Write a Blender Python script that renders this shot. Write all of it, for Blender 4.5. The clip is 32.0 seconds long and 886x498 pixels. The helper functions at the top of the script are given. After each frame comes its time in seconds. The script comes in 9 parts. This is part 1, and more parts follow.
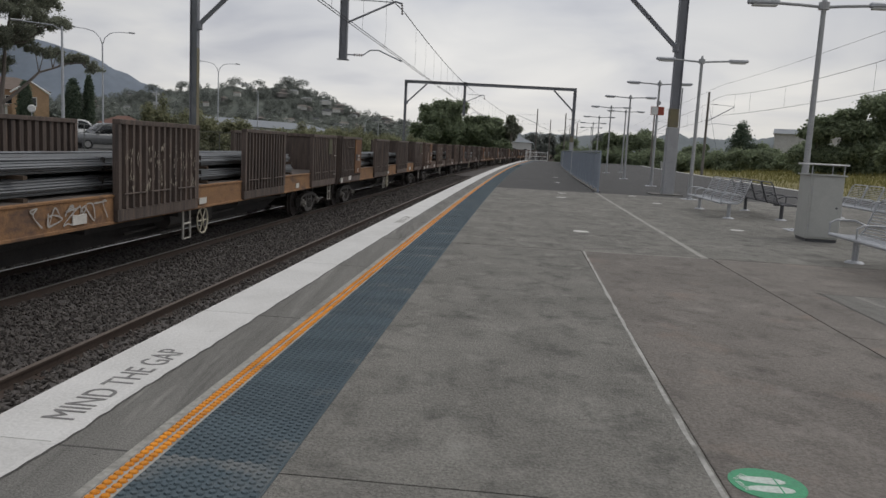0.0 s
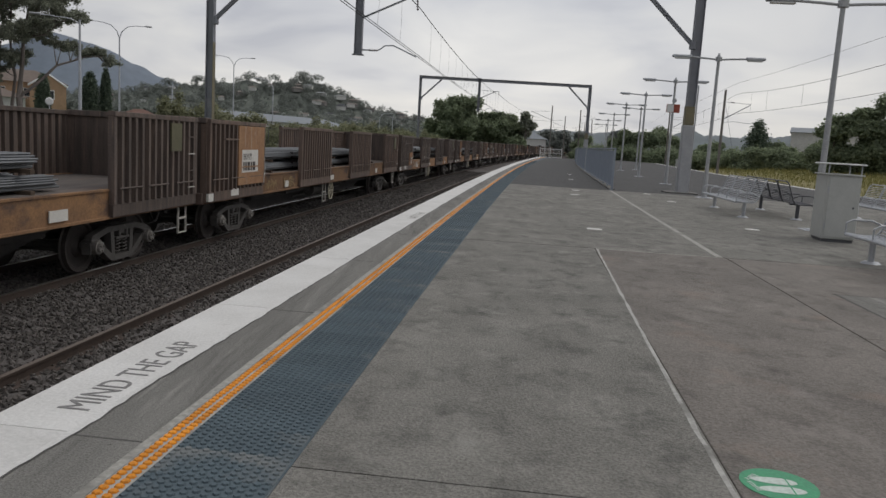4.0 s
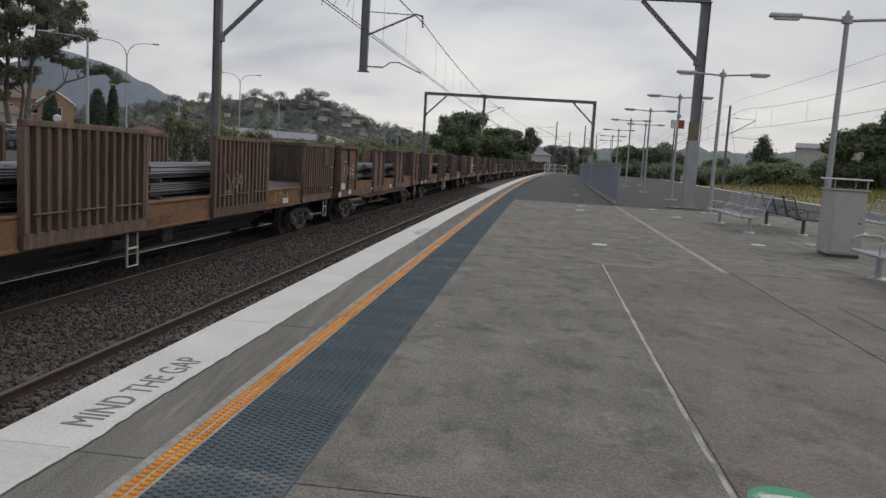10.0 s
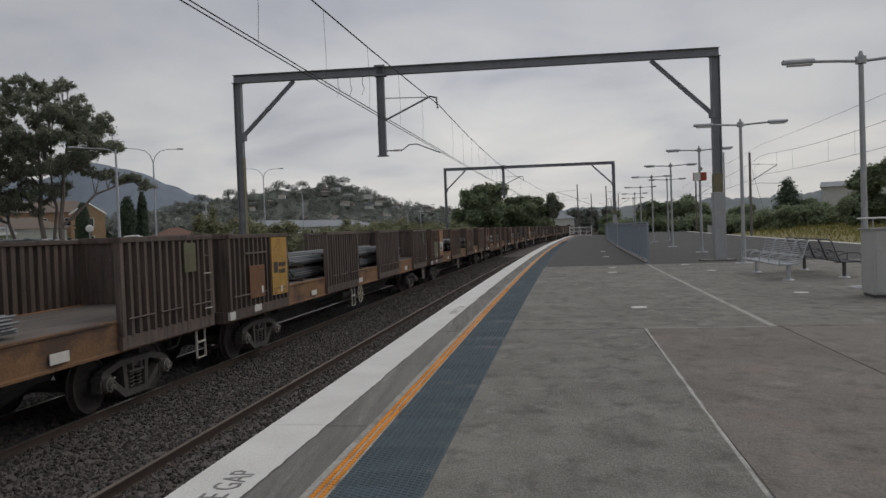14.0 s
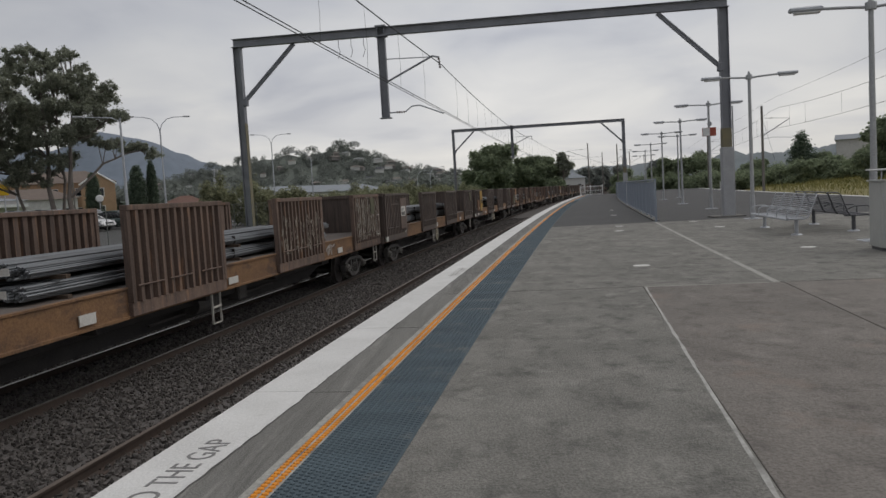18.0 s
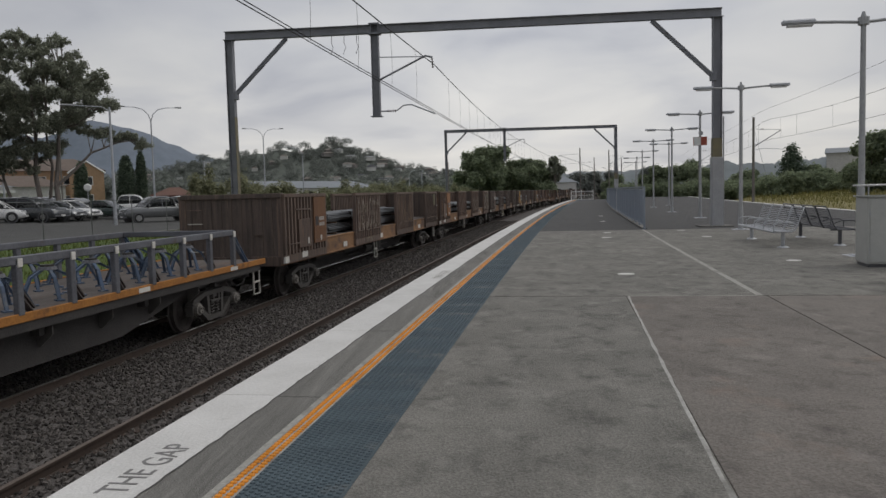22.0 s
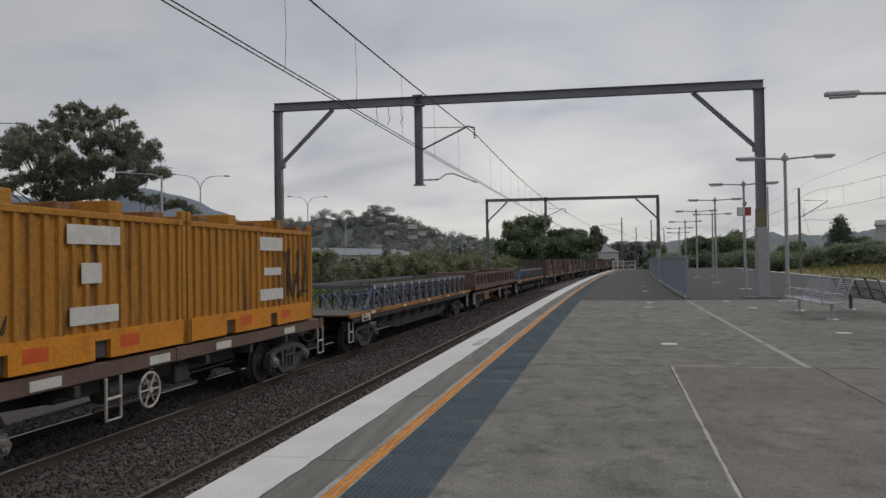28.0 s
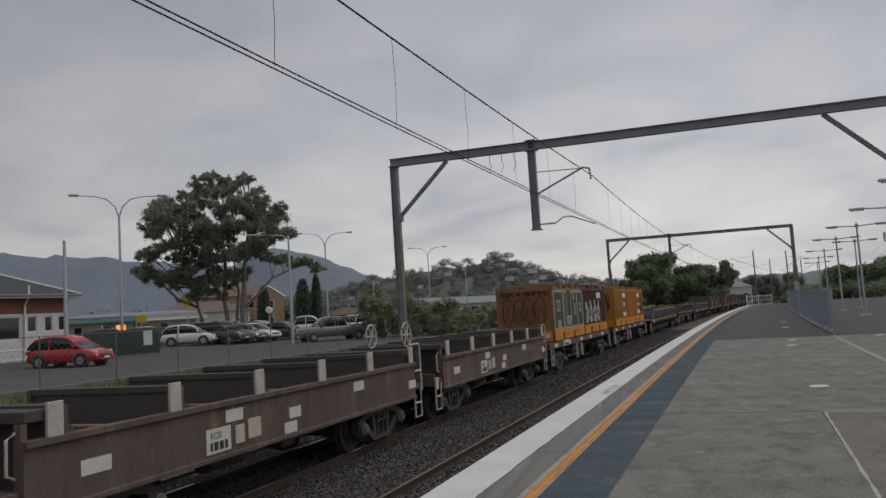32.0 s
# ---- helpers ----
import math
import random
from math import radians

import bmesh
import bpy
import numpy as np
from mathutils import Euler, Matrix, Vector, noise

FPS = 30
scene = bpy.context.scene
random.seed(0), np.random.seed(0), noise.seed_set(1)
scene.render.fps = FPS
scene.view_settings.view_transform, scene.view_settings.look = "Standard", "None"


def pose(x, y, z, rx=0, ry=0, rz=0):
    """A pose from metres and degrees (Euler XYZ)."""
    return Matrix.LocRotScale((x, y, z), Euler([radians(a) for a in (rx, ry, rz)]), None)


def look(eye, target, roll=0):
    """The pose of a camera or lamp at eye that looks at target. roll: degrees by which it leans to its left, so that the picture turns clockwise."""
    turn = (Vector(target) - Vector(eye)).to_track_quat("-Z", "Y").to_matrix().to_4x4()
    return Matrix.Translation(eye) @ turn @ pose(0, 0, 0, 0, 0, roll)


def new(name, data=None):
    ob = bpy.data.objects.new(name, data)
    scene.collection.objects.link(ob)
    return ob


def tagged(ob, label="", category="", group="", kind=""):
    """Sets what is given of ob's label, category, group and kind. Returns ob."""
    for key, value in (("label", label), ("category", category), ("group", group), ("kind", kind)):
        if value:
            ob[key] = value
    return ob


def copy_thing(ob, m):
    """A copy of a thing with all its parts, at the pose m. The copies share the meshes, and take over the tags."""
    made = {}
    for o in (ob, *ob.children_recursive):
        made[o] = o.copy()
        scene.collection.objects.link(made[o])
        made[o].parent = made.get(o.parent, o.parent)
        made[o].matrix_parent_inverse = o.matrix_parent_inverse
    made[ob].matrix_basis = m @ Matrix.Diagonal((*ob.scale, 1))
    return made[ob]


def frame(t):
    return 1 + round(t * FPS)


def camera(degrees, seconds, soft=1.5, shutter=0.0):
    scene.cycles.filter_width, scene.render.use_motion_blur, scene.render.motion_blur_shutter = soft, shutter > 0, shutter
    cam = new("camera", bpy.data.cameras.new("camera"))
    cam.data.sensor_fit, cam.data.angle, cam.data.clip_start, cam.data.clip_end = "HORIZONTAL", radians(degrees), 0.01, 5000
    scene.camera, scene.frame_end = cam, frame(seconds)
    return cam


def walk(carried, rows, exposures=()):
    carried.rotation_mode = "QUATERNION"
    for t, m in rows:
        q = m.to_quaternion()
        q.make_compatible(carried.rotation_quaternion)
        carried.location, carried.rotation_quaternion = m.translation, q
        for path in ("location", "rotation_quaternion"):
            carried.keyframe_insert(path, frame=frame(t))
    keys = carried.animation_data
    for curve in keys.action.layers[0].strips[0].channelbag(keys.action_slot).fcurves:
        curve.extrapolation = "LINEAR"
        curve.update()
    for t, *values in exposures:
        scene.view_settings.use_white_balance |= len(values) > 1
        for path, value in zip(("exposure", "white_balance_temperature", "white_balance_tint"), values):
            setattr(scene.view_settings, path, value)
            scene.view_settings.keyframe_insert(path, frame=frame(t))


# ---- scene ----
cam = camera(59.8, 32.0)
PATH = [  # seconds, x, y, z, pitch, roll, yaw
    (0.0, -0.110, -0.234, 1.572, -7.60, -2.95, -0.01),
    (0.5, -0.115, -0.220, 1.569, -8.14, -3.06, 0.01),
    (1.0, -0.112, -0.231, 1.575, -8.15, -3.07, 0.14),
    (1.5, -0.113, -0.228, 1.577, -8.08, -2.88, 0.19),
    (2.0, -0.114, -0.231, 1.577, -7.97, -3.00, 0.19),
    (2.5, -0.112, -0.239, 1.577, -7.91, -3.09, 0.95),
    (3.0, -0.113, -0.242, 1.576, -7.91, -3.35, 1.07),
    (3.5, -0.111, -0.244, 1.577, -7.97, -3.36, 1.07),
    (5.5, -0.118, -0.243, 1.570, -7.87, -3.86, 1.02),
    (6.0, -0.120, -0.239, 1.570, -7.84, -3.77, 1.36),
    (6.5, -0.119, -0.240, 1.573, -7.83, -3.69, 1.52),
    (7.0, -0.113, -0.240, 1.575, -7.83, -3.73, 1.58),
    (7.5, -0.119, -0.237, 1.571, -7.77, -3.66, 1.58),
    (8.0, -0.117, -0.236, 1.573, -7.66, -3.50, 1.54),
    (8.5, -0.121, -0.237, 1.574, -7.33, -3.50, 1.54),
    (9.0, -0.111, -0.245, 1.581, -7.03, -3.43, 1.37),
    (9.5, -0.109, -0.242, 1.577, -6.92, -3.32, 1.32),
    (10.0, -0.109, -0.234, 1.572, -6.81, -3.35, 1.39),
    (10.5, -0.113, -0.234, 1.571, -6.70, -3.42, 1.39),
    (11.0, -0.105, -0.242, 1.572, -6.61, -3.57, 1.38),
    (11.5, -0.097, -0.233, 1.576, -6.54, -3.53, 1.22),
    (12.0, -0.090, -0.229, 1.579, -6.49, -3.40, 1.14),
    (12.5, -0.109, -0.229, 1.591, -5.33, -3.18, 1.07),
    (13.0, -0.156, -0.207, 1.624, -2.81, -1.52, 1.64),
    (13.5, -0.177, -0.149, 1.676, -1.33, 0.67, 2.71),
    (14.0, -0.215, -0.148, 1.670, -1.38, 2.09, 3.15),
    (14.5, -0.289, -0.085, 1.643, -1.30, 2.39, 5.45),
    (16.5, -0.167, -0.165, 1.646, -2.48, 3.18, 2.64),
    (17.0, -0.081, -0.188, 1.644, -3.73, 3.17, 3.43),
    (17.5, 0.010, -0.133, 1.644, -3.96, 3.19, 3.51),
    (18.0, 0.032, 0.055, 1.638, -4.13, 3.35, 3.99),
    (18.5, 0.036, 0.249, 1.660, -3.83, 3.15, 4.64),
    (19.0, 0.017, 0.351, 1.646, -3.41, 2.80, 5.16),
    (19.5, -0.010, 0.360, 1.638, -3.15, 1.45, 12.73),
    (20.0, -0.023, 0.335, 1.628, -3.10, 0.80, 13.72),
    (20.5, 0.015, 0.334, 1.602, -3.19, 0.69, 13.50),
    (21.0, 0.024, 0.322, 1.609, -4.33, 1.00, 13.36),
    (21.5, 0.099, 0.267, 1.652, -4.18, 1.30, 8.96),
    (22.0, 0.140, 0.217, 1.664, -4.15, 1.48, 3.37),
    (22.5, 0.147, 0.206, 1.653, -4.22, 1.19, 3.38),
    (23.0, 0.128, 0.198, 1.642, -4.13, 1.32, 3.36),
    (23.5, 0.111, 0.218, 1.633, -4.09, 1.22, 3.50),
    (24.0, 0.125, 0.215, 1.636, -4.01, 1.14, 3.29),
    (24.5, 0.121, 0.212, 1.630, -3.95, 1.21, 3.24),
    (25.0, 0.125, 0.198, 1.634, -3.87, 1.32, 3.14),
    (25.5, 0.134, 0.202, 1.639, -3.83, 1.54, 3.16),
    (26.0, 0.092, 0.209, 1.632, -3.61, 1.40, 5.18),
    (26.5, 0.064, 0.214, 1.658, -2.25, 1.34, 10.51),
    (28.5, 0.162, 0.154, 1.625, 1.39, 0.92, 5.52),
    (29.0, 0.150, 0.151, 1.627, 1.78, 1.05, 5.57),
    (29.5, 0.124, 0.170, 1.649, 3.12, 2.13, 9.77),
    (30.0, 0.101, 0.260, 1.643, 3.98, 3.12, 19.60),
    (30.5, 0.076, 0.313, 1.641, 4.68, 3.69, 24.34),
    (31.0, 0.065, 0.324, 1.646, 4.99, 3.17, 23.18),
    (31.5, 0.093, 0.328, 1.629, 4.98, 2.58, 19.42),
    (32.0, 0.142, 0.393, 1.681, 4.76, 3.52, 15.45),
]
walk(cam, [(t, pose(x, y, z, 90 + pitch, roll, yaw)) for t, x, y, z, pitch, roll, yaw in PATH],
     exposures=[(0, 0.12), (12, 0.12), (13.2, 0.05), (14, -0.12), (16.5, 0.04), (19, 0.03), (21, 0.02), (22, 0.0), (26, -0.03), (29, -0.06), (32, -0.10)])

# ---------------------------------------------------------------- light
SUN_ROT = radians(64)
SUN_EL = radians(48)
world = bpy.data.worlds.new("overcast_sky")
scene.world = world
world.use_nodes = True
wt = world.node_tree
for n in list(wt.nodes):
    wt.nodes.remove(n)
w_out = wt.nodes.new("ShaderNodeOutputWorld")
w_bg = wt.nodes.new("ShaderNodeBackground")
w_sky = wt.nodes.new("ShaderNodeTexSky")
w_sky.sky_type, w_sky.sun_disc = "NISHITA", False
w_sky.sun_elevation, w_sky.sun_rotation = SUN_EL, SUN_ROT
w_sky.air_density, w_sky.dust_density = 1.0, 4.0
w_co = wt.nodes.new("ShaderNodeTexCoord")
w_sep = wt.nodes.new("ShaderNodeSeparateXYZ")
wt.links.new(w_co.outputs["Generated"], w_sep.inputs[0])
# cloud sheet: direction divided by its height, so that the banks flatten towards the horizon
w_add = wt.nodes.new("ShaderNodeMath")
w_add.operation, w_add.inputs[1].default_value = "ADD", 0.22
wt.links.new(w_sep.outputs[2], w_add.inputs[0])
w_div = wt.nodes.new("ShaderNodeVectorMath")
w_div.operation = "DIVIDE"
w_comb = wt.nodes.new("ShaderNodeCombineXYZ")
for k in range(3):
    wt.links.new(w_add.outputs[0], w_comb.inputs[k])
wt.links.new(w_co.outputs["Generated"], w_div.inputs[0])
wt.links.new(w_comb.outputs[0], w_div.inputs[1])
w_noise = wt.nodes.new("ShaderNodeTexNoise")
w_noise.inputs["Scale"].default_value = 1.7
w_noise.inputs["Detail"].default_value = 5.0
w_noise.inputs["Roughness"].default_value = 0.46
w_noise.inputs["Distortion"].default_value = 0.4
wt.links.new(w_div.outputs[0], w_noise.inputs["Vector"])
# height of the sky: pale at the horizon, heavier above
w_high = wt.nodes.new("ShaderNodeValToRGB")
for pos, col in ((0.0, (0.68, 0.665, 0.64)), (0.07, (0.70, 0.695, 0.69)), (0.20, (0.59, 0.60, 0.625)), (0.36, (0.475, 0.488, 0.53)), (0.6, (0.32, 0.332, 0.365)), (1.0, (0.32, 0.332, 0.36))):
    e = w_high.color_ramp.elements.new(pos)
    e.color = (*col, 1)
w_high.color_ramp.elements.remove(w_high.color_ramp.elements[0])
w_high.color_ramp.elements.remove(w_high.color_ramp.elements[-1])
wt.links.new(w_sep.outputs[2], w_high.inputs[0])
# the bank over the hills to the west is heavier
w_side = wt.nodes.new("ShaderNodeMapRange")
w_side.inputs[1].default_value, w_side.inputs[2].default_value = -1.0, 1.0
wt.links.new(w_sep.outputs[0], w_side.inputs[0])
w_west = wt.nodes.new("ShaderNodeValToRGB")
for pos, q in ((0.12, 0.74), (0.34, 0.94), (0.50, 1.02), (0.60, 0.99), (0.75, 0.90), (1.0, 0.86)):
    e = w_west.color_ramp.elements.new(pos)
    e.color = (q, q, q, 1)
w_west.color_ramp.elements.remove(w_west.color_ramp.elements[0])
w_west.color_ramp.elements.remove(w_west.color_ramp.elements[-1])
wt.links.new(w_side.outputs[0], w_west.inputs[0])
# thin cloud is warm and pale, thick cloud blue-grey
w_cloud = wt.nodes.new("ShaderNodeValToRGB")
for pos, col in ((0.30, (0.74, 0.755, 0.81)), (0.45, (0.93, 0.935, 0.955)), (0.56, (1.03, 1.025, 1.015)), (0.70, (1.13, 1.115, 1.085))):
    e = w_cloud.color_ramp.elements.new(pos)
    e.color = (*col, 1)
w_cloud.color_ramp.elements.remove(w_cloud.color_ramp.elements[0])
w_cloud.color_ramp.elements.remove(w_cloud.color_ramp.elements[-1])
wt.links.new(w_noise.outputs[0], w_cloud.inputs[0])
w_mul = wt.nodes.new("ShaderNodeVectorMath")
w_mul.operation = "MULTIPLY"
wt.links.new(w_west.outputs[0], w_mul.inputs[0])
wt.links.new(w_cloud.outputs[0], w_mul.inputs[1])
w_shade = wt.nodes.new("ShaderNodeVectorMath")
w_shade.operation = "MULTIPLY"
wt.links.new(w_high.outputs[0], w_shade.inputs[0])
wt.links.new(w_mul.outputs[0], w_shade.inputs[1])
w_dim = wt.nodes.new("ShaderNodeVectorMath")
w_dim.operation = "SCALE"
w_dim.inputs["Scale"].default_value = 0.08
wt.links.new(w_sky.outputs[0], w_dim.inputs[0])
w_mix = wt.nodes.new("ShaderNodeMix")
w_mix.data_type = "RGBA"
w_mix.inputs[0].default_value = 0.94
wt.links.new(w_dim.outputs[0], w_mix.inputs[6])
wt.links.new(w_shade.outputs[0], w_mix.inputs[7])
wt.links.new(w_mix.outputs[2], w_bg.inputs[0])
w_bg.inputs[1].default_value = 1.0
wt.links.new(w_bg.outputs[0], w_out.inputs[0])

sun = new("sun", bpy.data.lights.new("sun", "SUN"))
sun.data.energy, sun.data.angle, sun.data.color = 0.85, radians(45), (1.0, 0.97, 0.92)
sun.matrix_basis = look((0, 0, 0), (-math.sin(SUN_ROT) * math.cos(SUN_EL), -math.cos(SUN_ROT) * math.cos(SUN_EL), -math.sin(SUN_EL)))


# ---------------------------------------------------------------- materials
def surface(name, base, other=None, rough=0.8, metal=0.0, scale=6.0, fine=60.0, bump=0.15, spots=None, spot_amount=0.55,
            spot_scale=1.2, blotch=None, vary=0.0, stretch=None, spec=0.4, fine_mix=0.35, grit=0.2, chips=None, streaks=None):
    """A worn surface: two colours mixed by a coarse noise, a fine grain, stains of a third colour, and fine relief."""
    m = bpy.data.materials.new(name)
    m.use_nodes = True
    t = m.node_tree
    b = t.nodes["Principled BSDF"]
    b.inputs["Roughness"].default_value, b.inputs["Metallic"].default_value = rough, metal
    b.inputs["Specular IOR Level"].default_value = spec
    other = other or tuple(c * 0.78 for c in base)
    co = t.nodes.new("ShaderNodeTexCoord")
    vec = co.outputs["Object"]
    info = t.nodes.new("ShaderNodeObjectInfo")
    shift = t.nodes.new("ShaderNodeVectorMath")
    shift.operation = "MULTIPLY_ADD"
    comb = t.nodes.new("ShaderNodeCombineXYZ")
    for k in range(3):
        t.links.new(info.outputs["Random"], comb.inputs[k])
    shift.inputs[1].default_value = (17.0, 31.0, 23.0)
    t.links.new(comb.outputs[0], shift.inputs[0])
    t.links.new(vec, shift.inputs[2])
    vec = shift.outputs[0]
    if stretch:
        mp = t.nodes.new("ShaderNodeMapping")
        mp.inputs["Scale"].default_value = stretch
        t.links.new(vec, mp.inputs[0])
        svec = mp.outputs[0]
    else:
        svec = vec

    def noise_at(s, detail, v, r=0.6):
        n = t.nodes.new("ShaderNodeTexNoise")
        n.inputs["Scale"].default_value, n.inputs["Detail"].default_value, n.inputs["Roughness"].default_value = s, detail, r
        t.links.new(v, n.inputs["Vector"])
        return n.outputs[0]

    def ramp(fac, lo, hi):
        r = t.nodes.new("ShaderNodeMapRange")
        r.inputs[1].default_value, r.inputs[2].default_value = lo, hi
        t.links.new(fac, r.inputs[0])
        return r.outputs[0]

    def mix(fac, a, c, kind="MIX"):
        x = t.nodes.new("ShaderNodeMix")
        x.data_type, x.blend_type = "RGBA", kind
        for sock, val in ((x.inputs[0], fac), (x.inputs[6], a), (x.inputs[7], c)):
            if isinstance(val, (float, int)):
                sock.default_value = val
            elif isinstance(val, tuple):
                sock.default_value = (*val, 1)
            else:
                t.links.new(val, sock)
        return x.outputs[2]

    coarse = ramp(noise_at(scale, 5.0, svec), 0.35, 0.65)
    col = mix(coarse, base, other)
    grain = noise_at(fine, 3.0, vec)
    col = mix(fine_mix, col, mix(ramp(grain, 0.5 - grit, 0.5 + grit), tuple(c * 0.55 for c in base), tuple(min(1, c * 1.45) for c in base)))
    if spots:
        sp = ramp(noise_at(spot_scale, 6.0, svec, 0.65), 1 - spot_amount, 1 - spot_amount + 0.13)
        col = mix(sp, col, spots)
    if blotch:
        bcol, bamt, bscale = blotch
        col = mix(ramp(noise_at(bscale, 8.0, svec, 0.7), 1 - bamt, 1 - bamt + 0.22), col, bcol)
    if streaks:
        scol, samt, sx, sz = streaks
        sm = t.nodes.new("ShaderNodeMapping")
        sm.inputs["Scale"].default_value = (sx, sx, sz)
        t.links.new(vec, sm.inputs[0])
        col = mix(ramp(noise_at(1.0, 6.0, sm.outputs[0], 0.65), 1 - samt, 1 - samt + 0.20), col, scol)
    if chips:
        ccol, camt, cscale = chips
        col = mix(ramp(noise_at(cscale, 5.0, vec, 0.7), 1 - camt, 1 - camt + 0.05), col, ccol)
    if vary:
        hsv = t.nodes.new("ShaderNodeHueSaturation")
        r = t.nodes.new("ShaderNodeMapRange")
        r.inputs[3].default_value, r.inputs[4].default_value = 1 - vary, 1 + vary
        t.links.new(info.outputs["Random"], r.inputs[0])
        t.links.new(r.outputs[0], hsv.inputs["Value"])
        t.links.new(col, hsv.inputs["Color"])
        col = hsv.outputs[0]
    t.links.new(col, b.inputs["Base Color"])
    if bump:
        bp = t.nodes.new("ShaderNodeBump")
        bp.inputs["Strength"].default_value, bp.inputs["Distance"].default_value = bump, 0.02
        t.links.new(grain, bp.inputs["Height"])
        t.links.new(bp.outputs[0], b.inputs["Normal"])
    return m


def leafy(name, dark, light):
    """Leaves: each leaf has its own shade."""
    m = bpy.data.materials.new(name)
    m.use_nodes = True
    t = m.node_tree
    b = t.nodes["Principled BSDF"]
    b.inputs["Roughness"].default_value = 0.7
    b.inputs["Specular IOR Level"].default_value = 0.25
    g = t.nodes.new("ShaderNodeNewGeometry")
    x = t.nodes.new("ShaderNodeMix")
    x.data_type = "RGBA"
    x.inputs[6].default_value, x.inputs[7].default_value = (*dark, 1), (*light, 1)
    t.links.new(g.outputs["Random Per Island"], x.inputs[0])
    t.links.new(x.outputs[2], b.inputs["Base Color"])
    thin = t.nodes.new("ShaderNodeBsdfTranslucent")
    t.links.new(x.outputs[2], thin.inputs["Color"])
    both = t.nodes.new("ShaderNodeMixShader")
    both.inputs[0].default_value = 0.45
    t.links.new(b.outputs[0], both.inputs[1])
    t.links.new(thin.outputs[0], both.inputs[2])
    t.links.new(both.outputs[0], t.nodes["Material Output"].inputs["Surface"])
    return m


def glossy(name, col, rough=0.25, metal=0.0, coat=0.5):
    m = surface(name, col, tuple(c * 0.92 for c in col), rough=rough, metal=metal, bump=0.0, fine_mix=0.05, scale=2.0)
    m.node_tree.nodes["Principled BSDF"].inputs["Coat Weight"].default_value = coat
    return m


def glow(name, col, strength):
    m = bpy.data.materials.new(name)
    m.use_nodes = True
    b = m.node_tree.nodes["Principled BSDF"]
    b.inputs["Base Color"].default_value = (*col, 1)
    b.inputs["Emission Color"].default_value = (*col, 1)
    b.inputs["Emission Strength"].default_value = strength
    return m


M = {}
M["concrete"] = surface("platform_concrete", (0.226, 0.217, 0.195), (0.128, 0.123, 0.110), rough=0.9, scale=1.1, fine=55, bump=1.0, spots=(0.275, 0.266, 0.240), spot_amount=0.42, spot_scale=1.9, stretch=(1.15, 0.8, 1.0), vary=0.05, fine_mix=0.42, grit=0.13, blotch=((0.088, 0.085, 0.077), 0.50, 3.2), streaks=((0.300, 0.290, 0.263), 0.40, 2.2, 1.0), chips=((0.045, 0.043, 0.040), 0.275, 16.0))
M["concrete_edge"] = surface("coping_concrete", (0.200, 0.194, 0.178), (0.122, 0.118, 0.108), rough=0.92, scale=1.4, fine=85, bump=0.6, spots=(0.31, 0.30, 0.275), spot_amount=0.42, spot_scale=1.0, stretch=(4.0, 0.30, 1), blotch=((0.082, 0.078, 0.072), 0.47, 1.6), fine_mix=0.36, grit=0.10, chips=((0.05, 0.048, 0.045), 0.28, 11.0))
M["concrete_warm"] = surface("brownish_platform_concrete", (0.208, 0.188, 0.168), (0.128, 0.115, 0.103), rough=0.9, scale=0.9, fine=48, bump=0.8, spots=(0.250, 0.229, 0.207), spot_amount=0.42, spot_scale=1.6, stretch=(1.15, 0.8, 1.0), vary=0.05, fine_mix=0.40, grit=0.13, blotch=((0.092, 0.081, 0.073), 0.49, 2.8), streaks=((0.245, 0.192, 0.158), 0.41, 1.1, 1.0), chips=((0.045, 0.042, 0.038), 0.275, 16.0))
M["sealant"] = surface("pale_sealant", (0.42, 0.41, 0.385), (0.27, 0.265, 0.245), rough=0.85, scale=5, fine=30, spots=(0.20, 0.195, 0.18), spot_amount=0.47, spot_scale=2.2)
M["sealant_grey"] = surface("grey_smeared_sealant", (0.34, 0.33, 0.30), (0.25, 0.242, 0.22), rough=0.9, scale=3, fine=30, spots=(0.20, 0.193, 0.175), spot_amount=0.46, spot_scale=1.5, fine_mix=0.5)
M["joint"] = surface("dark_joint", (0.10, 0.095, 0.09), rough=0.95, scale=4)
M["asphalt"] = surface("asphalt", (0.080, 0.078, 0.077), (0.060, 0.059, 0.059), rough=0.95, scale=0.35, fine=50, bump=0.6, spots=(0.100, 0.098, 0.096), spot_amount=0.40, spot_scale=0.3, fine_mix=0.6)
M["road"] = surface("road_asphalt", (0.082, 0.081, 0.078), (0.060, 0.060, 0.059), rough=0.95, scale=0.3, fine=40, bump=0.4, spots=(0.122, 0.119, 0.115), spot_amount=0.40, spot_scale=0.2)
M["white_paint"] = surface("worn_white_paint", (0.63, 0.62, 0.60), (0.54, 0.53, 0.51), rough=0.75, scale=1.5, fine=40, bump=0.25, spots=(0.40, 0.39, 0.365), spot_amount=0.33, spot_scale=2.6, fine_mix=0.16, vary=0.03, blotch=((0.46, 0.45, 0.43), 0.40, 6.0))
M["letter"] = surface("faded_black_lettering", (0.16, 0.155, 0.15), (0.25, 0.245, 0.24), rough=0.85, scale=14, fine=80, spots=(0.42, 0.41, 0.40), spot_amount=0.33, spot_scale=9)
M["letter_faded"] = surface("worn_away_lettering", (0.44, 0.43, 0.41), (0.52, 0.51, 0.49), rough=0.85, scale=9, fine=60, spots=(0.62, 0.61, 0.58), spot_amount=0.5, spot_scale=6)
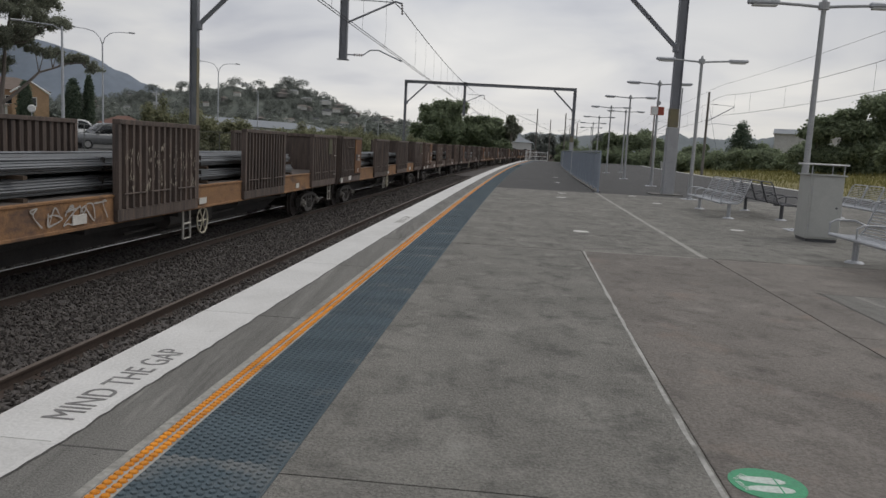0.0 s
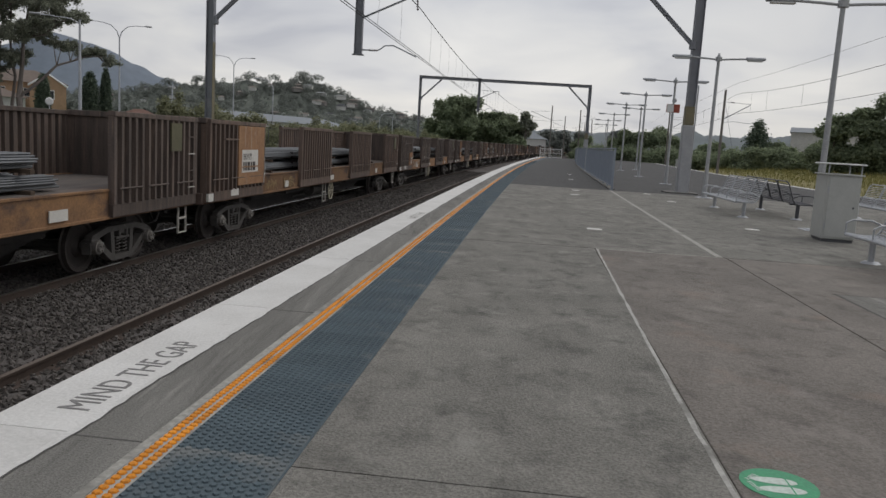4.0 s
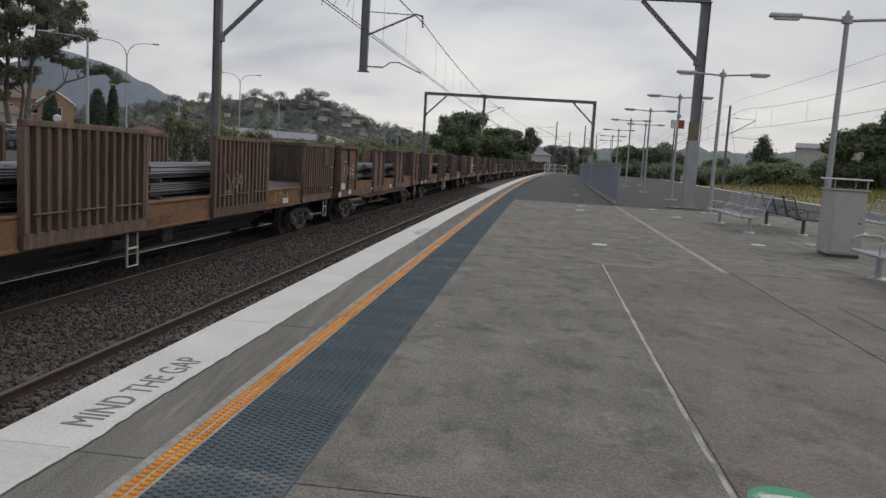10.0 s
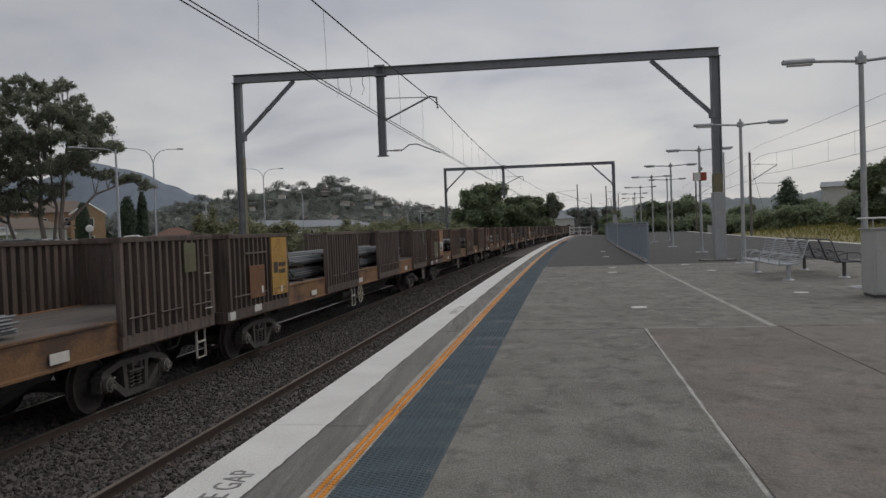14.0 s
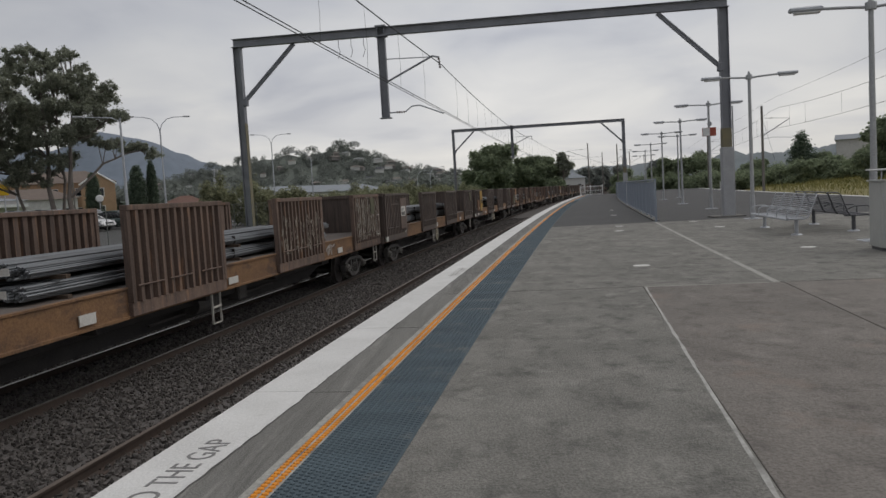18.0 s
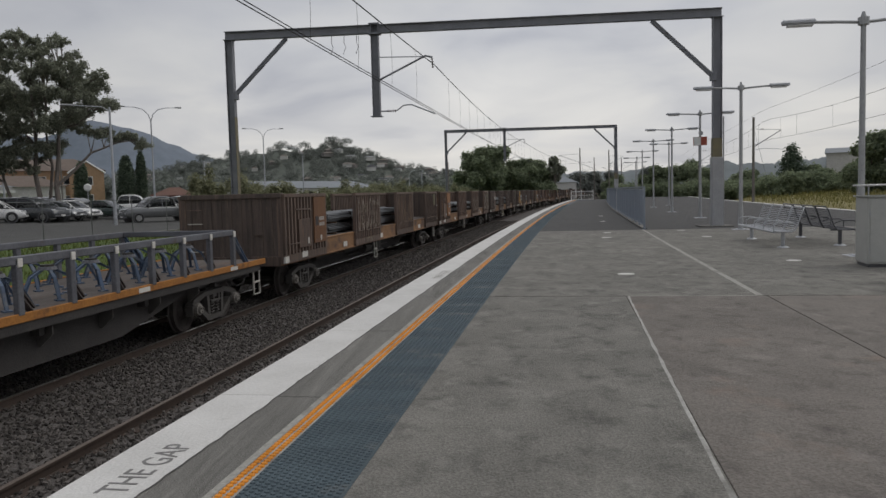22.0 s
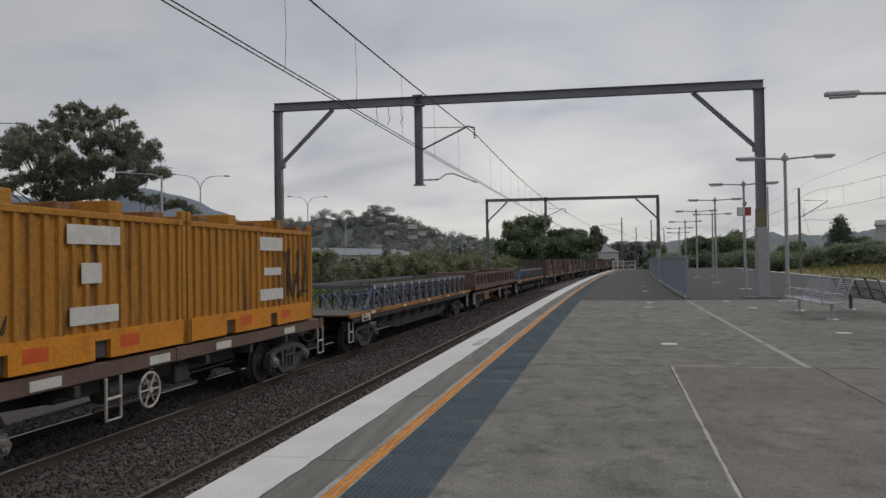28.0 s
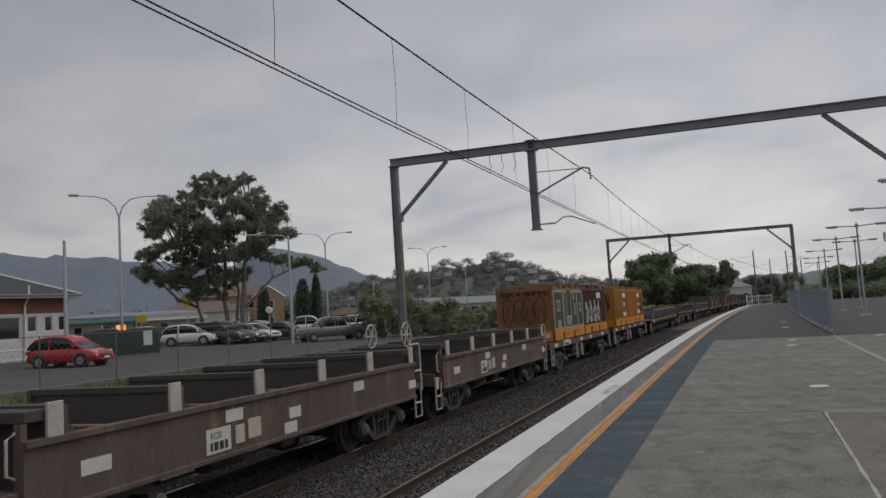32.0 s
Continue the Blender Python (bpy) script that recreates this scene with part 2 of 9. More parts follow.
M["tactile_blue"] = surface("blue_tactile_tile", (0.086, 0.116, 0.133), (0.065, 0.090, 0.107), rough=0.8, scale=2.2, fine=60, bump=0.25, spots=(0.160, 0.172, 0.172), spot_amount=0.44, spot_scale=1.1, vary=0.09, fine_mix=0.3)
M["tactile_yellow"] = surface("yellow_tactile_dot", (0.72, 0.265, 0.016), (0.60, 0.21, 0.016), rough=0.65, scale=4, fine=60, bump=0.1, vary=0.12, spots=(0.34, 0.20, 0.07), spot_amount=0.36, spot_scale=2)
M["ballast"] = surface("ballast_bed", (0.112, 0.101, 0.095), (0.070, 0.064, 0.060), rough=1.0, scale=9, fine=26, bump=1.0, spots=(0.20, 0.185, 0.17), spot_amount=0.38, spot_scale=14, fine_mix=0.6)
M["stone"] = leafy("ballast_stone", (0.062, 0.056, 0.052), (0.225, 0.204, 0.188))
M["rail_side"] = surface("rusty_rail", (0.078, 0.056, 0.045), (0.055, 0.042, 0.036), rough=0.85, metal=0.15, scale=8, fine=80)
M["rail_head_dull"] = surface("dull_brown_rail_head", (0.20, 0.165, 0.14), (0.14, 0.11, 0.095), rough=0.5, metal=0.5, scale=4, fine=60, stretch=(1, 0.05, 1))
M["rail_head"] = surface("worn_rail_head", (0.42, 0.40, 0.38), (0.30, 0.28, 0.26), rough=0.32, metal=0.9, scale=4, fine=60, stretch=(0.05, 1, 1))
M["sleeper"] = surface("sleeper_concrete", (0.17, 0.15, 0.135), (0.11, 0.095, 0.085), rough=0.95, scale=6)
M["galv"] = surface("galvanised_steel", (0.486, 0.499, 0.527), (0.378, 0.392, 0.419), rough=0.55, metal=0.55, scale=3, fine=50, bump=0.05)
M["gantry"] = surface("grey_painted_gantry_steel", (0.235, 0.242, 0.265), (0.185, 0.190, 0.21), rough=0.6, metal=0.15, scale=2, fine=30, bump=0.05, spots=(0.28, 0.285, 0.30), spot_amount=0.4)
M["pale_steel"] = surface("pale_grey_column_paint", (0.36, 0.365, 0.375), (0.30, 0.305, 0.315), rough=0.6, scale=2, fine=40, bump=0.05)
M["hazard_yellow"] = surface("faded_yellow_band", (0.20, 0.175, 0.105), (0.15, 0.14, 0.11), rough=0.75, scale=3, spots=(0.13, 0.125, 0.12), spot_amount=0.45, spot_scale=2.5)
M["wire"] = surface("dark_wire", (0.035, 0.035, 0.038), rough=0.6, metal=0.5)
M["insulator"] = surface("brown_insulator", (0.09, 0.05, 0.04), rough=0.25)
M["lamp_pole"] = surface("grey_lamp_pole", (0.392, 0.399, 0.406), (0.319, 0.326, 0.334), rough=0.55, metal=0.3, scale=3, fine=40, bump=0.05)
M["lamp_glass"] = surface("lamp_diffuser", (0.62, 0.62, 0.60), (0.55, 0.55, 0.53), rough=0.3)
M["bench"] = surface("bench_steel_grey", (0.468, 0.480, 0.503), (0.363, 0.374, 0.392), rough=0.5, metal=0.35, scale=4)
M["bench_dark"] = surface("bench_steel_dark", (0.106, 0.107, 0.115), (0.075, 0.076, 0.083), rough=0.5, metal=0.2, scale=4)
M["bin"] = surface("grey_bin_steel", (0.46, 0.465, 0.44), (0.40, 0.405, 0.385), rough=0.6, metal=0.1, scale=1.5, fine=30, bump=0.03, spots=(0.36, 0.36, 0.34), spot_amount=0.36, spot_scale=1.2, fine_mix=0.08)
M["fence"] = surface("blue_grey_fence_paint", (0.270, 0.304, 0.351), (0.223, 0.250, 0.290), rough=0.55, scale=2)
M["white_metal"] = surface("white_metal", (0.72, 0.72, 0.70), (0.62, 0.62, 0.60), rough=0.5, scale=3)
M["sign_red"] = surface("dull_red_sign", (0.36, 0.085, 0.055), rough=0.6)
M["sign_orange"] = surface("orange_red_sticker", (0.62, 0.10, 0.02), rough=0.5)
M["disc"] = surface("white_floor_disc", (0.66, 0.65, 0.62), (0.55, 0.54, 0.51), rough=0.7, scale=8)
M["green_mark"] = surface("green_floor_sticker", (0.055, 0.30, 0.15), (0.07, 0.25, 0.14), rough=0.6, scale=5, spots=(0.16, 0.34, 0.24), spot_amount=0.36, spot_scale=9)
M["net"] = surface("weathered_fence_wire", (0.15, 0.155, 0.15), rough=0.7, metal=0.3, scale=4)
M["mark_white"] = surface("sticker_white", (0.56, 0.62, 0.57), rough=0.6, scale=9)
M["wood_pole"] = surface("weathered_timber_pole", (0.20, 0.185, 0.165), (0.13, 0.12, 0.108), rough=0.95, scale=5, fine=40, stretch=(6, 6, 0.4), bump=0.5)
M["grass"] = surface("mown_grass_ground", (0.085, 0.125, 0.03), (0.06, 0.09, 0.025), rough=1.0, scale=0.4, fine=12, bump=0.8, spots=(0.14, 0.14, 0.05), spot_amount=0.36, spot_scale=0.25)
M["dry_grass"] = surface("dry_grass_ground", (0.225, 0.195, 0.085), (0.165, 0.155, 0.062), rough=1.0, scale=0.12, fine=6, bump=0.9, spots=(0.27, 0.235, 0.115), spot_amount=0.42, spot_scale=0.08)
M["blade"] = leafy("grass_blades", (0.125, 0.130, 0.042), (0.295, 0.265, 0.105))
M["blade_green"] = leafy("green_grass_blades", (0.075, 0.105, 0.03), (0.19, 0.22, 0.07))
M["gum_leaf"] = leafy("gum_leaves", (0.160, 0.175, 0.135), (0.360, 0.375, 0.290))
M["dark_leaf"] = leafy("dark_leaves", (0.140, 0.175, 0.112), (0.330, 0.380, 0.235))
M["shrub_leaf"] = leafy("shrub_leaves", (0.145, 0.155, 0.090), (0.360, 0.360, 0.225))
M["cypress_leaf"] = leafy("cypress_leaves", (0.075, 0.105, 0.078), (0.165, 0.205, 0.140))
# far foliage: leaf colour lifted to a pale grey-green to stand for haze
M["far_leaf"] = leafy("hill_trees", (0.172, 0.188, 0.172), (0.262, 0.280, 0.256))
M["bark"] = surface("grey_brown_gum_bark", (0.205, 0.178, 0.158), (0.130, 0.113, 0.100), rough=0.95, scale=3, fine=20, stretch=(3, 3, 0.5), bump=0.4)
M["dark_bark"] = surface("dark_bark", (0.08, 0.065, 0.05), rough=0.95, scale=5, stretch=(4, 4, 0.5), bump=0.5)
# hill ground: scrub colour greyed and paled for haze, like its trees
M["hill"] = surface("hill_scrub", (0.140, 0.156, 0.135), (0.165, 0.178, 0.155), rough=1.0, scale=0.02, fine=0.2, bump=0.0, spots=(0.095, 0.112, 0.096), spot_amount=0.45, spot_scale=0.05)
# Distance haze is mixed into the base colour of mountains and ridge.
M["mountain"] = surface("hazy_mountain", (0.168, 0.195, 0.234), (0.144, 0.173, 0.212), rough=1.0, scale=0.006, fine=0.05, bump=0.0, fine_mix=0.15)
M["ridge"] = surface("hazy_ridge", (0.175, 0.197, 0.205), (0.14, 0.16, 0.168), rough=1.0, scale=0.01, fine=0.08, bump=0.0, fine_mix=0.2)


# ---------------------------------------------------------------- mesh tools
def mesh_of(name, bm, material):
    me = bpy.data.meshes.new(name)
    bmesh.ops.recalc_face_normals(bm, faces=bm.faces)
    bm.to_mesh(me)
    bm.free()
    me.materials.append(material)
    return me


def part(name, bm, material, parent=None, label="", m=None):
    """Link a bmesh as one mesh object under a thing or a part."""
    ob = new(name, mesh_of(name, bm, material))
    if parent:
        ob.parent = parent
    if m is not None:
        ob.matrix_basis = m
    if label:
        ob["label"] = label
    return ob


def again(ob, m, parent=None, name=None):
    """Another object on the same mesh."""
    o = new(name or ob.name.split(".")[0], ob.data)
    o.parent = parent or ob.parent
    o.matrix_basis = m
    if "label" in ob:
        o["label"] = ob["label"]
    return o


def empty(name, m, label, category, group="", kind=""):
    ob = new(name)
    ob.matrix_basis = m
    return tagged(ob, label, category, group, kind)


def box(bm, x0, x1, y0, y1, z0, z1, bevel=0.0):
    m = Matrix.Translation(((x0 + x1) / 2, (y0 + y1) / 2, (z0 + z1) / 2)) @ Matrix.Diagonal((x1 - x0, y1 - y0, z1 - z0, 1))
    r = bmesh.ops.create_cube(bm, size=1, matrix=m)
    if bevel:
        es = list({e for v in r["verts"] for e in v.link_edges})
        bmesh.ops.bevel(bm, geom=es, offset=bevel, segments=1, affect="EDGES")
    return bm


def B(*boxes, bevel=0.0):
    bm = bmesh.new()
    for b in boxes:
        box(bm, *b, bevel=bevel)
    return bm


def tube(bm, pts, r, seg=8, r_end=None):
    """A round bar along points, with a taper."""
    pts = [Vector(p) for p in pts]
    rings = []
    n = len(pts)
    for i, p in enumerate(pts):
        d = (pts[min(i + 1, n - 1)] - pts[max(i - 1, 0)]).normalized()
        a = d.orthogonal().normalized() if abs(d.z) > 0.95 else d.cross(Vector((0, 0, 1))).normalized()
        c = d.cross(a)
        rr = r if r_end is None else r + (r_end - r) * i / (n - 1)
        rings.append([bm.verts.new(p + (a * math.cos(2 * math.pi * k / seg) + c * math.sin(2 * math.pi * k / seg)) * rr) for k in range(seg)])
    for r0, r1 in zip(rings, rings[1:]):
        for k in range(seg):
            bm.faces.new((r0[k], r0[(k + 1) % seg], r1[(k + 1) % seg], r1[k]))
    bm.faces.new(rings[0])
    bm.faces.new(rings[-1][::-1])
    return bm


def T(*bars, r=0.02, seg=8, r_end=None):
    bm = bmesh.new()
    for pts in bars:
        tube(bm, pts, r, seg, r_end)
    return bm


def disc(bm, c, axis, r, h, seg=20, r2=None):
    """A short cylinder centred on c along axis 'x', 'y' or 'z'."""
    rot = {"x": Matrix.Rotation(math.pi / 2, 4, "Y"), "y": Matrix.Rotation(math.pi / 2, 4, "X"), "z": Matrix.Identity(4)}[axis]
    bmesh.ops.create_cone(bm, cap_ends=True, segments=seg, radius1=r, radius2=r if r2 is None else r2, depth=h, matrix=Matrix.Translation(c) @ rot)
    return bm


def prism(bm, outline, x0, x1, axis="x"):
    """Sweep a closed outline along an axis: (a, b) pairs are (y, z) for x, (x, z) for y, (x, y) for z."""
    def at(a, b, s):
        return {"x": (s, a, b), "y": (a, s, b), "z": (a, b, s)}[axis]
    v0 = [bm.verts.new(at(a, b, x0)) for a, b in outline]
    v1 = [bm.verts.new(at(a, b, x1)) for a, b in outline]
    n = len(outline)
    for i in range(n):
        bm.faces.new((v0[i], v0[(i + 1) % n], v1[(i + 1) % n], v1[i]))
    bm.faces.new(v0[::-1])
    bm.faces.new(v1)
    return bm


def mesh_np(name, verts, faces, material):
    me = bpy.data.meshes.new(name)
    me.from_pydata([tuple(v) for v in verts], [], [tuple(f) for f in faces])
    me.materials.append(material)
    me.update()
    return me


def leaves(rng, blobs, count, size, squash=0.8, shell=0.5, soft=0.22, up=0.75):
    """Many small bent leaf sprays in ellipsoid blobs (x, y, z, rx, ry, rz), denser near the outside."""
    w = np.array([b[3] * b[4] * b[5] for b in blobs]) ** 0.7
    pick = rng.choice(len(blobs), count, p=w / w.sum())
    bl = np.array(blobs)[pick]
    d = rng.normal(size=(count, 3))
    d /= np.linalg.norm(d, axis=1)[:, None]
    rad = (shell + (1 - shell) * rng.random(count) ** 0.6) * (1 + soft * rng.normal(size=count))
    c = bl[:, :3] + d * bl[:, 3:] * rad[:, None]
    face = d * 0.7 + np.array([0, 0, up]) + 0.55 * rng.normal(size=(count, 3))
    u = np.cross(face, rng.normal(size=(count, 3)))
    u /= np.linalg.norm(u, axis=1)[:, None]
    v = np.cross(face, u)
    v /= np.linalg.norm(v, axis=1)[:, None]
    s = size * (0.6 + 0.8 * rng.random(count))[:, None]
    n = np.cross(u, v)
    q = np.stack([c - u * s, c - v * s * squash + n * s * 0.25, c + u * s, c + v * s * squash + n * s * 0.25], 1)
    f = np.arange(count * 4).reshape(count, 4)
    return q.reshape(-1, 3), np.concatenate([f[:, [0, 1, 2]], f[:, [0, 2, 3]]])


# ---------------------------------------------------------------- the curve of the line
RADIUS, HEAD = 2000.0, 0.0955
CX, CY = -2.83 + RADIUS * math.cos(HEAD), -RADIUS * math.sin(HEAD)
RAIL_Z = -1.05
TRACK_1, TRACK_2 = 1.70, 5.62


def at(s, off, z=0.0):
    """The point s metres along the platform edge and off metres to its left (towards the tracks)."""
    a = HEAD + s / RADIUS
    return Vector((CX - (RADIUS + off) * math.cos(a), CY + (RADIUS + off) * math.sin(a), z))


def turn(s):
    """Degrees about z that point local x along the line."""
    return 90 - math.degrees(HEAD + s / RADIUS)


def on_line(s, off, z=0.0, extra=0.0):
    p = at(s, off, z)
    return pose(p.x, p.y, p.z, 0, 0, turn(s) + extra)


def sweep(bm, profile, s0, s1, step=4.0, closed=True):
    """Sweep a profile of (off, z) along the line."""
    n = max(1, int(math.ceil((s1 - s0) / step)))
    rings = [[bm.verts.new(at(s0 + (s1 - s0) * i / n, o, z)) for o, z in profile] for i in range(n + 1)]
    k = len(profile)
    for r0, r1 in zip(rings, rings[1:]):
        for j in range(k if closed else k - 1):
            bm.faces.new((r0[j], r0[(j + 1) % k], r1[(j + 1) % k], r1[j]))
    if closed:
        bm.faces.new(rings[0])
        bm.faces.new(rings[-1][::-1])
    return bm


def W(profile, s0, s1, step=4.0, closed=True):
    return sweep(bmesh.new(), profile, s0, s1, step, closed)


def slab(o0, o1, z0, z1):
    return [(o0, z0), (o1, z0), (o1, z1), (o0, z1)]


# ---------------------------------------------------------------- ground and line
def edge_x(y):
    y = max(-250.0, min(y, 450.0))
    return -2.83 + 0.0955 * y + 0.00025 * y * y


ys = [-1500, -600, -250, -120, -60] + list(range(-40, 140, 6)) + [150, 180, 220, 270, 330, 400, 500, 700, 1000, 1500, 2500, 4500]
cols = [(-4500, 4), (-1200, 4), (-300, 3.5), (-120, 2.5), (-60, 1.5), (-50, 1.05), (-40, 0.45), (-33, 0.0), (-28, -0.35), (-25.5, -1.0), (-24.4, -1.35), (-10, -1.36), (0.2, -1.36),
        (8.9, -1.36), (9.6, -1.25), (12.0, -0.75), (14.0, -0.25), (16.5, 0.0), (22, 0.04), (29, 0.12), (36, 0.42), (46, 0.5), (70, 0.7), (150, 1.5), (400, 4), (1200, 8), (4500, 8)]
gv, gf, gm = [], [], []
g_rng = np.random.default_rng(4)
for y in ys:
    for o, z in cols:
        bumpy = 0.06 if (10 < o < 16 or -60 < o < -27) else 0.0
        gv.append((edge_x(y) - o, y, z + bumpy * (g_rng.random() - 0.5)))
nc = len(cols)
for i in range(len(ys) - 1):
    for j in range(nc - 1):
        gf.append((i * nc + j, (i + 1) * nc + j, (i + 1) * nc + j + 1, i * nc + j + 1))
        gm.append(1 if cols[j][0] < -24.5 else (2 if cols[j][0] < 9 else 0))
ground_me = mesh_np("ground", gv, gf, M["grass"])
ground_me.materials.append(M["dry_grass"])
ground_me.materials.append(M["ballast"])
for p, k in zip(ground_me.polygons, gm):
    p.material_index = k
ground = tagged(new("ground", ground_me), "grass and ballast ground around the railway", "ground", kind="structure")


def blades(name, s0, s1, o0, o1, count, height, material, label, seed, zfun):
    rng = np.random.default_rng(seed)
    s = s0 + (s1 - s0) * rng.random(count) ** 1.5
    o = o0 + (o1 - o0) * rng.random(count)
    a = HEAD + s / RADIUS
    x = CX - (RADIUS + o) * np.cos(a)
    y = CY + (RADIUS + o) * np.sin(a)
    z = np.interp(o, [c[0] for c in cols], [c[1] for c in cols]) - 0.03
    h = height * (0.4 + 0.9 * rng.random(count))
    th = rng.random(count) * 6.283
    w = 0.012 + 0.02 * rng.random(count) + 0.0004 * s
    lean = rng.normal(size=(count, 2)) * 0.25 * h[:, None]
    p0 = np.stack([x - np.cos(th) * w, y - np.sin(th) * w, z], 1)
    p1 = np.stack([x + np.cos(th) * w, y + np.sin(th) * w, z], 1)
    p2 = np.stack([x + lean[:, 0], y + lean[:, 1], z + h], 1)
    v = np.stack([p0, p1, p2], 1).reshape(-1, 3)
    me = mesh_np(name, v, np.arange(count * 3).reshape(count, 3), material)
    return tagged(new(name, me), label, "grass", kind="stuff")


blades("dry_grass", 28, 170, -62, -26.2, 26000, 0.55, M["blade"], "long dry yellow grass beyond the platform", 5, None)
blades("bank_grass", 4, 75, 10.2, 16.6, 22000, 0.22, M["blade_green"], "green grass on the bank beside the car park", 6, None)

# track bed
bed = empty("track_bed", pose(0, 0, 0), "dark stone ballast under the two tracks", "ballast", kind="structure")
part("ballast_shoulder", W([(0.1, -1.30), (1.0, -1.20), (3.0, -1.19), (3.6, -1.24), (4.3, -1.19), (7.4, -1.19), (8.6, -1.34), (8.6, -1.40), (0.1, -1.40)], -40, 420, 6.0), M["ballast"], bed)


def stones(name, s0, s1, count, size, seed):
    """Loose ballast: many small uneven lumps."""
    rng = np.random.default_rng(seed)
    s = s0 + (s1 - s0) * rng.random(count) ** 1.4
    o = 0.3 + 7.6 * rng.random(count)
    a = HEAD + s / RADIUS
    zz = np.interp(o, [0.1, 1.0, 3.0, 3.6, 4.3, 7.4, 8.6], [-1.30, -1.20, -1.19, -1.24, -1.19, -1.19, -1.34])
    c = np.stack([CX - (RADIUS + o) * np.cos(a), CY + (RADIUS + o) * np.sin(a), zz + 0.012 * rng.random(count)], 1)
    base = np.array([(1, 0, 0), (-1, 0, 0), (0, 1, 0), (0, -1, 0), (0, 0, 1), (0, 0, -1)], float)
    r = size * (0.55 + 0.9 * rng.random((count, 6, 1)))
    q = rng.normal(size=(count, 4))
    q /= np.linalg.norm(q, axis=1)[:, None]
    w, x, y, z = q.T
    rot = np.stack([np.stack([1 - 2 * (y * y + z * z), 2 * (x * y - z * w), 2 * (x * z + y * w)], 1),
                    np.stack([2 * (x * y + z * w), 1 - 2 * (x * x + z * z), 2 * (y * z - x * w)], 1),
                    np.stack([2 * (x * z - y * w), 2 * (y * z + x * w), 1 - 2 * (x * x + y * y)], 1)], 1)
    v = c[:, None] + np.einsum("nij,nkj->nki", rot, base[None] * r)
    f = np.array([(0, 2, 4), (2, 1, 4), (1, 3, 4), (3, 0, 4), (2, 0, 5), (1, 2, 5), (3, 1, 5), (0, 3, 5)])
    faces = (np.arange(count)[:, None, None] * 6 + f[None]).reshape(-1, 3)
    return tagged(new(name, mesh_np(name, v.reshape(-1, 3), faces, M["stone"])), "loose dark grey ballast stones between the rails", "gravel", kind="stuff")


stones("ballast_stones", 3, 26, 46000, 0.034, 8)
stones("ballast_stones", 26, 75, 26000, 0.055, 9)

RAIL = [(-0.07, -0.16), (0.07, -0.16), (0.07, -0.145), (0.012, -0.12), (0.012, -0.04), (0.034, -0.028), (0.034, -0.004), (-0.034, -0.004), (-0.034, -0.028), (-0.012, -0.04), (-0.012, -0.12), (-0.07, -0.145)]
sleeper_bm = B((-0.12, 0.12, -1.2, 1.2, -0.30, -0.165), bevel=0.02)
clip_bm = B((-0.07, 0.07, -0.14, -0.075, -0.165, -0.125), (-0.07, 0.07, 0.075, 0.14, -0.165, -0.125), bevel=0.01)
sleeper_me = mesh_of("sleeper", sleeper_bm, M["sleeper"])
clip_me = mesh_of("rail_clip", clip_bm, M["rail_side"])
for tr, off in (("near", TRACK_1), ("far", TRACK_2)):
    trk = empty("railway_track", pose(0, 0, 0), "standard gauge track with rusty rails and sleepers", "railway track", "railway tracks", kind="structure")
    for side in (-0.7525, 0.7525):
        rl = part("rail", W([(off + side + o, RAIL_Z + z) for o, z in RAIL], -40, 420, 5.0), M["rail_side"], trk, "rusty brown steel rail")
        part("rail_head", W(slab(off + side - 0.030, off + side + 0.030, RAIL_Z - 0.006, RAIL_Z), -40, 420, 5.0), M["rail_head_dull" if tr == "near" else "rail_head"], rl, "dull worn rail head" if tr == "near" else "worn shiny rail head")
    for i in range(100):
        s = 1.0 + i * 0.68
        sl = new("sleeper", sleeper_me)
        sl.parent, sl.matrix_basis = trk, on_line(s, off, RAIL_Z)
        if i < 40 and tr == "near":
            for side in (-0.7525, 0.7525):
                c = new("rail_clip", clip_me)
                c.parent, c.matrix_basis = sl, pose(0, side, 0)

# ---------------------------------------------------------------- platform
platform = empty("platform", pose(0, 0, 0), "long concrete station platform with painted edge", "platform", kind="structure")
S_END, S_BACK, ASPH = 128.0, -30.0, 32.2
part("platform_body", W(slab(-0.06, -19.3, -1.36, -0.055), S_BACK, S_END, 5.0), M["concrete_edge"], platform)
# coping: separate cast blocks, painted white towards the track
for i in range(52):
    s0 = S_BACK + i * 3.05
    s1 = min(s0 + 3.044, S_END)
    if s0 >= S_END:
        break
    part("coping_block", W([(0.0, -0.30), (0.0, -0.012), (-0.012, 0.0), (-0.50, 0.0), (-0.50, -0.054), (-0.058, -0.054), (-0.058, -0.30)], s0, s1, 1.6), M["white_paint"], platform, "white painted coping block")
part("edge_band", W(slab(-0.504, -0.905, -0.054, -0.003), S_BACK, S_END, 3.0), M["concrete_edge"], platform)
for i in range(10, 26):
    s0 = S_BACK + i * 3.05
    part("band_joint", W(slab(-0.51, -0.905, -0.02, -0.0014), s0 - 0.035, s0 - 0.022, 0.02), M["joint"], platform)
er = random.Random(23)
ragged, crack = bmesh.new(), bmesh.new()
prev = None
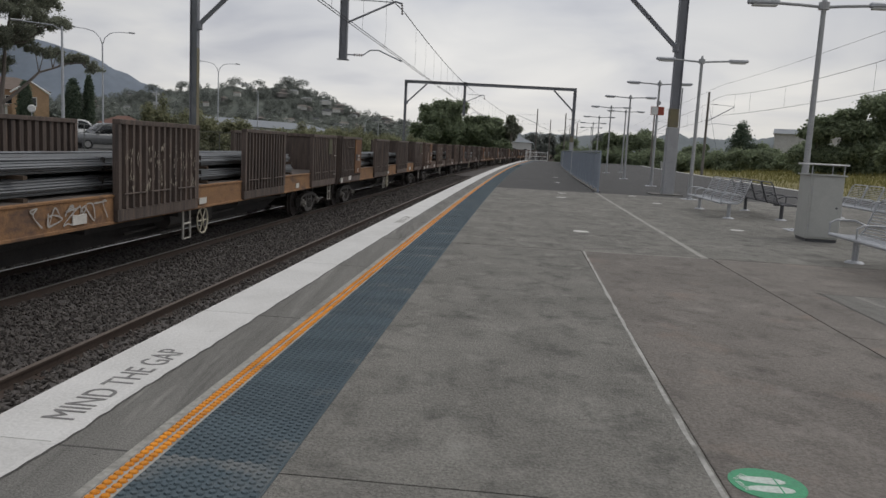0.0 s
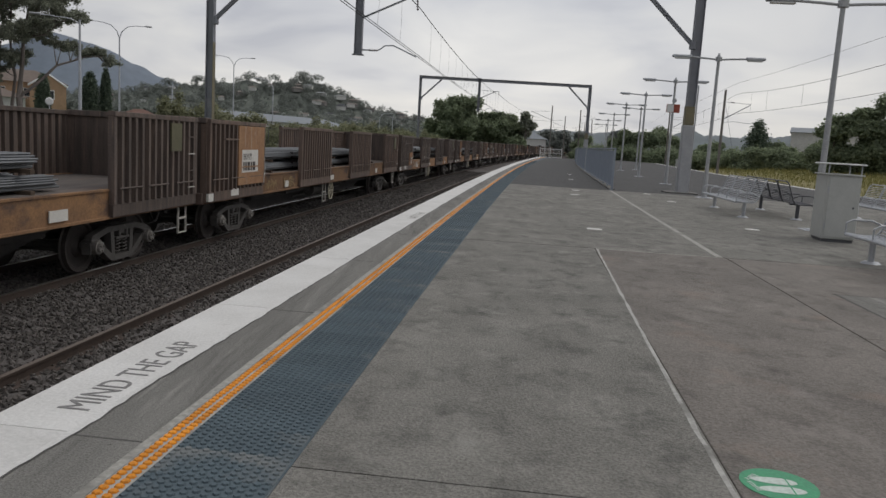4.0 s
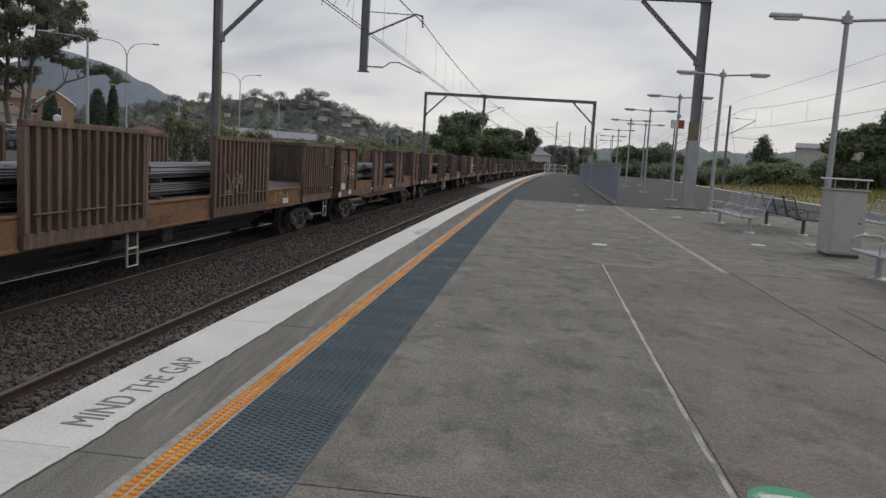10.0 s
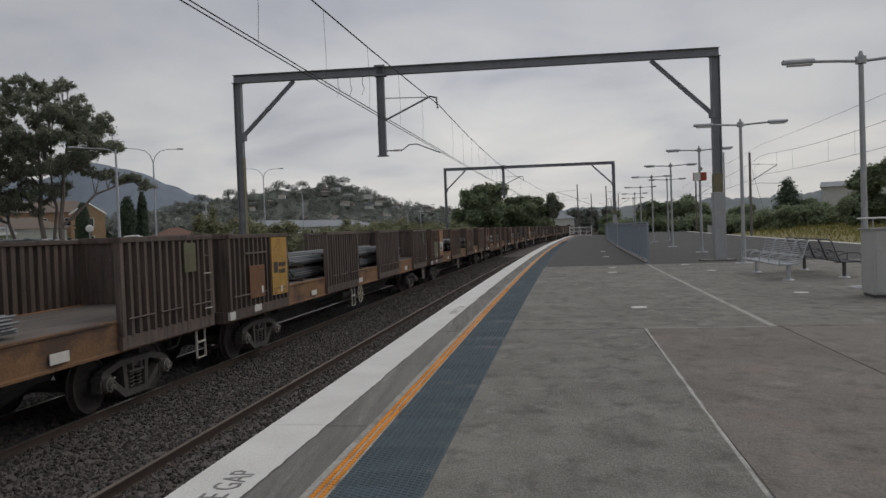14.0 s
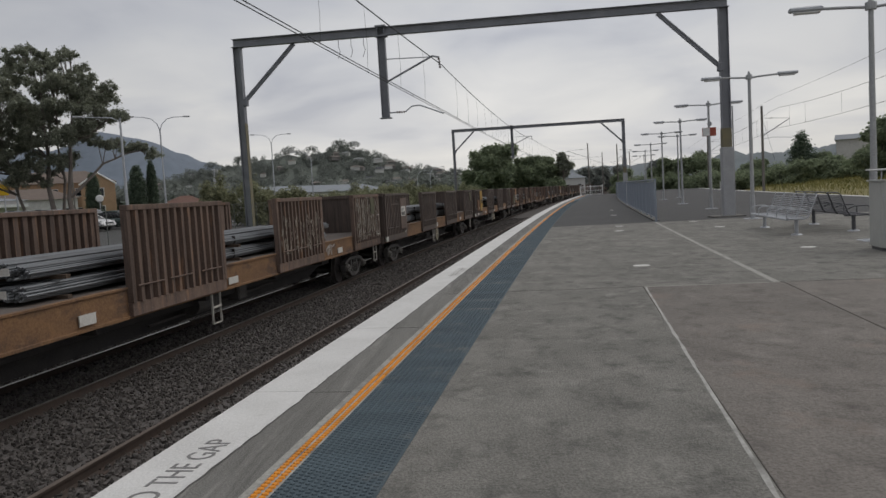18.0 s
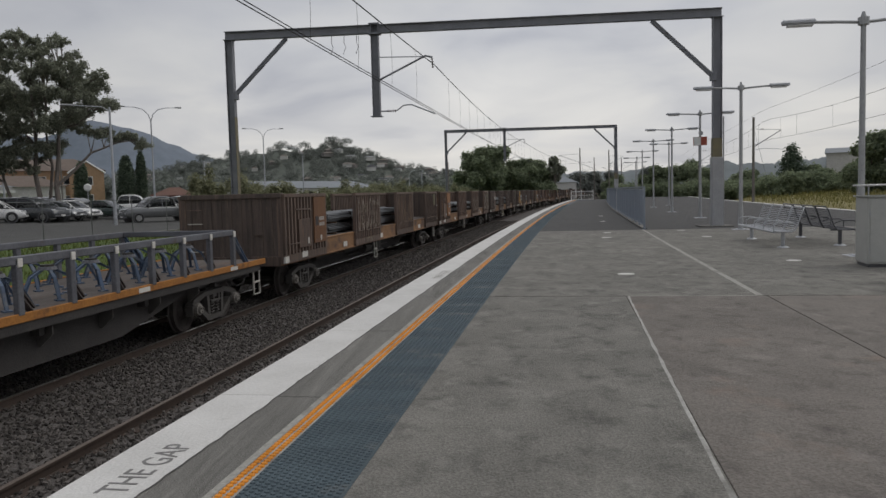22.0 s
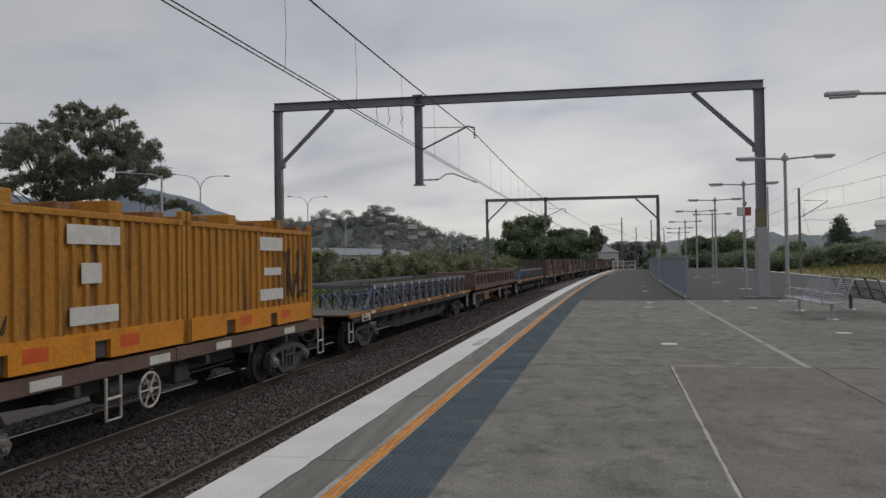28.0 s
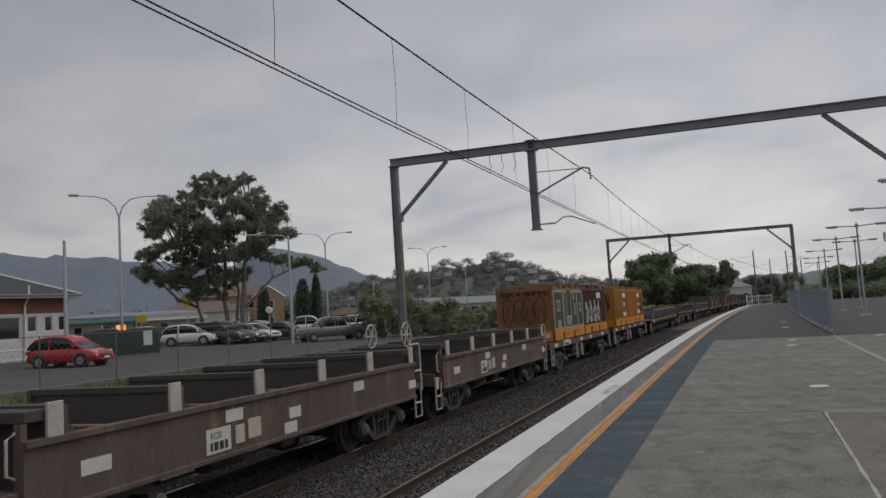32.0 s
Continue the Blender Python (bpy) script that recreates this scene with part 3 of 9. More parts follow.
for i in range(1000):
    s = -3.0 + i * 0.09
    o = -0.512 - 0.012 * (noise.noise(Vector((s * 0.55, 3.0, 0))) + 0.8) - 0.014 * noise.noise(Vector((s * 2.3, 8.0, 0))) - 0.016 * er.random() ** 2
    gap = 0.010 + 0.010 * max(0.0, noise.noise(Vector((s * 0.9, 21.0, 0))) + 0.2)
    row = [at(s, -0.49, 0.0016), at(s, o, 0.0016), at(s, o - gap, 0.0010)]
    if prev:
        ragged.faces.new([ragged.verts.new(p) for p in (prev[0], row[0], row[1], prev[1])])
        if noise.noise(Vector((s * 0.4, 40.0, 0))) > -0.18:
            crack.faces.new([crack.verts.new(p) for p in (prev[1] - Vector((0, 0, 0.0006)), row[1] - Vector((0, 0, 0.0006)), row[2], prev[2])])
    prev = row
part("paint_overrun", ragged, M["white_paint"], platform, "ragged edge of the white paint")
part("edge_crack", crack, M["joint"], platform, "dark crack along the coping")
part("tile_border", W(slab(-0.909, -0.962, -0.05, 0.0), S_BACK, S_END, 3.0), M["sealant_grey"], platform)
part("tactile_bed_yellow", W(slab(-0.964, -1.086, -0.05, -0.002), S_BACK, S_END, 3.0), M["sealant"], platform)
part("tactile_bed_blue", W(slab(-1.088, -1.70, -0.05, -0.002), S_BACK, S_END, 3.0), M["tactile_blue"], platform)


def panel(name, o0, o1, s0, s1, mat, label=""):
    return part(name, W([(o0, -0.05), (o1, -0.05), (o1, -0.004), (o1 + 0.004, 0.0), (o0 - 0.004, 0.0), (o0, -0.004)], s0, s1, 3.0), mat, platform, label)


for o0, o1, cuts in ((-1.702, -3.832, (S_BACK, -9.0, -2.6, 3.42, 12.66)), (-3.836, -5.90, (S_BACK, -9.0, -2.6, 12.66)), (-5.915, -11.0, (S_BACK, -8.0, 7.4, 12.66)), (-11.01, -19.25, (S_BACK, 0, 12.66)),
                     (-1.702, -5.77, (12.675, 21.0, ASPH)), (-5.86, -11.0, (12.675, 20.4, ASPH)), (-11.01, -19.25, (12.675, ASPH))):
    for s0, s1 in zip(cuts, cuts[1:]):
        panel("concrete_slab", o0, o1, s0 + 0.006, s1 - 0.006, M["concrete_warm"] if o0 < -3.8 and s1 < 12.67 else M["concrete"])
panel("asphalt_surface", -1.702, -19.25, ASPH + 0.01, S_END, M["asphalt"], "dark asphalt platform surface")
seal, prev = bmesh.new(), None
for i in range(170):
    s = -2.6 + i * 0.09
    e0, e1 = 0.010 * noise.noise(Vector((s * 2.1, 5.0, 0))), 0.014 * noise.noise(Vector((s * 3.3, 9.0, 0)))
    mid = -3.80 - 0.065 * min(1.0, max(0.0, (s - 5.0) / 7.5))
    row = [at(s, mid + 0.012 + e0, 0.0012), at(s, mid - 0.018 + e1, 0.0012)]
    if prev:
        seal.faces.new([seal.verts.new(p) for p in (prev[0], row[0], row[1], prev[1])])
    prev = row
part("sealant_joint", seal, M["sealant"], platform, "ragged pale sealant along a slab joint")
part("sealant_joint", W(slab(-3.85, -5.77, -0.04, 0.0008), 12.645, 12.69, 0.03), M["sealant_grey"], platform)
part("sealant_joint", W(slab(-5.765, -5.865, -0.04, 0.0005), 12.68, ASPH, 2.0), M["sealant_grey"], platform)
part("far_coping", W(slab(-19.26, -19.75, -0.30, 0.0), S_BACK, 165, 4.0), M["white_paint"], platform, "white painted coping of the far edge")
part("far_asphalt", W(slab(-8.0, -19.25, -0.05, -0.001), S_END, 165, 4.0), M["asphalt"], platform)
part("far_body", W(slab(-8.0, -19.3, -1.36, -0.055), S_END, 165, 5.0), M["concrete_edge"], platform)
# old patch in the slab by the benches
part("patched_concrete", W(slab(-6.56, -8.1, -0.02, 0.0015), 8.0, 9.85, 1.0), M["concrete_edge"], platform, "rough patched concrete")
for o0, o1, s0, s1 in ((-6.54, -6.575, 7.7, 9.9), (-6.5, -8.1, 9.83, 9.86), (-6.6, -8.1, 8.0, 8.025), (-6.7, -8.0, 9.1, 9.115), (-6.9, -8.1, 8.55, 8.565)):
    part("patch_crack", W(slab(o0, o1, -0.01, 0.0022), s0, s1, 0.5), M["joint"], platform, "dark crack round the patch")

# tactile tiles: 0.3 m long, domes moulded on
def tile_mesh(name, w, rows, r, h, material, base):
    bm = bmesh.new()
    if base:
        box(bm, 0.002, 0.298, -w + 0.002, -0.002, -0.004, 0.002)
    cols_n = 6
    for i in range(cols_n):
        for j in range(rows):
            x, y = (i + (0.75 if j % 2 else 0.25)) * 0.3 / cols_n, -(j + 0.5) * w / rows
            lo = [bm.verts.new((x + r * math.cos(k * 1.0472), y + r * math.sin(k * 1.0472), 0.0)) for k in range(6)]
            hi = [bm.verts.new((x + 0.78 * r * math.cos(k * 1.0472), y + 0.78 * r * math.sin(k * 1.0472), h)) for k in range(6)]
            for k in range(6):
                bm.faces.new((lo[k], lo[(k + 1) % 6], hi[(k + 1) % 6], hi[k]))
            bm.faces.new(hi)
    me = bpy.data.meshes.new(name)
    bm.to_mesh(me)
    bm.free()
    me.materials.append(material)
    return me


blue_me = tile_mesh("tactile_tile", 0.60, 13, 0.0205, 0.011, M["tactile_blue"], True)
yellow_me = tile_mesh("tactile_dots", 0.118, 2, 0.0240, 0.009, M["tactile_yellow"], False)
part("tactile_dots_back", W(slab(-0.968, -1.080, -0.01, 0.006), S_BACK, -1.6, 3.0), M["tactile_yellow"], platform)
part("tactile_tiles_back", W(slab(-1.092, -1.692, -0.01, 0.003), S_BACK, -1.6, 3.0), M["tactile_blue"], platform)
part("tactile_dots_far", W(slab(-0.968, -1.080, -0.01, 0.006), 62.0, S_END, 3.0), M["tactile_yellow"], platform)
part("tactile_tiles_far", W(slab(-1.092, -1.692, -0.01, 0.003), 86.0, S_END, 3.0), M["tactile_blue"], platform)
for i in range(292):
    s = -1.6 + i * 0.3
    t = new("tactile_tile", blue_me)
    t.parent, t.matrix_basis = platform, on_line(s, -1.092)
for i in range(212):
    s = -1.6 + i * 0.3
    t = new("tactile_dots", yellow_me)
    t.parent, t.matrix_basis = platform, on_line(s, -0.965)


def lettering(name, text, size, m, material, parent, stretch=1.0, label=""):
    cu = bpy.data.curves.new(name, "FONT")
    cu.body, cu.size, cu.extrude, cu.align_x = text, size, 0.0008, "LEFT"
    tmp = new("tmp", cu)
    dg = bpy.context.evaluated_depsgraph_get()
    me = bpy.data.meshes.new_from_object(tmp.evaluated_get(dg))
    bpy.data.objects.remove(tmp)
    me.transform(Matrix.Diagonal((stretch, 1, 1, 1)))
    me.materials.clear()
    me.materials.append(material)
    ob = new(name, me)
    ob.parent, ob.matrix_basis = parent, m
    if label:
        ob["label"] = label
    return ob


lettering("edge_lettering", "MIND THE GAP", 0.27, on_line(3.82, -0.428, 0.0022), M["letter"], platform, 0.80, "stencilled words MIND THE GAP")
lettering("edge_lettering", "MIND THE GAP", 0.27, on_line(15.3, -0.475, 0.0022), M["letter_faded"], platform, 0.80, "worn stencilled words MIND THE GAP")

# floor marks
disc_me = mesh_of("floor_disc", disc(bmesh.new(), (0, 0, 0.002), "z", 0.16, 0.005, 24), M["disc"])
for s, o in ((15.83, -4.06), (18.3, -7.8), (27.5, -4.19), (30.4, -4.33), (31.3, -7.16), (27.1, -7.43), (41, -4.5), (49, -4.6)):
    d = new("floor_disc", disc_me)
    d.matrix_basis = on_line(s, o, 0.001)
    tagged(d, "round white distance marker stuck on the platform", "floor marker", "floor markers")
mark = empty("floor_sticker", on_line(3.80, -4.06, 0.0), "round green standing-spot sticker with footprints", "floor sticker")
part("backing", disc(bmesh.new(), (0, 0, 0.0015), "z", 0.185, 0.003, 40), M["green_mark"], mark)
foot = bmesh.new()
prism(foot, [(0.045 * math.cos(a * 0.449) * (1.0 if math.sin(a * 0.449) > 0 else 0.85), -0.02 + 0.115 * math.sin(a * 0.449)) for a in range(14)], 0.003, 0.0042, "z")
f0 = part("footprint", foot, M["mark_white"], mark, m=pose(0.035, -0.005, 0, 0, 0, 178))
again(f0, pose(-0.065, -0.02, 0, 0, 0, 182), mark)
for k in range(2):
    part("footprint_gap", B((-0.05, 0.05, -0.004, 0.004, 0.0042, 0.0048)), M["green_mark"], mark, m=pose(0.035 - 0.1 * k, -0.05, 0))
lettering("words", "here", 0.05, pose(0.10, 0.10, 0.0034, 0, 0, 140), M["mark_white"], mark)
lettering("words", "stand", 0.05, pose(0.0, 0.155, 0.0034, 0, 0, 195), M["mark_white"], mark)


# ---------------------------------------------------------------- overhead structures
def i_beam(bm, p0, p1, w, h, up=(0, 0, 1), flange=0.025):
    """An I-section between two points."""
    p0, p1 = Vector(p0), Vector(p1)
    d = (p1 - p0)
    length = d.length
    d.normalize()
    upv = Vector(up)
    side = d.cross(upv).normalized()
    upv = side.cross(d)
    o = [(-w / 2, -h / 2), (w / 2, -h / 2), (w / 2, -h / 2 + flange), (0.012, -h / 2 + flange), (0.012, h / 2 - flange), (w / 2, h / 2 - flange), (w / 2, h / 2), (-w / 2, h / 2), (-w / 2, h / 2 - flange), (-0.012, h / 2 - flange), (-0.012, -h / 2 + flange), (-w / 2, -h / 2 + flange)]
    v0 = [bm.verts.new(p0 + side * a + upv * b) for a, b in o]
    v1 = [bm.verts.new(p1 + side * a + upv * b) for a, b in o]
    for i in range(12):
        bm.faces.new((v0[i], v0[(i + 1) % 12], v1[(i + 1) % 12], v1[i]))
    bm.faces.new(v0[::-1])
    bm.faces.new(v1)
    return bm


def insulator(bm, p0, p1):
    p0, p1 = Vector(p0), Vector(p1)
    tube(bm, [p0, p1], 0.02, 8)
    for k in range(4):
        c = p0.lerp(p1, (k + 0.5) / 4)
        d = (p1 - p0).normalized() * 0.012
        tube(bm, [c - d, c + d], 0.06, 10)
    return bm


def gantry(left, right, top, left_base, right_base, mast_x, mast_low, column):
    """Portal of I-sections: local x runs from the left post to the right one, z is the world's."""
    L, R = Vector((*left, 0)), Vector((*right, 0))
    w = (R - L).length
    ang = math.degrees(math.atan2(R.y - L.y, R.x - L.x))
    g = empty("overhead_gantry", pose(L.x, L.y, 0, 0, 0, ang), "grey steel portal gantry spanning tracks and platform", "gantry", "overhead gantries")
    bt = top - 0.36
    part("post", i_beam(bmesh.new(), (0, 0, left_base), (0, 0, bt), 0.30, 0.32, (1, 0, 0)), M["gantry"], g)
    part("post_foot", B((-0.3, 0.3, -0.3, 0.3, left_base - 0.3, left_base + 0.25), bevel=0.03), M["concrete_edge"], g)
    part("hazard_band", B((0.150, 0.166, -0.160, 0.160, 0.4, 5.2)), M["hazard_yellow"], g, "faded ochre strip down the post flange")
    part("post", i_beam(bmesh.new(), (w, 0, right_base + (3.6 if column else 0)), (w, 0, bt), 0.30, 0.36, (1, 0, 0)), M["gantry"], g)
    if column:
        part("column_sleeve", B((w - 0.24, w + 0.20, -0.2, 0.2, right_base, 2.85), bevel=0.02), M["pale_steel"], g, "pale grey lower column")
        part("hazard_band", B((w - 0.2, w + 0.17, -0.18, 0.18, 2.85, 3.62)), M["hazard_yellow"], g, "faded yellow band round the column")
        part("foot_plate", B((w - 0.75, w + 0.55, -0.55, 0.55, right_base, right_base + 0.05), bevel=0.01), M["concrete_edge"], g)
        part("conduit", T([(w + 0.235, -0.1, right_base), (w + 0.235, -0.1, 4.5)], r=0.03), M["pale_steel"], g)
    part("beam", i_beam(bmesh.new(), (-0.18, 0, top - 0.18), (w + 0.18, 0, top - 0.18), 0.28, 0.36), M["gantry"], g)
    for xc in (0.0, w):
        part("cap_plate", B((xc - 0.22, xc + 0.22, -0.2, 0.2, bt - 0.012, bt + 0.012)), M["gantry"], g)
    for a, b in (((0.16, 2.35), (2.55, 0.02)), ((w - 0.18, 2.35), (w - 2.6, 0.02))):
        br = bmesh.new()
        run = Vector((b[0] - a[0], 0, a[1] - b[1])).normalized()
        for q in (-0.048, 0.048):
            nx, nz = -run.z * q, run.x * q
            tube(br, [(a[0] + nx, 0, bt - a[1] + nz), (b[0] + nx, 0, bt - b[1] + nz)], 0.052, 6)
        mid = ((a[0] + b[0]) / 2, bt - (a[1] + b[1]) / 2)
        box(br, mid[0] - 0.09, mid[0] + 0.09, -0.09, 0.09, mid[1] - 0.05, mid[1] + 0.05)
        part("brace", br, M["gantry"], g)
        part("gusset", B((a[0] - 0.10, a[0] + 0.14, -0.12, 0.12, bt - a[1] - 0.2, bt - a[1] + 0.14), bevel=0.02), M["gantry"], g)
    # hanging mast with cantilever
    part("drop_mast", i_beam(bmesh.new(), (mast_x, 0, mast_low), (mast_x, 0, bt + 0.4), 0.30, 0.32, (1, 0, 0)), M["gantry"], g)
    for hw, z0, z1 in ((0.24, mast_low - 0.03, mast_low), (0.26, bt - 0.05, bt - 0.012), (0.22, bt + 0.36, bt + 0.42)):
        part("mast_plate", B((mast_x - hw, mast_x + hw, -0.2, 0.2, z0, z1)), M["gantry"], g)
    u = bt - 1.0
    part("cantilever_tie", T([(mast_x + 0.16, 0, u), (mast_x + 2.05, 0, u - 0.05)], r=0.022), M["galv"], g)
    part("cantilever_strut", T([(mast_x + 0.16, 0, u - 0.95), (mast_x + 2.15, 0, u - 0.02), (mast_x + 2.45, 0, u - 0.10)], r=0.042), M["gantry"], g)
    part("insulator", insulator(bmesh.new(), (mast_x + 2.42, 0, u - 0.12), (mast_x + 2.46, 0, u - 0.56)), M["insulator"], g)
    part("insulator", insulator(bmesh.new(), (mast_x + 0.45, 0, mast_low + 0.2), (mast_x + 0.85, 0, mast_low + 0.2)), M["insulator"], g)
    part("bracket", T([(mast_x + 0.1, 0, mast_low + 0.2), (mast_x + 0.5, 0, mast_low + 0.2)], r=0.03), M["gantry"], g)
    part("steady_arm", T([(mast_x + 0.85, 0, mast_low + 0.2), (mast_x + 1.15, 0, mast_low + 0.42), (mast_x + 1.5, 0, mast_low + 0.44), (mast_x + 2.5, 0, mast_low + 0.02)], r=0.03), M["galv"], g)
    for k in range(3):
        part("feeder_drop", T([(mast_x - 1.9 + 0.55 * k, 0.1, bt), (mast_x - 1.92 + 0.55 * k, 0.15, bt - 0.3), (mast_x - 1.84 + 0.55 * k, 0.1, bt - 0.5), (mast_x - 1.95 + 0.55 * k, 0.1, bt - 0.8)], r=0.012, seg=5), M["wire"], g)
    return g


gantry((-10.94, 33.6), (9.55, 32.7), 8.86, -0.95, 0.0, 6.40, 5.02, True)
gantry((-5.0, 96.3), (15.75, 95.9), 9.42, -0.95, 0.0, 7.25, 5.45, True)

# contact and catenary wires over the near track
def wire_run(name, pts, r, label):
    return tagged(part(name, T(pts, r=r, seg=6), M["wire"]), label, "overhead wire", "overhead wires")


SUP = [(-30.0, 2.8, 5.25, 7.05), (33.2, 2.66, 5.12, 7.1), (96.6, 3.8, 5.5, 7.5), (160.0, 2.6, 5.5, 7.5)]
for (sa, oa, ca, ma), (sb, ob_, cb, mb) in zip(SUP, SUP[1:]):
    n = 16
    con = [at(sa + (sb - sa) * i / n, oa + (ob_ - oa) * i / n, ca + (cb - ca) * i / n) for i in range(n + 1)]
    mes = [at(sa + (sb - sa) * i / n, oa + (ob_ - oa) * i / n, ma + (mb - ma) * i / n - 0.30 * 4 * (i / n) * (1 - i / n)) for i in range(n + 1)]
    wire_run("contact_wire", [p + Vector((-0.06, 0, 0)) for p in con], 0.011, "thin contact wire above the near track")
    wire_run("contact_wire", [p + Vector((0.06, 0, 0)) for p in con], 0.011, "thin contact wire above the near track")
    mw = wire_run("catenary_wire", mes, 0.018, "sagging catenary wire with droppers")
    for i in range(1, n):
        part("dropper", T([mes[i], (mes[i].lerp(con[i], 0.6)) + Vector((0.03, 0, 0)), con[i]], r=0.005, seg=4), M["wire"], mw)

# ---------------------------------------------------------------- platform furniture
def lamp_post(s, off, h, sign=False, camera_box=False):
    """Twin-armed platform lamp; the arms reach across the platform."""
    p = empty("platform_lamp", on_line(s, off), "grey twin-armed platform lamp post" + (" with a red platform sign" if sign else ""), "lamp post", "platform lamps")
    part("base_plate", B((-0.19, 0.19, -0.19, 0.19, 0.0, 0.03), (-0.3, 0.3, -0.3, 0.3, -0.005, 0.012), bevel=0.005), M["galv"], p)
    part("pole", T([(0, 0, 0.02), (0, 0, 0.5)], [(0, 0, 0.5), (0, 0, h)], r=0.075, seg=12, r_end=0.055), M["lamp_pole"], p)
    part("pole_sleeve", T([(0, 0, 0.02), (0, 0, 0.9)], r=0.095, seg=12, r_end=0.085), M["lamp_pole"], p)
    top = disc(bmesh.new(), (0, 0, h + 0.02), "z", 0.12, 0.16, 12)
    disc(top, (0, 0, h + 0.16), "z", 0.07, 0.14, 12, 0.03)
    part("cap", top, M["lamp_pole"], p)
    for d in (-1, 1):
        part("arm", T([(0, 0.08 * d, h), (0, 0.5 * d, h + 0.03), (0, 1.15 * d, h + 0.06)], r=0.035, seg=8), M["lamp_pole"], p)
        hd = bmesh.new()
        box(hd, -0.09, 0.09, min(1.0 * d, 1.72 * d), max(1.0 * d, 1.72 * d), h + 0.02, h + 0.13, bevel=0.03)
        o = part("lamp_head", hd, M["galv"], p)
        part("diffuser", B((-0.075, 0.075, min(1.05 * d, 1.62 * d), max(1.05 * d, 1.62 * d), h - 0.03, h + 0.018), bevel=0.02), M["lamp_glass"], o, "pale lamp diffuser")
    if sign:
        part("sign_box", B((-0.10, 0.10, -0.34, 0.34, h - 1.62, h - 1.18), bevel=0.01), M["sign_red"], p, "red and white hanging sign")
        part("sign_face", B((-0.106, -0.10, -0.02, 0.33, h - 1.61, h - 1.19)), M["white_metal"], p)
        part("loudspeaker", disc(bmesh.new(), (-0.12, 0, h - 1.0), "x", 0.12, 0.25, 12, 0.06), M["pale_steel"], p)
    if camera_box:
        part("camera_housing", B((-0.28, 0.02, -0.07, 0.07, h - 0.55, h - 0.42), bevel=0.02), M["pale_steel"], p)
    return p


for k, (s, off, h) in enumerate(((19.3, -9.5, 5.22), (31.2, -9.32, 5.28), (43.3, -9.65, 5.45), (54.2, -9.4, 5.45), (69.0, -9.4, 5.6), (74.5, -11.2, 5.6), (88.0, -9.6, 5.6), (106.0, -9.8, 5.6), (124.0, -10.2, 5.6))):
    lamp_post(s, off, h, sign=(k == 2), camera_box=(k == 6))


def bench(m, length, seats, mat, label):
    """Wire bench: round slats, curved back, arm loops between the seats, two pedestal legs. It faces local +y."""
    b = empty("bench", m, label, "bench", "platform benches")
    for k in range(9):
        y = -0.22 + k * 0.06
        z = 0.45 - 0.02 * math.sin(k / 8 * 3.14) + (0.02 if k == 0 else 0)
        part("seat_slat", T([(-length / 2, y, z), (length / 2, y, z)], r=0.013, seg=6), mat, b)
    tube_front = T([(-length / 2, 0.29, 0.43), (length / 2, 0.29, 0.43)], r=0.03, seg=8)
    part("front_rail", tube_front, mat, b)
    w = length / seats
    for i in range(seats):
        x0, x1 = -length / 2 + i * w + 0.03, -length / 2 + (i + 1) * w - 0.03
        bk = bmesh.new()
        slats = []
        for k in range(10):
            z = 0.52 + k * 0.05
            y = -0.26 - 0.17 * (k / 9) ** 1.2
            slats.append(T([(x0, y, z), (x1, y, z)], r=0.011, seg=5))
        n = 8
        tube(bk, [(x0, -0.20, 0.44), (x0, -0.27, 0.55), (x0, -0.42, 0.98), (x0 + 0.06, -0.47, 1.05), (x1 - 0.06, -0.47, 1.05), (x1, -0.42, 0.98), (x1, -0.27, 0.55), (x1, -0.20, 0.44)], 0.018, 7)
        back = part("backrest", bk, mat, b, "curved wire backrest")
        for sl in slats:
            part("back_slat", sl, mat, back)
    for i in range(seats + 1):
        x = -length / 2 + i * w
        part("armrest", T([(x, -0.30, 0.60), (x, -0.10, 0.68), (x, 0.20, 0.68), (x, 0.30, 0.62), (x, 0.30, 0.45)], r=0.018, seg=7), mat, b)
    for x in (-length / 2 + 0.35, length / 2 - 0.35):
        leg = T([(x, -0.02, 0.03), (x, -0.02, 0.42)], r=0.05, seg=10)
        box(leg, x - 0.05, x + 0.05, -0.25, 0.27, 0.40, 0.44)
        part("leg", leg, mat, b)
        part("foot_plate", disc(bmesh.new(), (x, -0.02, 0.018), "z", 0.16, 0.036, 16, 0.11), M["galv"], b)
    return b


bench(on_line(23.8, -8.50), 4.3, 4, M["bench"], "grey wire-seat bench facing the near track")
bench(on_line(24.3, -10.1, 0, 180), 4.3, 4, M["bench_dark"], "dark wire-seat bench facing away from the tracks")
bench(on_line(11.55, -8.36), 4.3, 4, M["bench"], "grey wire-seat bench beside the rubbish bin")
bench(on_line(11.9, -9.95, 0, 180), 4.3, 4, M["bench_dark"], "dark wire-seat bench back to back with another")
bench(on_line(23.2, -12.6), 4.3, 4, M["bench"], "grey wire-seat bench on the far side")
stk = tagged(part("priority_sticker", B((-0.24, 0.24, -0.006, 0.006, -0.18, 0.18), bevel=0.004), M["sign_orange"]), "orange sticker fixed to a bench back", "sticker")
stk.matrix_basis = on_line(12.45, -8.80, 0.78) @ pose(0, 0, 0, -16, 0, 0)

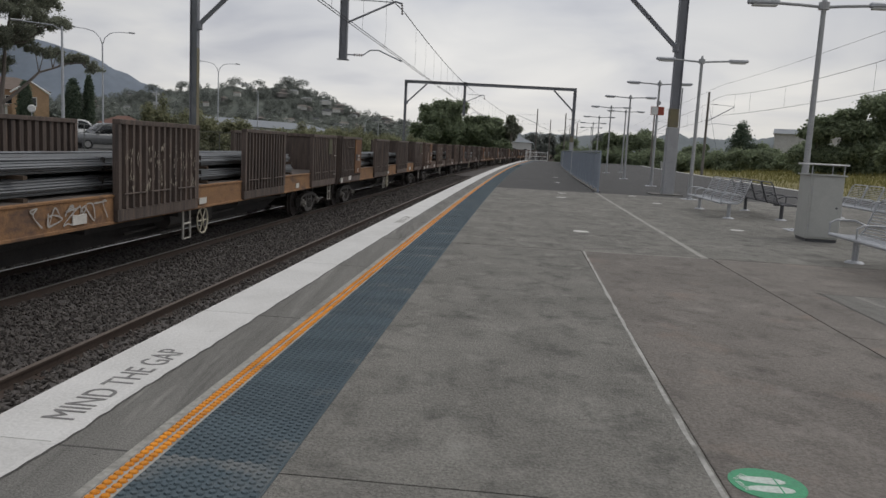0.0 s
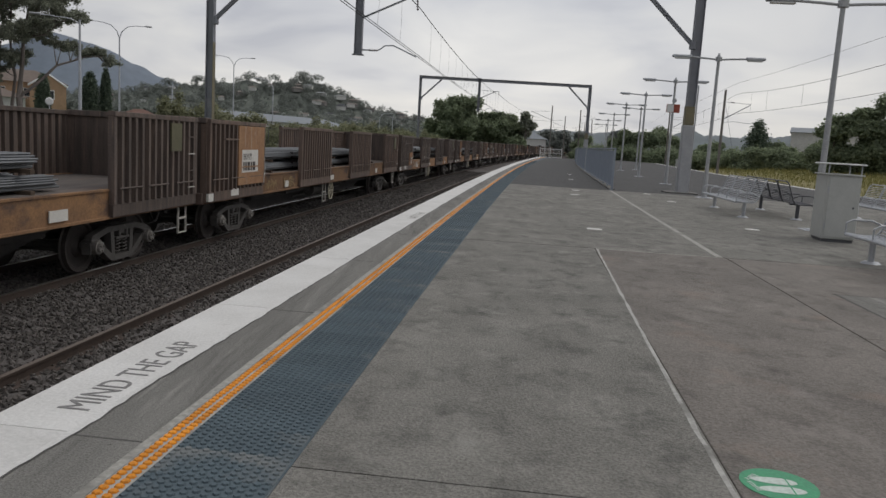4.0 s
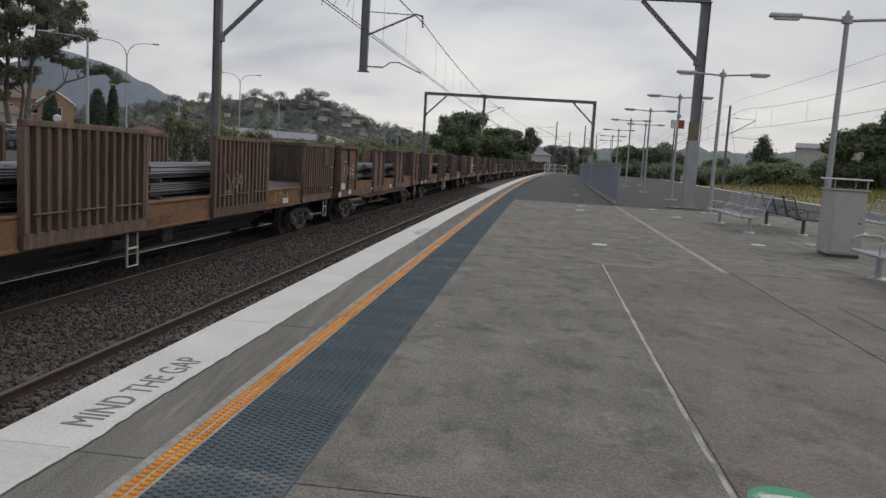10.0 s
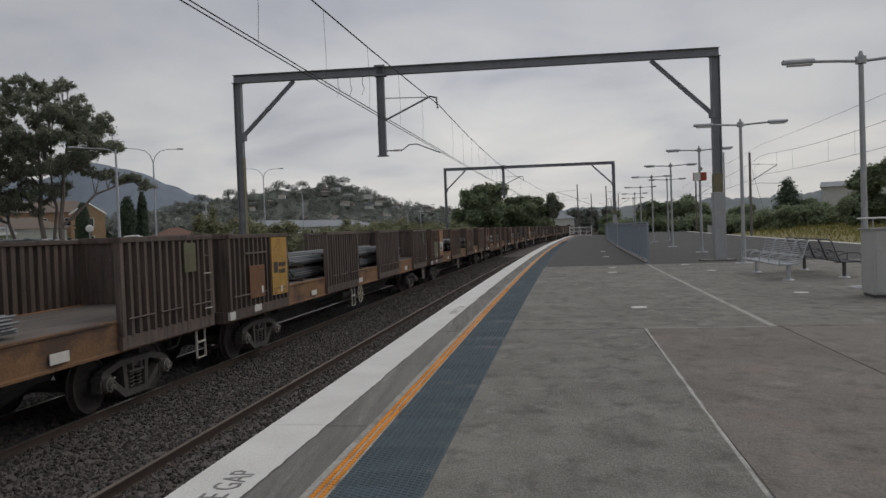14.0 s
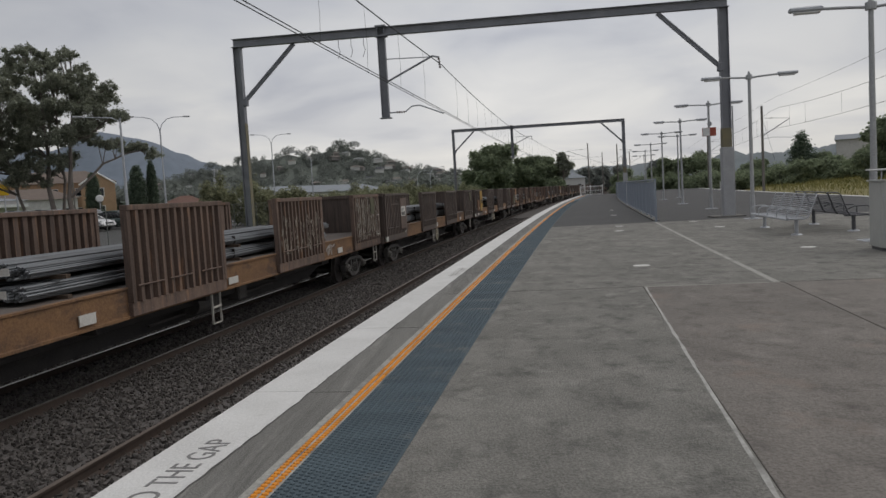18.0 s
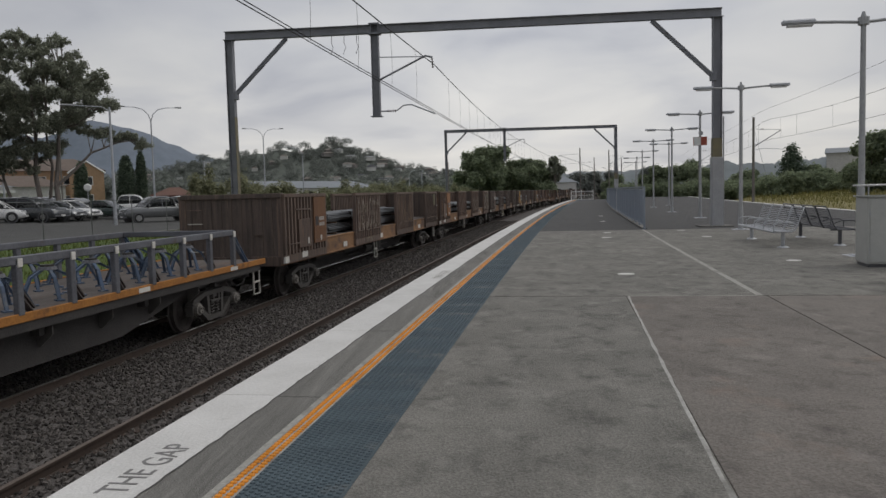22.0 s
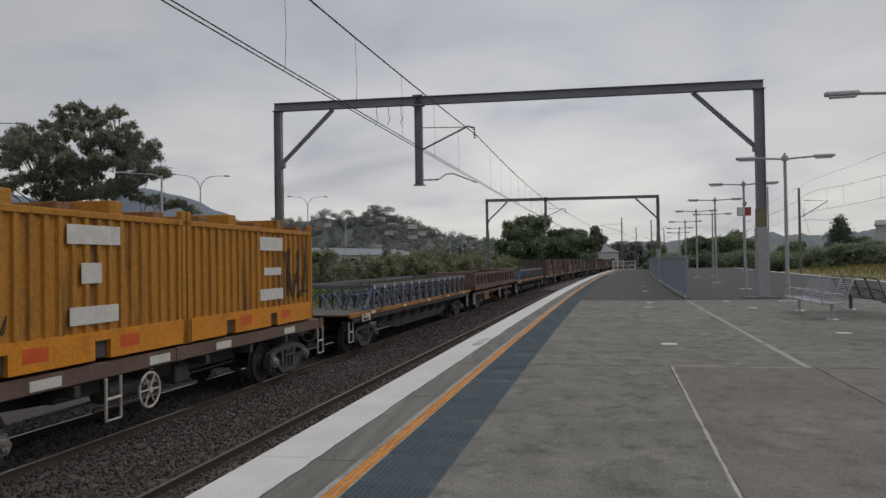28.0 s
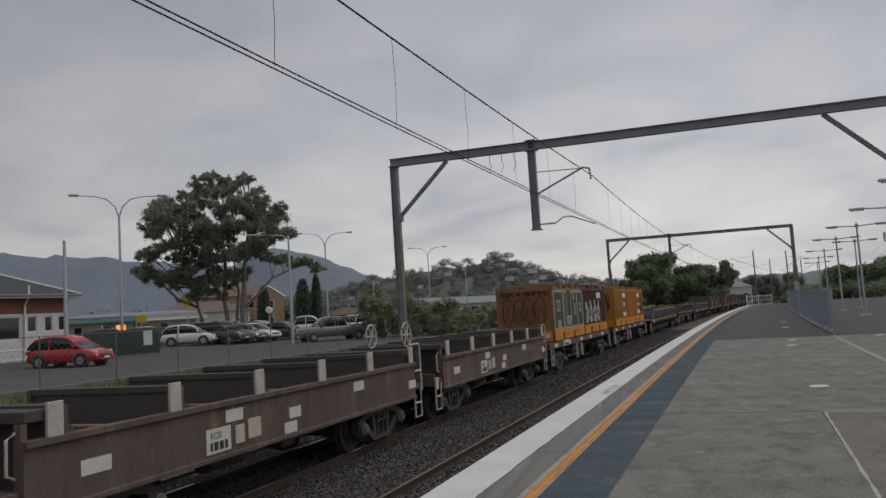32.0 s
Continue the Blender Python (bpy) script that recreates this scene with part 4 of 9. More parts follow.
rb = empty("rubbish_bin", on_line(17.05, -9.07, 0.0, -4), "grey steel rubbish bin cabinet with a canopy", "rubbish bin")
part("cabinet", B((-0.40, 0.40, -0.33, 0.33, 0.06, 1.37), bevel=0.012), M["bin"], rb)
part("plinth", B((-0.37, 0.37, -0.30, 0.30, 0.0, 0.06)), M["bench_dark"], rb)
part("top_plate", B((-0.44, 0.44, -0.37, 0.37, 1.37, 1.40), bevel=0.006), M["bin"], rb)
part("door", B((-0.417, -0.400, -0.29, 0.28, 0.10, 1.33), bevel=0.005), M["bin"], rb, "flat hinged door")
part("lock", disc(bmesh.new(), (-0.423, -0.22, 0.72), "x", 0.022, 0.014, 12), M["bench_dark"], rb)
for z in (0.25, 1.0):
    part("hinge", B((-0.425, -0.416, 0.285, 0.298, z, z + 0.14)), M["galv"], rb)
part("canopy", B((-0.46, 0.46, -0.38, 0.38, 1.585, 1.62), bevel=0.012), M["white_metal"], rb, "pale flat canopy")
for x, y in ((-0.38, -0.31), (0.38, -0.31), (-0.38, 0.31), (0.38, 0.31)):
    part("canopy_post", T([(x, y, 1.40), (x, y, 1.59)], r=0.014, seg=6), M["galv"], rb)

# balustrade beside the ramp
fence = empty("balustrade", pose(0, 0, 0), "blue-grey steel balustrade with vertical bars", "fence")
for seg_no, (s0, s1, h) in enumerate(((32.7, 56.7, 1.70), (58.0, 84.0, 1.72), (85.0, 112.0, 1.72))):
    n = int((s1 - s0) / 2.4)
    for i in range(n):
        a, b = s0 + (s1 - s0) * i / n, s0 + (s1 - s0) * (i + 1) / n
        oa, ob2 = -5.90, -5.90
        pn = bmesh.new()
        L = b - a
        tube(pn, [(0, 0, 0.16), (L, 0, 0.16)], 0.022, 6)
        tube(pn, [(0, 0, h - 0.10), (L, 0, h - 0.10)], 0.022, 6)
        k = int(L / 0.125)
        bars = [T([(j * L / k, 0, 0.16), (j * L / k, 0, h - 0.10)], r=0.011, seg=5) for j in range(1, k)] if seg_no == 0 else []
        for j in range(1, k) if seg_no else ():
            tube(pn, [(j * L / k, 0, 0.16), (j * L / k, 0, h - 0.10)], 0.011, 5)
        o = part("bar_panel", pn, M["fence"], fence, m=on_line(a, -5.9))
        for bar in bars:
            part("upright_bar", bar, M["fence"], o)
        part("post", B((-0.04, 0.04, -0.04, 0.04, 0.0, h), (-0.1, 0.1, -0.1, 0.1, 0.0, 0.02), bevel=0.004), M["fence"], fence, m=on_line(a, -5.9))
    part("post", B((-0.05, 0.05, -0.05, 0.05, 0.0, h + 0.04), (-0.1, 0.1, -0.1, 0.1, 0.0, 0.02), bevel=0.004), M["galv"], fence, m=on_line(s1, -5.9))
    part("top_rail", W([(-5.86, h - 0.03), (-5.94, h - 0.03), (-5.94, h + 0.03), (-5.86, h + 0.03)], s0 - 0.05, s1 + 0.05), M["fence"], fence, "flat capping rail")
    part("kerb", W(slab(-5.80, -6.02, 0.0, 0.06), s0, s1), M["concrete_edge"], fence)

gate = empty("platform_end_gate", on_line(124.5, -0.1), "white barred gate closing the platform end", "gate")
gb = bmesh.new()
for k in range(13):
    tube(gb, [(0, -0.3 - k * 0.25, 0.1), (0, -0.3 - k * 0.25, 1.35)], 0.02, 5)
part("bars", gb, M["white_metal"], gate)
part("rail", B((-0.03, 0.03, -3.6, -0.2, 1.32, 1.42), (-0.03, 0.03, -3.6, -0.2, 0.08, 0.16), (-0.03, 0.03, -3.6, -0.2, 0.7, 0.76)), M["white_metal"], gate)
for y in (-0.2, -1.8, -3.6):
    part("post", B((-0.06, 0.06, y - 0.06, y + 0.06, 0, 1.6)), M["white_metal"], gate)


# line-side masts beyond the platform
def side_mast(m, h, arm, label="weathered mast with cantilever arm beside the track", mat=None, r=0.14):
    g = empty("trackside_mast", m, label, "mast", "trackside masts")
    part("mast", T([(0, 0, -0.5), (0, 0, h)], r=r, seg=10, r_end=r * 0.8), mat or M["wood_pole"], g)
    part("strut", T([(0, 0, h - 3.0), (0, arm, h - 1.4)], r=0.04), M["gantry"], g)
    part("tie", T([(0, 0, h - 1.2), (0, arm, h - 1.35)], r=0.02), M["gantry"], g)
    part("steady_arm", T([(0, 0, h - 3.3), (0, arm * 0.4, h - 3.15), (0, arm * 1.1, h - 3.3)], r=0.025), M["galv"], g)
    part("insulator", insulator(bmesh.new(), (0, arm * 0.25, h - 1.22), (0, arm * 0.38, h - 1.24)), M["insulator"], g)
    part("stay", T([(0, 0, h - 1.0), (3.2 if arm > 0 else -3.2, -1.4, -0.4)], r=0.012, seg=5), M["wire"], g)
    return g


side_mast(on_line(83.9, -20.3, -0.3), 8.8, -2.6)
side_mast(on_line(134.0, -20.6, -0.3), 9.0, -2.6)
side_mast(on_line(165.0, 0.3, -0.3), 10.6, 4.2)
side_mast(on_line(165.0, -5.6, -0.3), 10.0, -3.0)
side_mast(on_line(215.0, 0.2, -0.3), 10.6, 4.2)
side_mast(on_line(215.0, -7.0, -0.3), 10.0, -3.0)
side_mast(on_line(270.0, -2.0, -0.3), 10.6, 4.0)
def far_wire(s, z0, sag):
    q = ((s - 24) / 60) % 1
    return z0 - sag * 4 * q * (1 - q)


for z, sag, o in ((8.25, 0.95, -21.6), (6.2, 0.45, -21.6), (9.25, 0.4, -21.4)):
    wire_run("line_wire", [at(s, o, far_wire(s, z, sag)) for s in range(-10, 200, 4)], 0.014 if z < 9 else 0.010, "overhead wire beyond the far platform edge")
for k in range(11):
    s = 30 + 8 * k + 2.2 * (k % 2)
    tagged(part("dropper_wire", T([at(s, -21.6, far_wire(s, 6.2, 0.45)), at(s, -21.6, far_wire(s, 8.25, 0.95))], r=0.007, seg=4), M["wire"]), "thin vertical dropper between overhead wires", "overhead wire", "overhead wires")

# ---------------------------------------------------------------- beyond the line, west side
M["car_white"] = glossy("white_car_paint", (0.76, 0.76, 0.75))
M["car_silver"] = glossy("silver_car_paint", (0.30, 0.31, 0.32), metal=0.5)
M["car_grey"] = glossy("dark_grey_car_paint", (0.075, 0.08, 0.085), metal=0.3)
M["car_mid"] = glossy("mid_grey_car_paint", (0.17, 0.175, 0.18), metal=0.3)
M["car_black"] = glossy("black_car_paint", (0.012, 0.013, 0.015))
M["car_red"] = glossy("red_car_paint", (0.42, 0.025, 0.025))
M["car_green"] = glossy("dark_green_car_paint", (0.035, 0.055, 0.05))
M["car_glass"] = surface("dark_car_glass", (0.015, 0.018, 0.02), rough=0.08, bump=0.0, spec=0.6)
M["tyre"] = surface("tyre_rubber", (0.02, 0.02, 0.02), rough=0.9)
M["rim"] = surface("alloy_rim", (0.36, 0.36, 0.36), rough=0.35, metal=0.7)
M["headlight"] = surface("lamp_lens", (0.55, 0.56, 0.57), rough=0.1, bump=0)
M["taillight"] = surface("red_lens", (0.30, 0.015, 0.012), rough=0.2, bump=0)
M["brick"] = surface("tan_brick_wall", (0.40, 0.265, 0.165), (0.32, 0.21, 0.13), rough=0.9, scale=1.0, fine=9, bump=0.3)
M["brick_red"] = surface("red_brick_wall", (0.20, 0.085, 0.06), (0.15, 0.065, 0.05), rough=0.9, scale=3, fine=14, bump=0.3, stretch=(1, 1, 3))
M["render_wall"] = surface("grey_rendered_wall", (0.22, 0.21, 0.20), (0.18, 0.17, 0.165), rough=0.9, scale=1.0, fine=12)
M["pink_wall"] = surface("faded_pink_plinth", (0.30, 0.22, 0.20), (0.24, 0.18, 0.165), rough=0.9, scale=1.5)
M["white_wall"] = surface("white_painted_brick", (0.58, 0.57, 0.55), (0.50, 0.49, 0.47), rough=0.85, scale=2, fine=10, bump=0.25, spots=(0.38, 0.36, 0.34), spot_amount=0.34, spot_scale=1.2)
M["roof_dark"] = surface("dark_tile_roof", (0.050, 0.052, 0.062), (0.040, 0.042, 0.05), rough=0.7, scale=1.5, fine=6, bump=0.5, stretch=(1, 1, 4))
M["roof_brown"] = surface("brown_tile_roof", (0.165, 0.130, 0.108), (0.125, 0.10, 0.085), rough=0.85, scale=1.5, fine=6, bump=0.5)
M["roof_red"] = surface("terracotta_roof", (0.155, 0.085, 0.065), (0.12, 0.068, 0.055), rough=0.85, scale=1.5, fine=6, bump=0.4)
M["roof_grey"] = surface("grey_metal_roof", (0.20, 0.22, 0.24), (0.17, 0.185, 0.20), rough=0.55, scale=0.4, fine=4, bump=0.2, stretch=(1, 0.2, 1))
M["shed_teal"] = surface("teal_awning", (0.16, 0.33, 0.36), rough=0.7, scale=1)
M["sign_yellow"] = surface("yellow_sign", (0.60, 0.38, 0.01), rough=0.6)
M["led_orange"] = glow("amber_led_sign", (1.0, 0.30, 0.04), 1.2)
M["window"] = surface("dark_window_glass", (0.02, 0.024, 0.03), rough=0.08, bump=0.0, spec=0.6)
MUR = [surface("mural_" + n, c, rough=0.8, scale=3, fine=20) for n, c in (("blue", (0.02, 0.19, 0.40)), ("cyan", (0.03, 0.36, 0.42)), ("green", (0.10, 0.30, 0.03)), ("yellow", (0.55, 0.44, 0.02)), ("teal", (0.015, 0.10, 0.14)), ("white", (0.60, 0.62, 0.60)), ("pink", (0.42, 0.10, 0.18)), ("navy", (0.015, 0.03, 0.10)))]

lot = tagged(new("car_park", None), "asphalt car park beside the railway", "car park", kind="structure")
cp = bmesh.new()
lot_rows = [[cp.verts.new(at(s, o, z)) for o, z in ((17.6, 0.045), (22, 0.075), (29, 0.155), (36, 0.455), (46, 0.535), (60, 0.65))] for s in range(-20, 131, 5)]
for r0, r1 in zip(lot_rows, lot_rows[1:]):
    for j in range(5):
        cp.faces.new((r0[j], r0[j + 1], r1[j + 1], r1[j]))
part("surface", cp, M["road"], lot)
part("kerb", W([(17.2, 0.02), (17.2, 0.15), (17.5, 0.15), (17.5, 0.02)], -20, 130), M["concrete_edge"], lot)

# chain-link fence along the car park
clf = empty("chain_link_fence", pose(0, 0, 0), "galvanised chain-link fence beside the car park", "fence")
for k in range(19):
    part("post", T([(0, 0, -0.1), (0, 0, 1.75)], r=0.022, seg=7), M["net"], clf, m=on_line(6 + 3.0 * k, 16.9, 0.0))
part("top_rail", T([at(6 + 3.0 * k, 16.9, 1.72) for k in range(19)], r=0.012, seg=6), M["net"], clf)
net = bmesh.new()
for k in range(230):
    s = 6 + k * 0.235
    for d in (-0.85, 0.85):
        p0, p1 = at(s, 16.9, 0.02), at(s + d * 2, 16.9, 1.72)
        up = Vector((0, 0, 0.0035))
        net.faces.new([net.verts.new(q) for q in (p0 - up, p1 - up, p1 + up, p0 + up)])
tagged(part("netting", net, M["net"], clf), kind="stuff")


def loft(sections):
    """Skin over equal rings of points, with both ends closed."""
    bm = bmesh.new()
    rings = [[bm.verts.new(p) for p in r] for r in sections]
    n = len(rings[0])
    for a, b in zip(rings, rings[1:]):
        for k in range(n):
            bm.faces.new((a[k], a[(k + 1) % n], b[(k + 1) % n], b[k]))
    bm.faces.new(rings[0][::-1])
    bm.faces.new(rings[-1])
    bmesh.ops.recalc_face_normals(bm, faces=bm.faces)
    for f in bm.faces:
        f.smooth = len(f.verts) == 4
    return bm


def car(m, paint, kind, label):
    """A parked car: lofted body, glasshouse and roof, arches, bumpers, lights and wheels. It points along local +x."""
    c = empty("car" if kind != "ute" else "ute", m, label, "car", "parked cars")
    l, h, w = {"hatch": (3.9, 1.56, 0.86), "sedan": (4.6, 1.45, 0.89), "suv": (4.6, 1.70, 0.93), "ute": (5.3, 1.82, 0.95)}[kind]
    f, belt = l / 2, h * 0.60
    low = 0.34 if kind == "ute" else 0.24
    tops = {"hatch": [(-1, 0.52), (-0.97, 0.86), (-0.9, 1.0), (0.35, 1.0), (0.62, 0.93), (0.88, 0.80), (0.97, 0.66), (1, 0.45)],
            "sedan": [(-1, 0.55), (-0.97, 0.88), (-0.9, 0.99), (-0.6, 1.04), (0.35, 1.0), (0.55, 0.96), (0.86, 0.84), (0.97, 0.70), (1, 0.48)],
            "suv": [(-1, 0.58), (-0.985, 0.9), (-0.9, 1.0), (0.35, 1.0), (0.55, 0.98), (0.88, 0.88), (0.97, 0.76), (1, 0.5)],
            "ute": [(-1, 0.62), (-0.99, 0.92), (-0.95, 1.0), (0.35, 1.0), (0.5, 1.0), (0.9, 0.93), (0.98, 0.80), (1, 0.55)]}[kind]
    xs = [-1, -0.985, -0.94, -0.86, -0.7, -0.4, 0, 0.3, 0.5, 0.7, 0.84, 0.93, 0.98, 1]
    rings = []
    for x in xs:
        zt = belt * float(np.interp(x, [p[0] for p in tops], [p[1] for p in tops]))
        ww = w * (1 - 0.16 * max(0.0, (abs(x) - 0.6) / 0.4) ** 2.2)
        z0 = low + 0.10 * max(0.0, (abs(x) - 0.85) / 0.15)
        half = [(ww * 0.90, z0), (ww, z0 + 0.14), (ww * 1.005, (z0 + zt) * 0.55), (ww * 0.97, zt - 0.05), (ww * 0.88, zt), (ww * 0.4, zt + 0.018)]
        rings.append([(x * f, y, z) for y, z in half] + [(x * f, -y, z) for y, z in half[::-1]])
    part("body", loft(rings), paint, c)
    xa, xb = {"hatch": (-f + 0.06, f - 0.85), "sedan": (-f + 0.62, f - 1.10), "suv": (-f + 0.06, f - 1.10), "ute": (-f + 1.70, f - 1.25)}[kind]
    arch = {"hatch": [(0, 0.0), (0.06, 0.45), (0.16, 0.84), (0.32, 0.98), (0.55, 1.0), (0.72, 0.88), (1, 0.0)],
            "sedan": [(0, 0.0), (0.16, 0.55), (0.32, 0.92), (0.5, 1.0), (0.62, 0.98), (0.72, 0.86), (1, 0.0)],
            "suv": [(0, 0.0), (0.03, 0.5), (0.08, 0.9), (0.2, 1.0), (0.6, 1.0), (0.76, 0.86), (1, 0.0)],
            "ute": [(0, 0.0), (0.05, 0.6), (0.12, 0.93), (0.3, 1.0), (0.56, 1.0), (0.70, 0.88), (1, 0.0)]}[kind]
    bz = belt - 0.02

    def cabin(lo, grow, cut):
        out = []
        for k in range(15):
            q = lo + (1 - 2 * lo) * k / 14
            e = float(np.interp(q, [p[0] for p in arch], [p[1] for p in arch]))
            zt = bz + (h - bz) * e + grow
            za = max(bz, zt - cut) if cut else bz
            wy = w * (0.93 - 0.20 * (zt - bz) / (h - bz)) + grow
            wl = w * (0.93 - 0.20 * (za - bz) / (h - bz)) + grow
            out.append([(xa + (xb - xa) * q, y, z) for y, z in ((wl, za), (wy, zt - 0.05 * e), (wy * 0.85, zt), (-wy * 0.85, zt), (-wy, zt - 0.05 * e), (-wl, za))])
        return loft(out)

    part("glasshouse", cabin(0.0, 0.0, 0), M["car_glass"], c, "dark tinted windows")
    part("roof", cabin(0.15 if kind == "hatch" else 0.10 if kind in ("suv", "ute") else 0.32, 0.012, 0.10), paint, c)
    for sy in (-1, 1):
        for q in (0.02, 0.42, 0.70):
            pts = []
            for k in range(4):
                qq = q + {0.02: 0.045, 0.42: 0.0, 0.70: -0.0}[q] * k if q != 0.70 else 1.0 - 0.10 * k
                e = float(np.interp(qq, [p[0] for p in arch], [p[1] for p in arch])) * (k / 3.0 if q == 0.42 else 1.0)
                pts.append((xa + (xb - xa) * qq, sy * (w * (0.93 - 0.20 * e) + 0.004), bz + (h - bz) * e - 0.02))
            part("pillar", T(pts, r=0.032, seg=5), paint, c)
        part("mirror", B((xb - 0.42, xb - 0.27, sy * (w + 0.03) - 0.09, sy * (w + 0.03) + 0.09, belt + 0.03, belt + 0.16), bevel=0.02), paint, c)
        part("headlight", B((f - 0.40, f - 0.13, sy * w * 0.70 - 0.16, sy * w * 0.70 + 0.15, belt - 0.30, belt - 0.17), bevel=0.03), M["headlight"], c)
        part("taillight", B((-f - 0.01, -f + 0.16, sy * w * 0.76 - 0.12, sy * w * 0.76 + 0.14, belt - 0.22, belt - 0.05), bevel=0.03), M["taillight"], c)
        for x in (-f + 0.80, f - 0.84):
            part("wheel_arch", disc(bmesh.new(), (x, sy * (w - 0.09), 0.33), "y", 0.385, 0.20, 20), M["bench_dark"], c)
            wh = part("wheel", disc(bmesh.new(), (x, sy * (w - 0.075), 0.32), "y", 0.32, 0.20, 20), M["tyre"], c)
            rim = disc(bmesh.new(), (x, sy * (w + 0.025), 0.32), "y", 0.21, 0.02, 16)
            for k in range(5):
                a = k * 1.2566
                tube(rim, [(x, sy * (w + 0.04), 0.32), (x + 0.2 * math.cos(a), sy * (w + 0.04), 0.32 + 0.2 * math.sin(a))], 0.025, 5)
            part("rim", rim, M["rim"], wh)
    part("bumper", B((f - 0.10, f + 0.03, -w + 0.18, w - 0.18, 0.30, 0.44), bevel=0.04), M["bench_dark"] if kind in ("suv", "ute") else paint, c)
    part("grille", B((f - 0.06, f + 0.02, -0.42, 0.42, 0.48, 0.60), bevel=0.01), M["bench_dark"], c)
    for x, z in ((f + 0.03, 0.36), (-f - 0.005, 0.58)):
        part("plate", B((x - 0.02, x + 0.015, -0.19, 0.19, z, z + 0.11)), M["white_metal"], c)
    if kind == "ute":
        part("tray", B((-f + 0.06, -f + 1.66, -w + 0.08, w - 0.08, belt - 0.02, belt + 0.035)), M["bench_dark"], c)
        part("sports_bar", T([(-f + 1.4, -0.8, belt), (-f + 1.5, -0.75, h - 0.08), (-f + 1.5, 0.75, h - 0.08), (-f + 1.4, 0.8, belt)], [(-f + 0.7, -0.8, belt), (-f + 1.5, -0.75, h - 0.1)], [(-f + 0.7, 0.8, belt), (-f + 1.5, 0.75, h - 0.1)], r=0.04), M["rim"], c, "chrome sports bar")
    return c


def ground_z(o):
    return float(np.interp(o, [17.6, 22, 29, 36, 46, 60, 150], [0.045, 0.075, 0.155, 0.455, 0.535, 0.65, 1.5]))


def park(s, o, face, paint, kind, label):
    p = at(s, o)
    return car(pose(p.x, p.y, ground_z(o), 0, 0, turn(s) + face), M[paint], kind, label)


park(29.9, 28.7, -78, "car_red", "hatch", "bright red hatchback parked by the fence")
park(21.4, 29.2, 100, "car_black", "sedan", "black sedan parked before the painted wall")
def row_car(bearing, dist, heading, paint, kind, label):
    """A car in the rows seen across the fence: bearing in degrees left of north from the platform."""
    a = math.radians(bearing)
    x, y = 0.1 - dist * math.sin(a), 0.2 + dist * math.cos(a)
    return car(pose(x, y, ground_z(edge_x(y) - x), 0, 0, heading), M[paint], kind, label)


row_car(33.5, 60.5, 24, "car_white", "hatch", "white hatchback in the car park")
row_car(36.7, 62.5, 150, "car_grey", "hatch", "dark grey hatchback in the car park")
row_car(35.0, 66.5, 22, "car_grey", "sedan", "dark sedan behind a white hatchback")
row_car(31.2, 61.5, -12, "car_grey", "suv", "dark grey four-wheel drive in the car park")
row_car(30.1, 63.0, -10, "car_silver", "sedan", "silver sedan in the car park")
row_car(29.2, 64.0, -10, "car_white", "sedan", "white sedan in the car park")
row_car(27.1, 66.0, 0, "car_green", "sedan", "dark green sedan in the car park")
row_car(23.6, 60.0, 226, "car_mid", "ute", "grey dual-cab ute with chrome sports bar")
row_car(25.4, 70.0, 20, "car_white", "ute", "white utility at the back of the car park")
row_car(22.4, 74.0, 200, "car_white", "suv", "white van at the back of the car park")
row_car(38.4, 68.0, 30, "car_grey", "hatch", "dark hatchback by the shops")
row_car(28.6, 72.0, -15, "car_silver", "hatch", "silver hatchback in the second row")
row_car(30.6, 70.5, -15, "car_grey", "suv", "dark wagon in the second row")
row_car(32.4, 69.5, -15, "car_silver", "suv", "silver wagon in the second row")


def street_lamp(x, y, z, h, arms, face, label):
    p = empty("street_lamp", pose(x, y, z, 0, 0, face), label, "street lamp", "street lamps")
    part("pole", T([(0, 0, 0), (0, 0, h - 1.5)], r=0.12, seg=10, r_end=0.075), M["galv"], p)
    if arms == 0:
        part("pole_top", T([(0, 0, h - 1.5), (0, 0, h)], r=0.075, seg=8, r_end=0.06), M["galv"], p)
        part("arm", T([(0, 0, h - 0.25), (0.5, 0, h + 0.02), (2.3, 0, h + 0.10)], r=0.04, seg=7, r_end=0.03), M["galv"], p)
        part("lamp_head", B((2.2, 2.85, -0.11, 0.11, h + 0.05, h + 0.17), bevel=0.04), M["lamp_pole"], p)
    for d in {0: (), 1: (1,), 2: (-1, 1)}[arms]:
        part("arm", T([(0, 0, h - 1.55), (0.25 * d, 0, h - 0.8), (0.8 * d, 0, h - 0.25), (1.6 * d, 0, h - 0.05), (2.7 * d, 0, h)], r=0.055, seg=7, r_end=0.035), M["galv"], p)
        part("lamp_head", B((min(2.6 * d, 3.3 * d), max(2.6 * d, 3.3 * d), -0.13, 0.13, h - 0.06, h + 0.10), bevel=0.05), M["lamp_pole"], p)
    return p


street_lamp(-36.8, 47.7, 0.4, 11.2, 2, 38, "tall twin-armed street lamp over the car park")
street_lamp(-37.1, 84.5, 0.5, 11.5, 2, 30, "tall twin-armed street lamp over the car park")
street_lamp(-36.4, 125.1, 0.6, 12.3, 2, 22, "tall twin-armed street lamp beside the road")
street_lamp(-30.4, 126.7, 0.6, 9.2, 1, 200, "single-armed street lamp beside the road")
street_lamp(-24.4, 49.6, 0.1, 7.7, 0, 205, "single-armed lamp beside the fence")
street_lamp(-14.0, 165.0, 0.3, 7.0, 1, 20, "far single-armed street lamp")
street_lamp(-18.5, 182.0, 0.3, 7.0, 1, 20, "far single-armed street lamp")
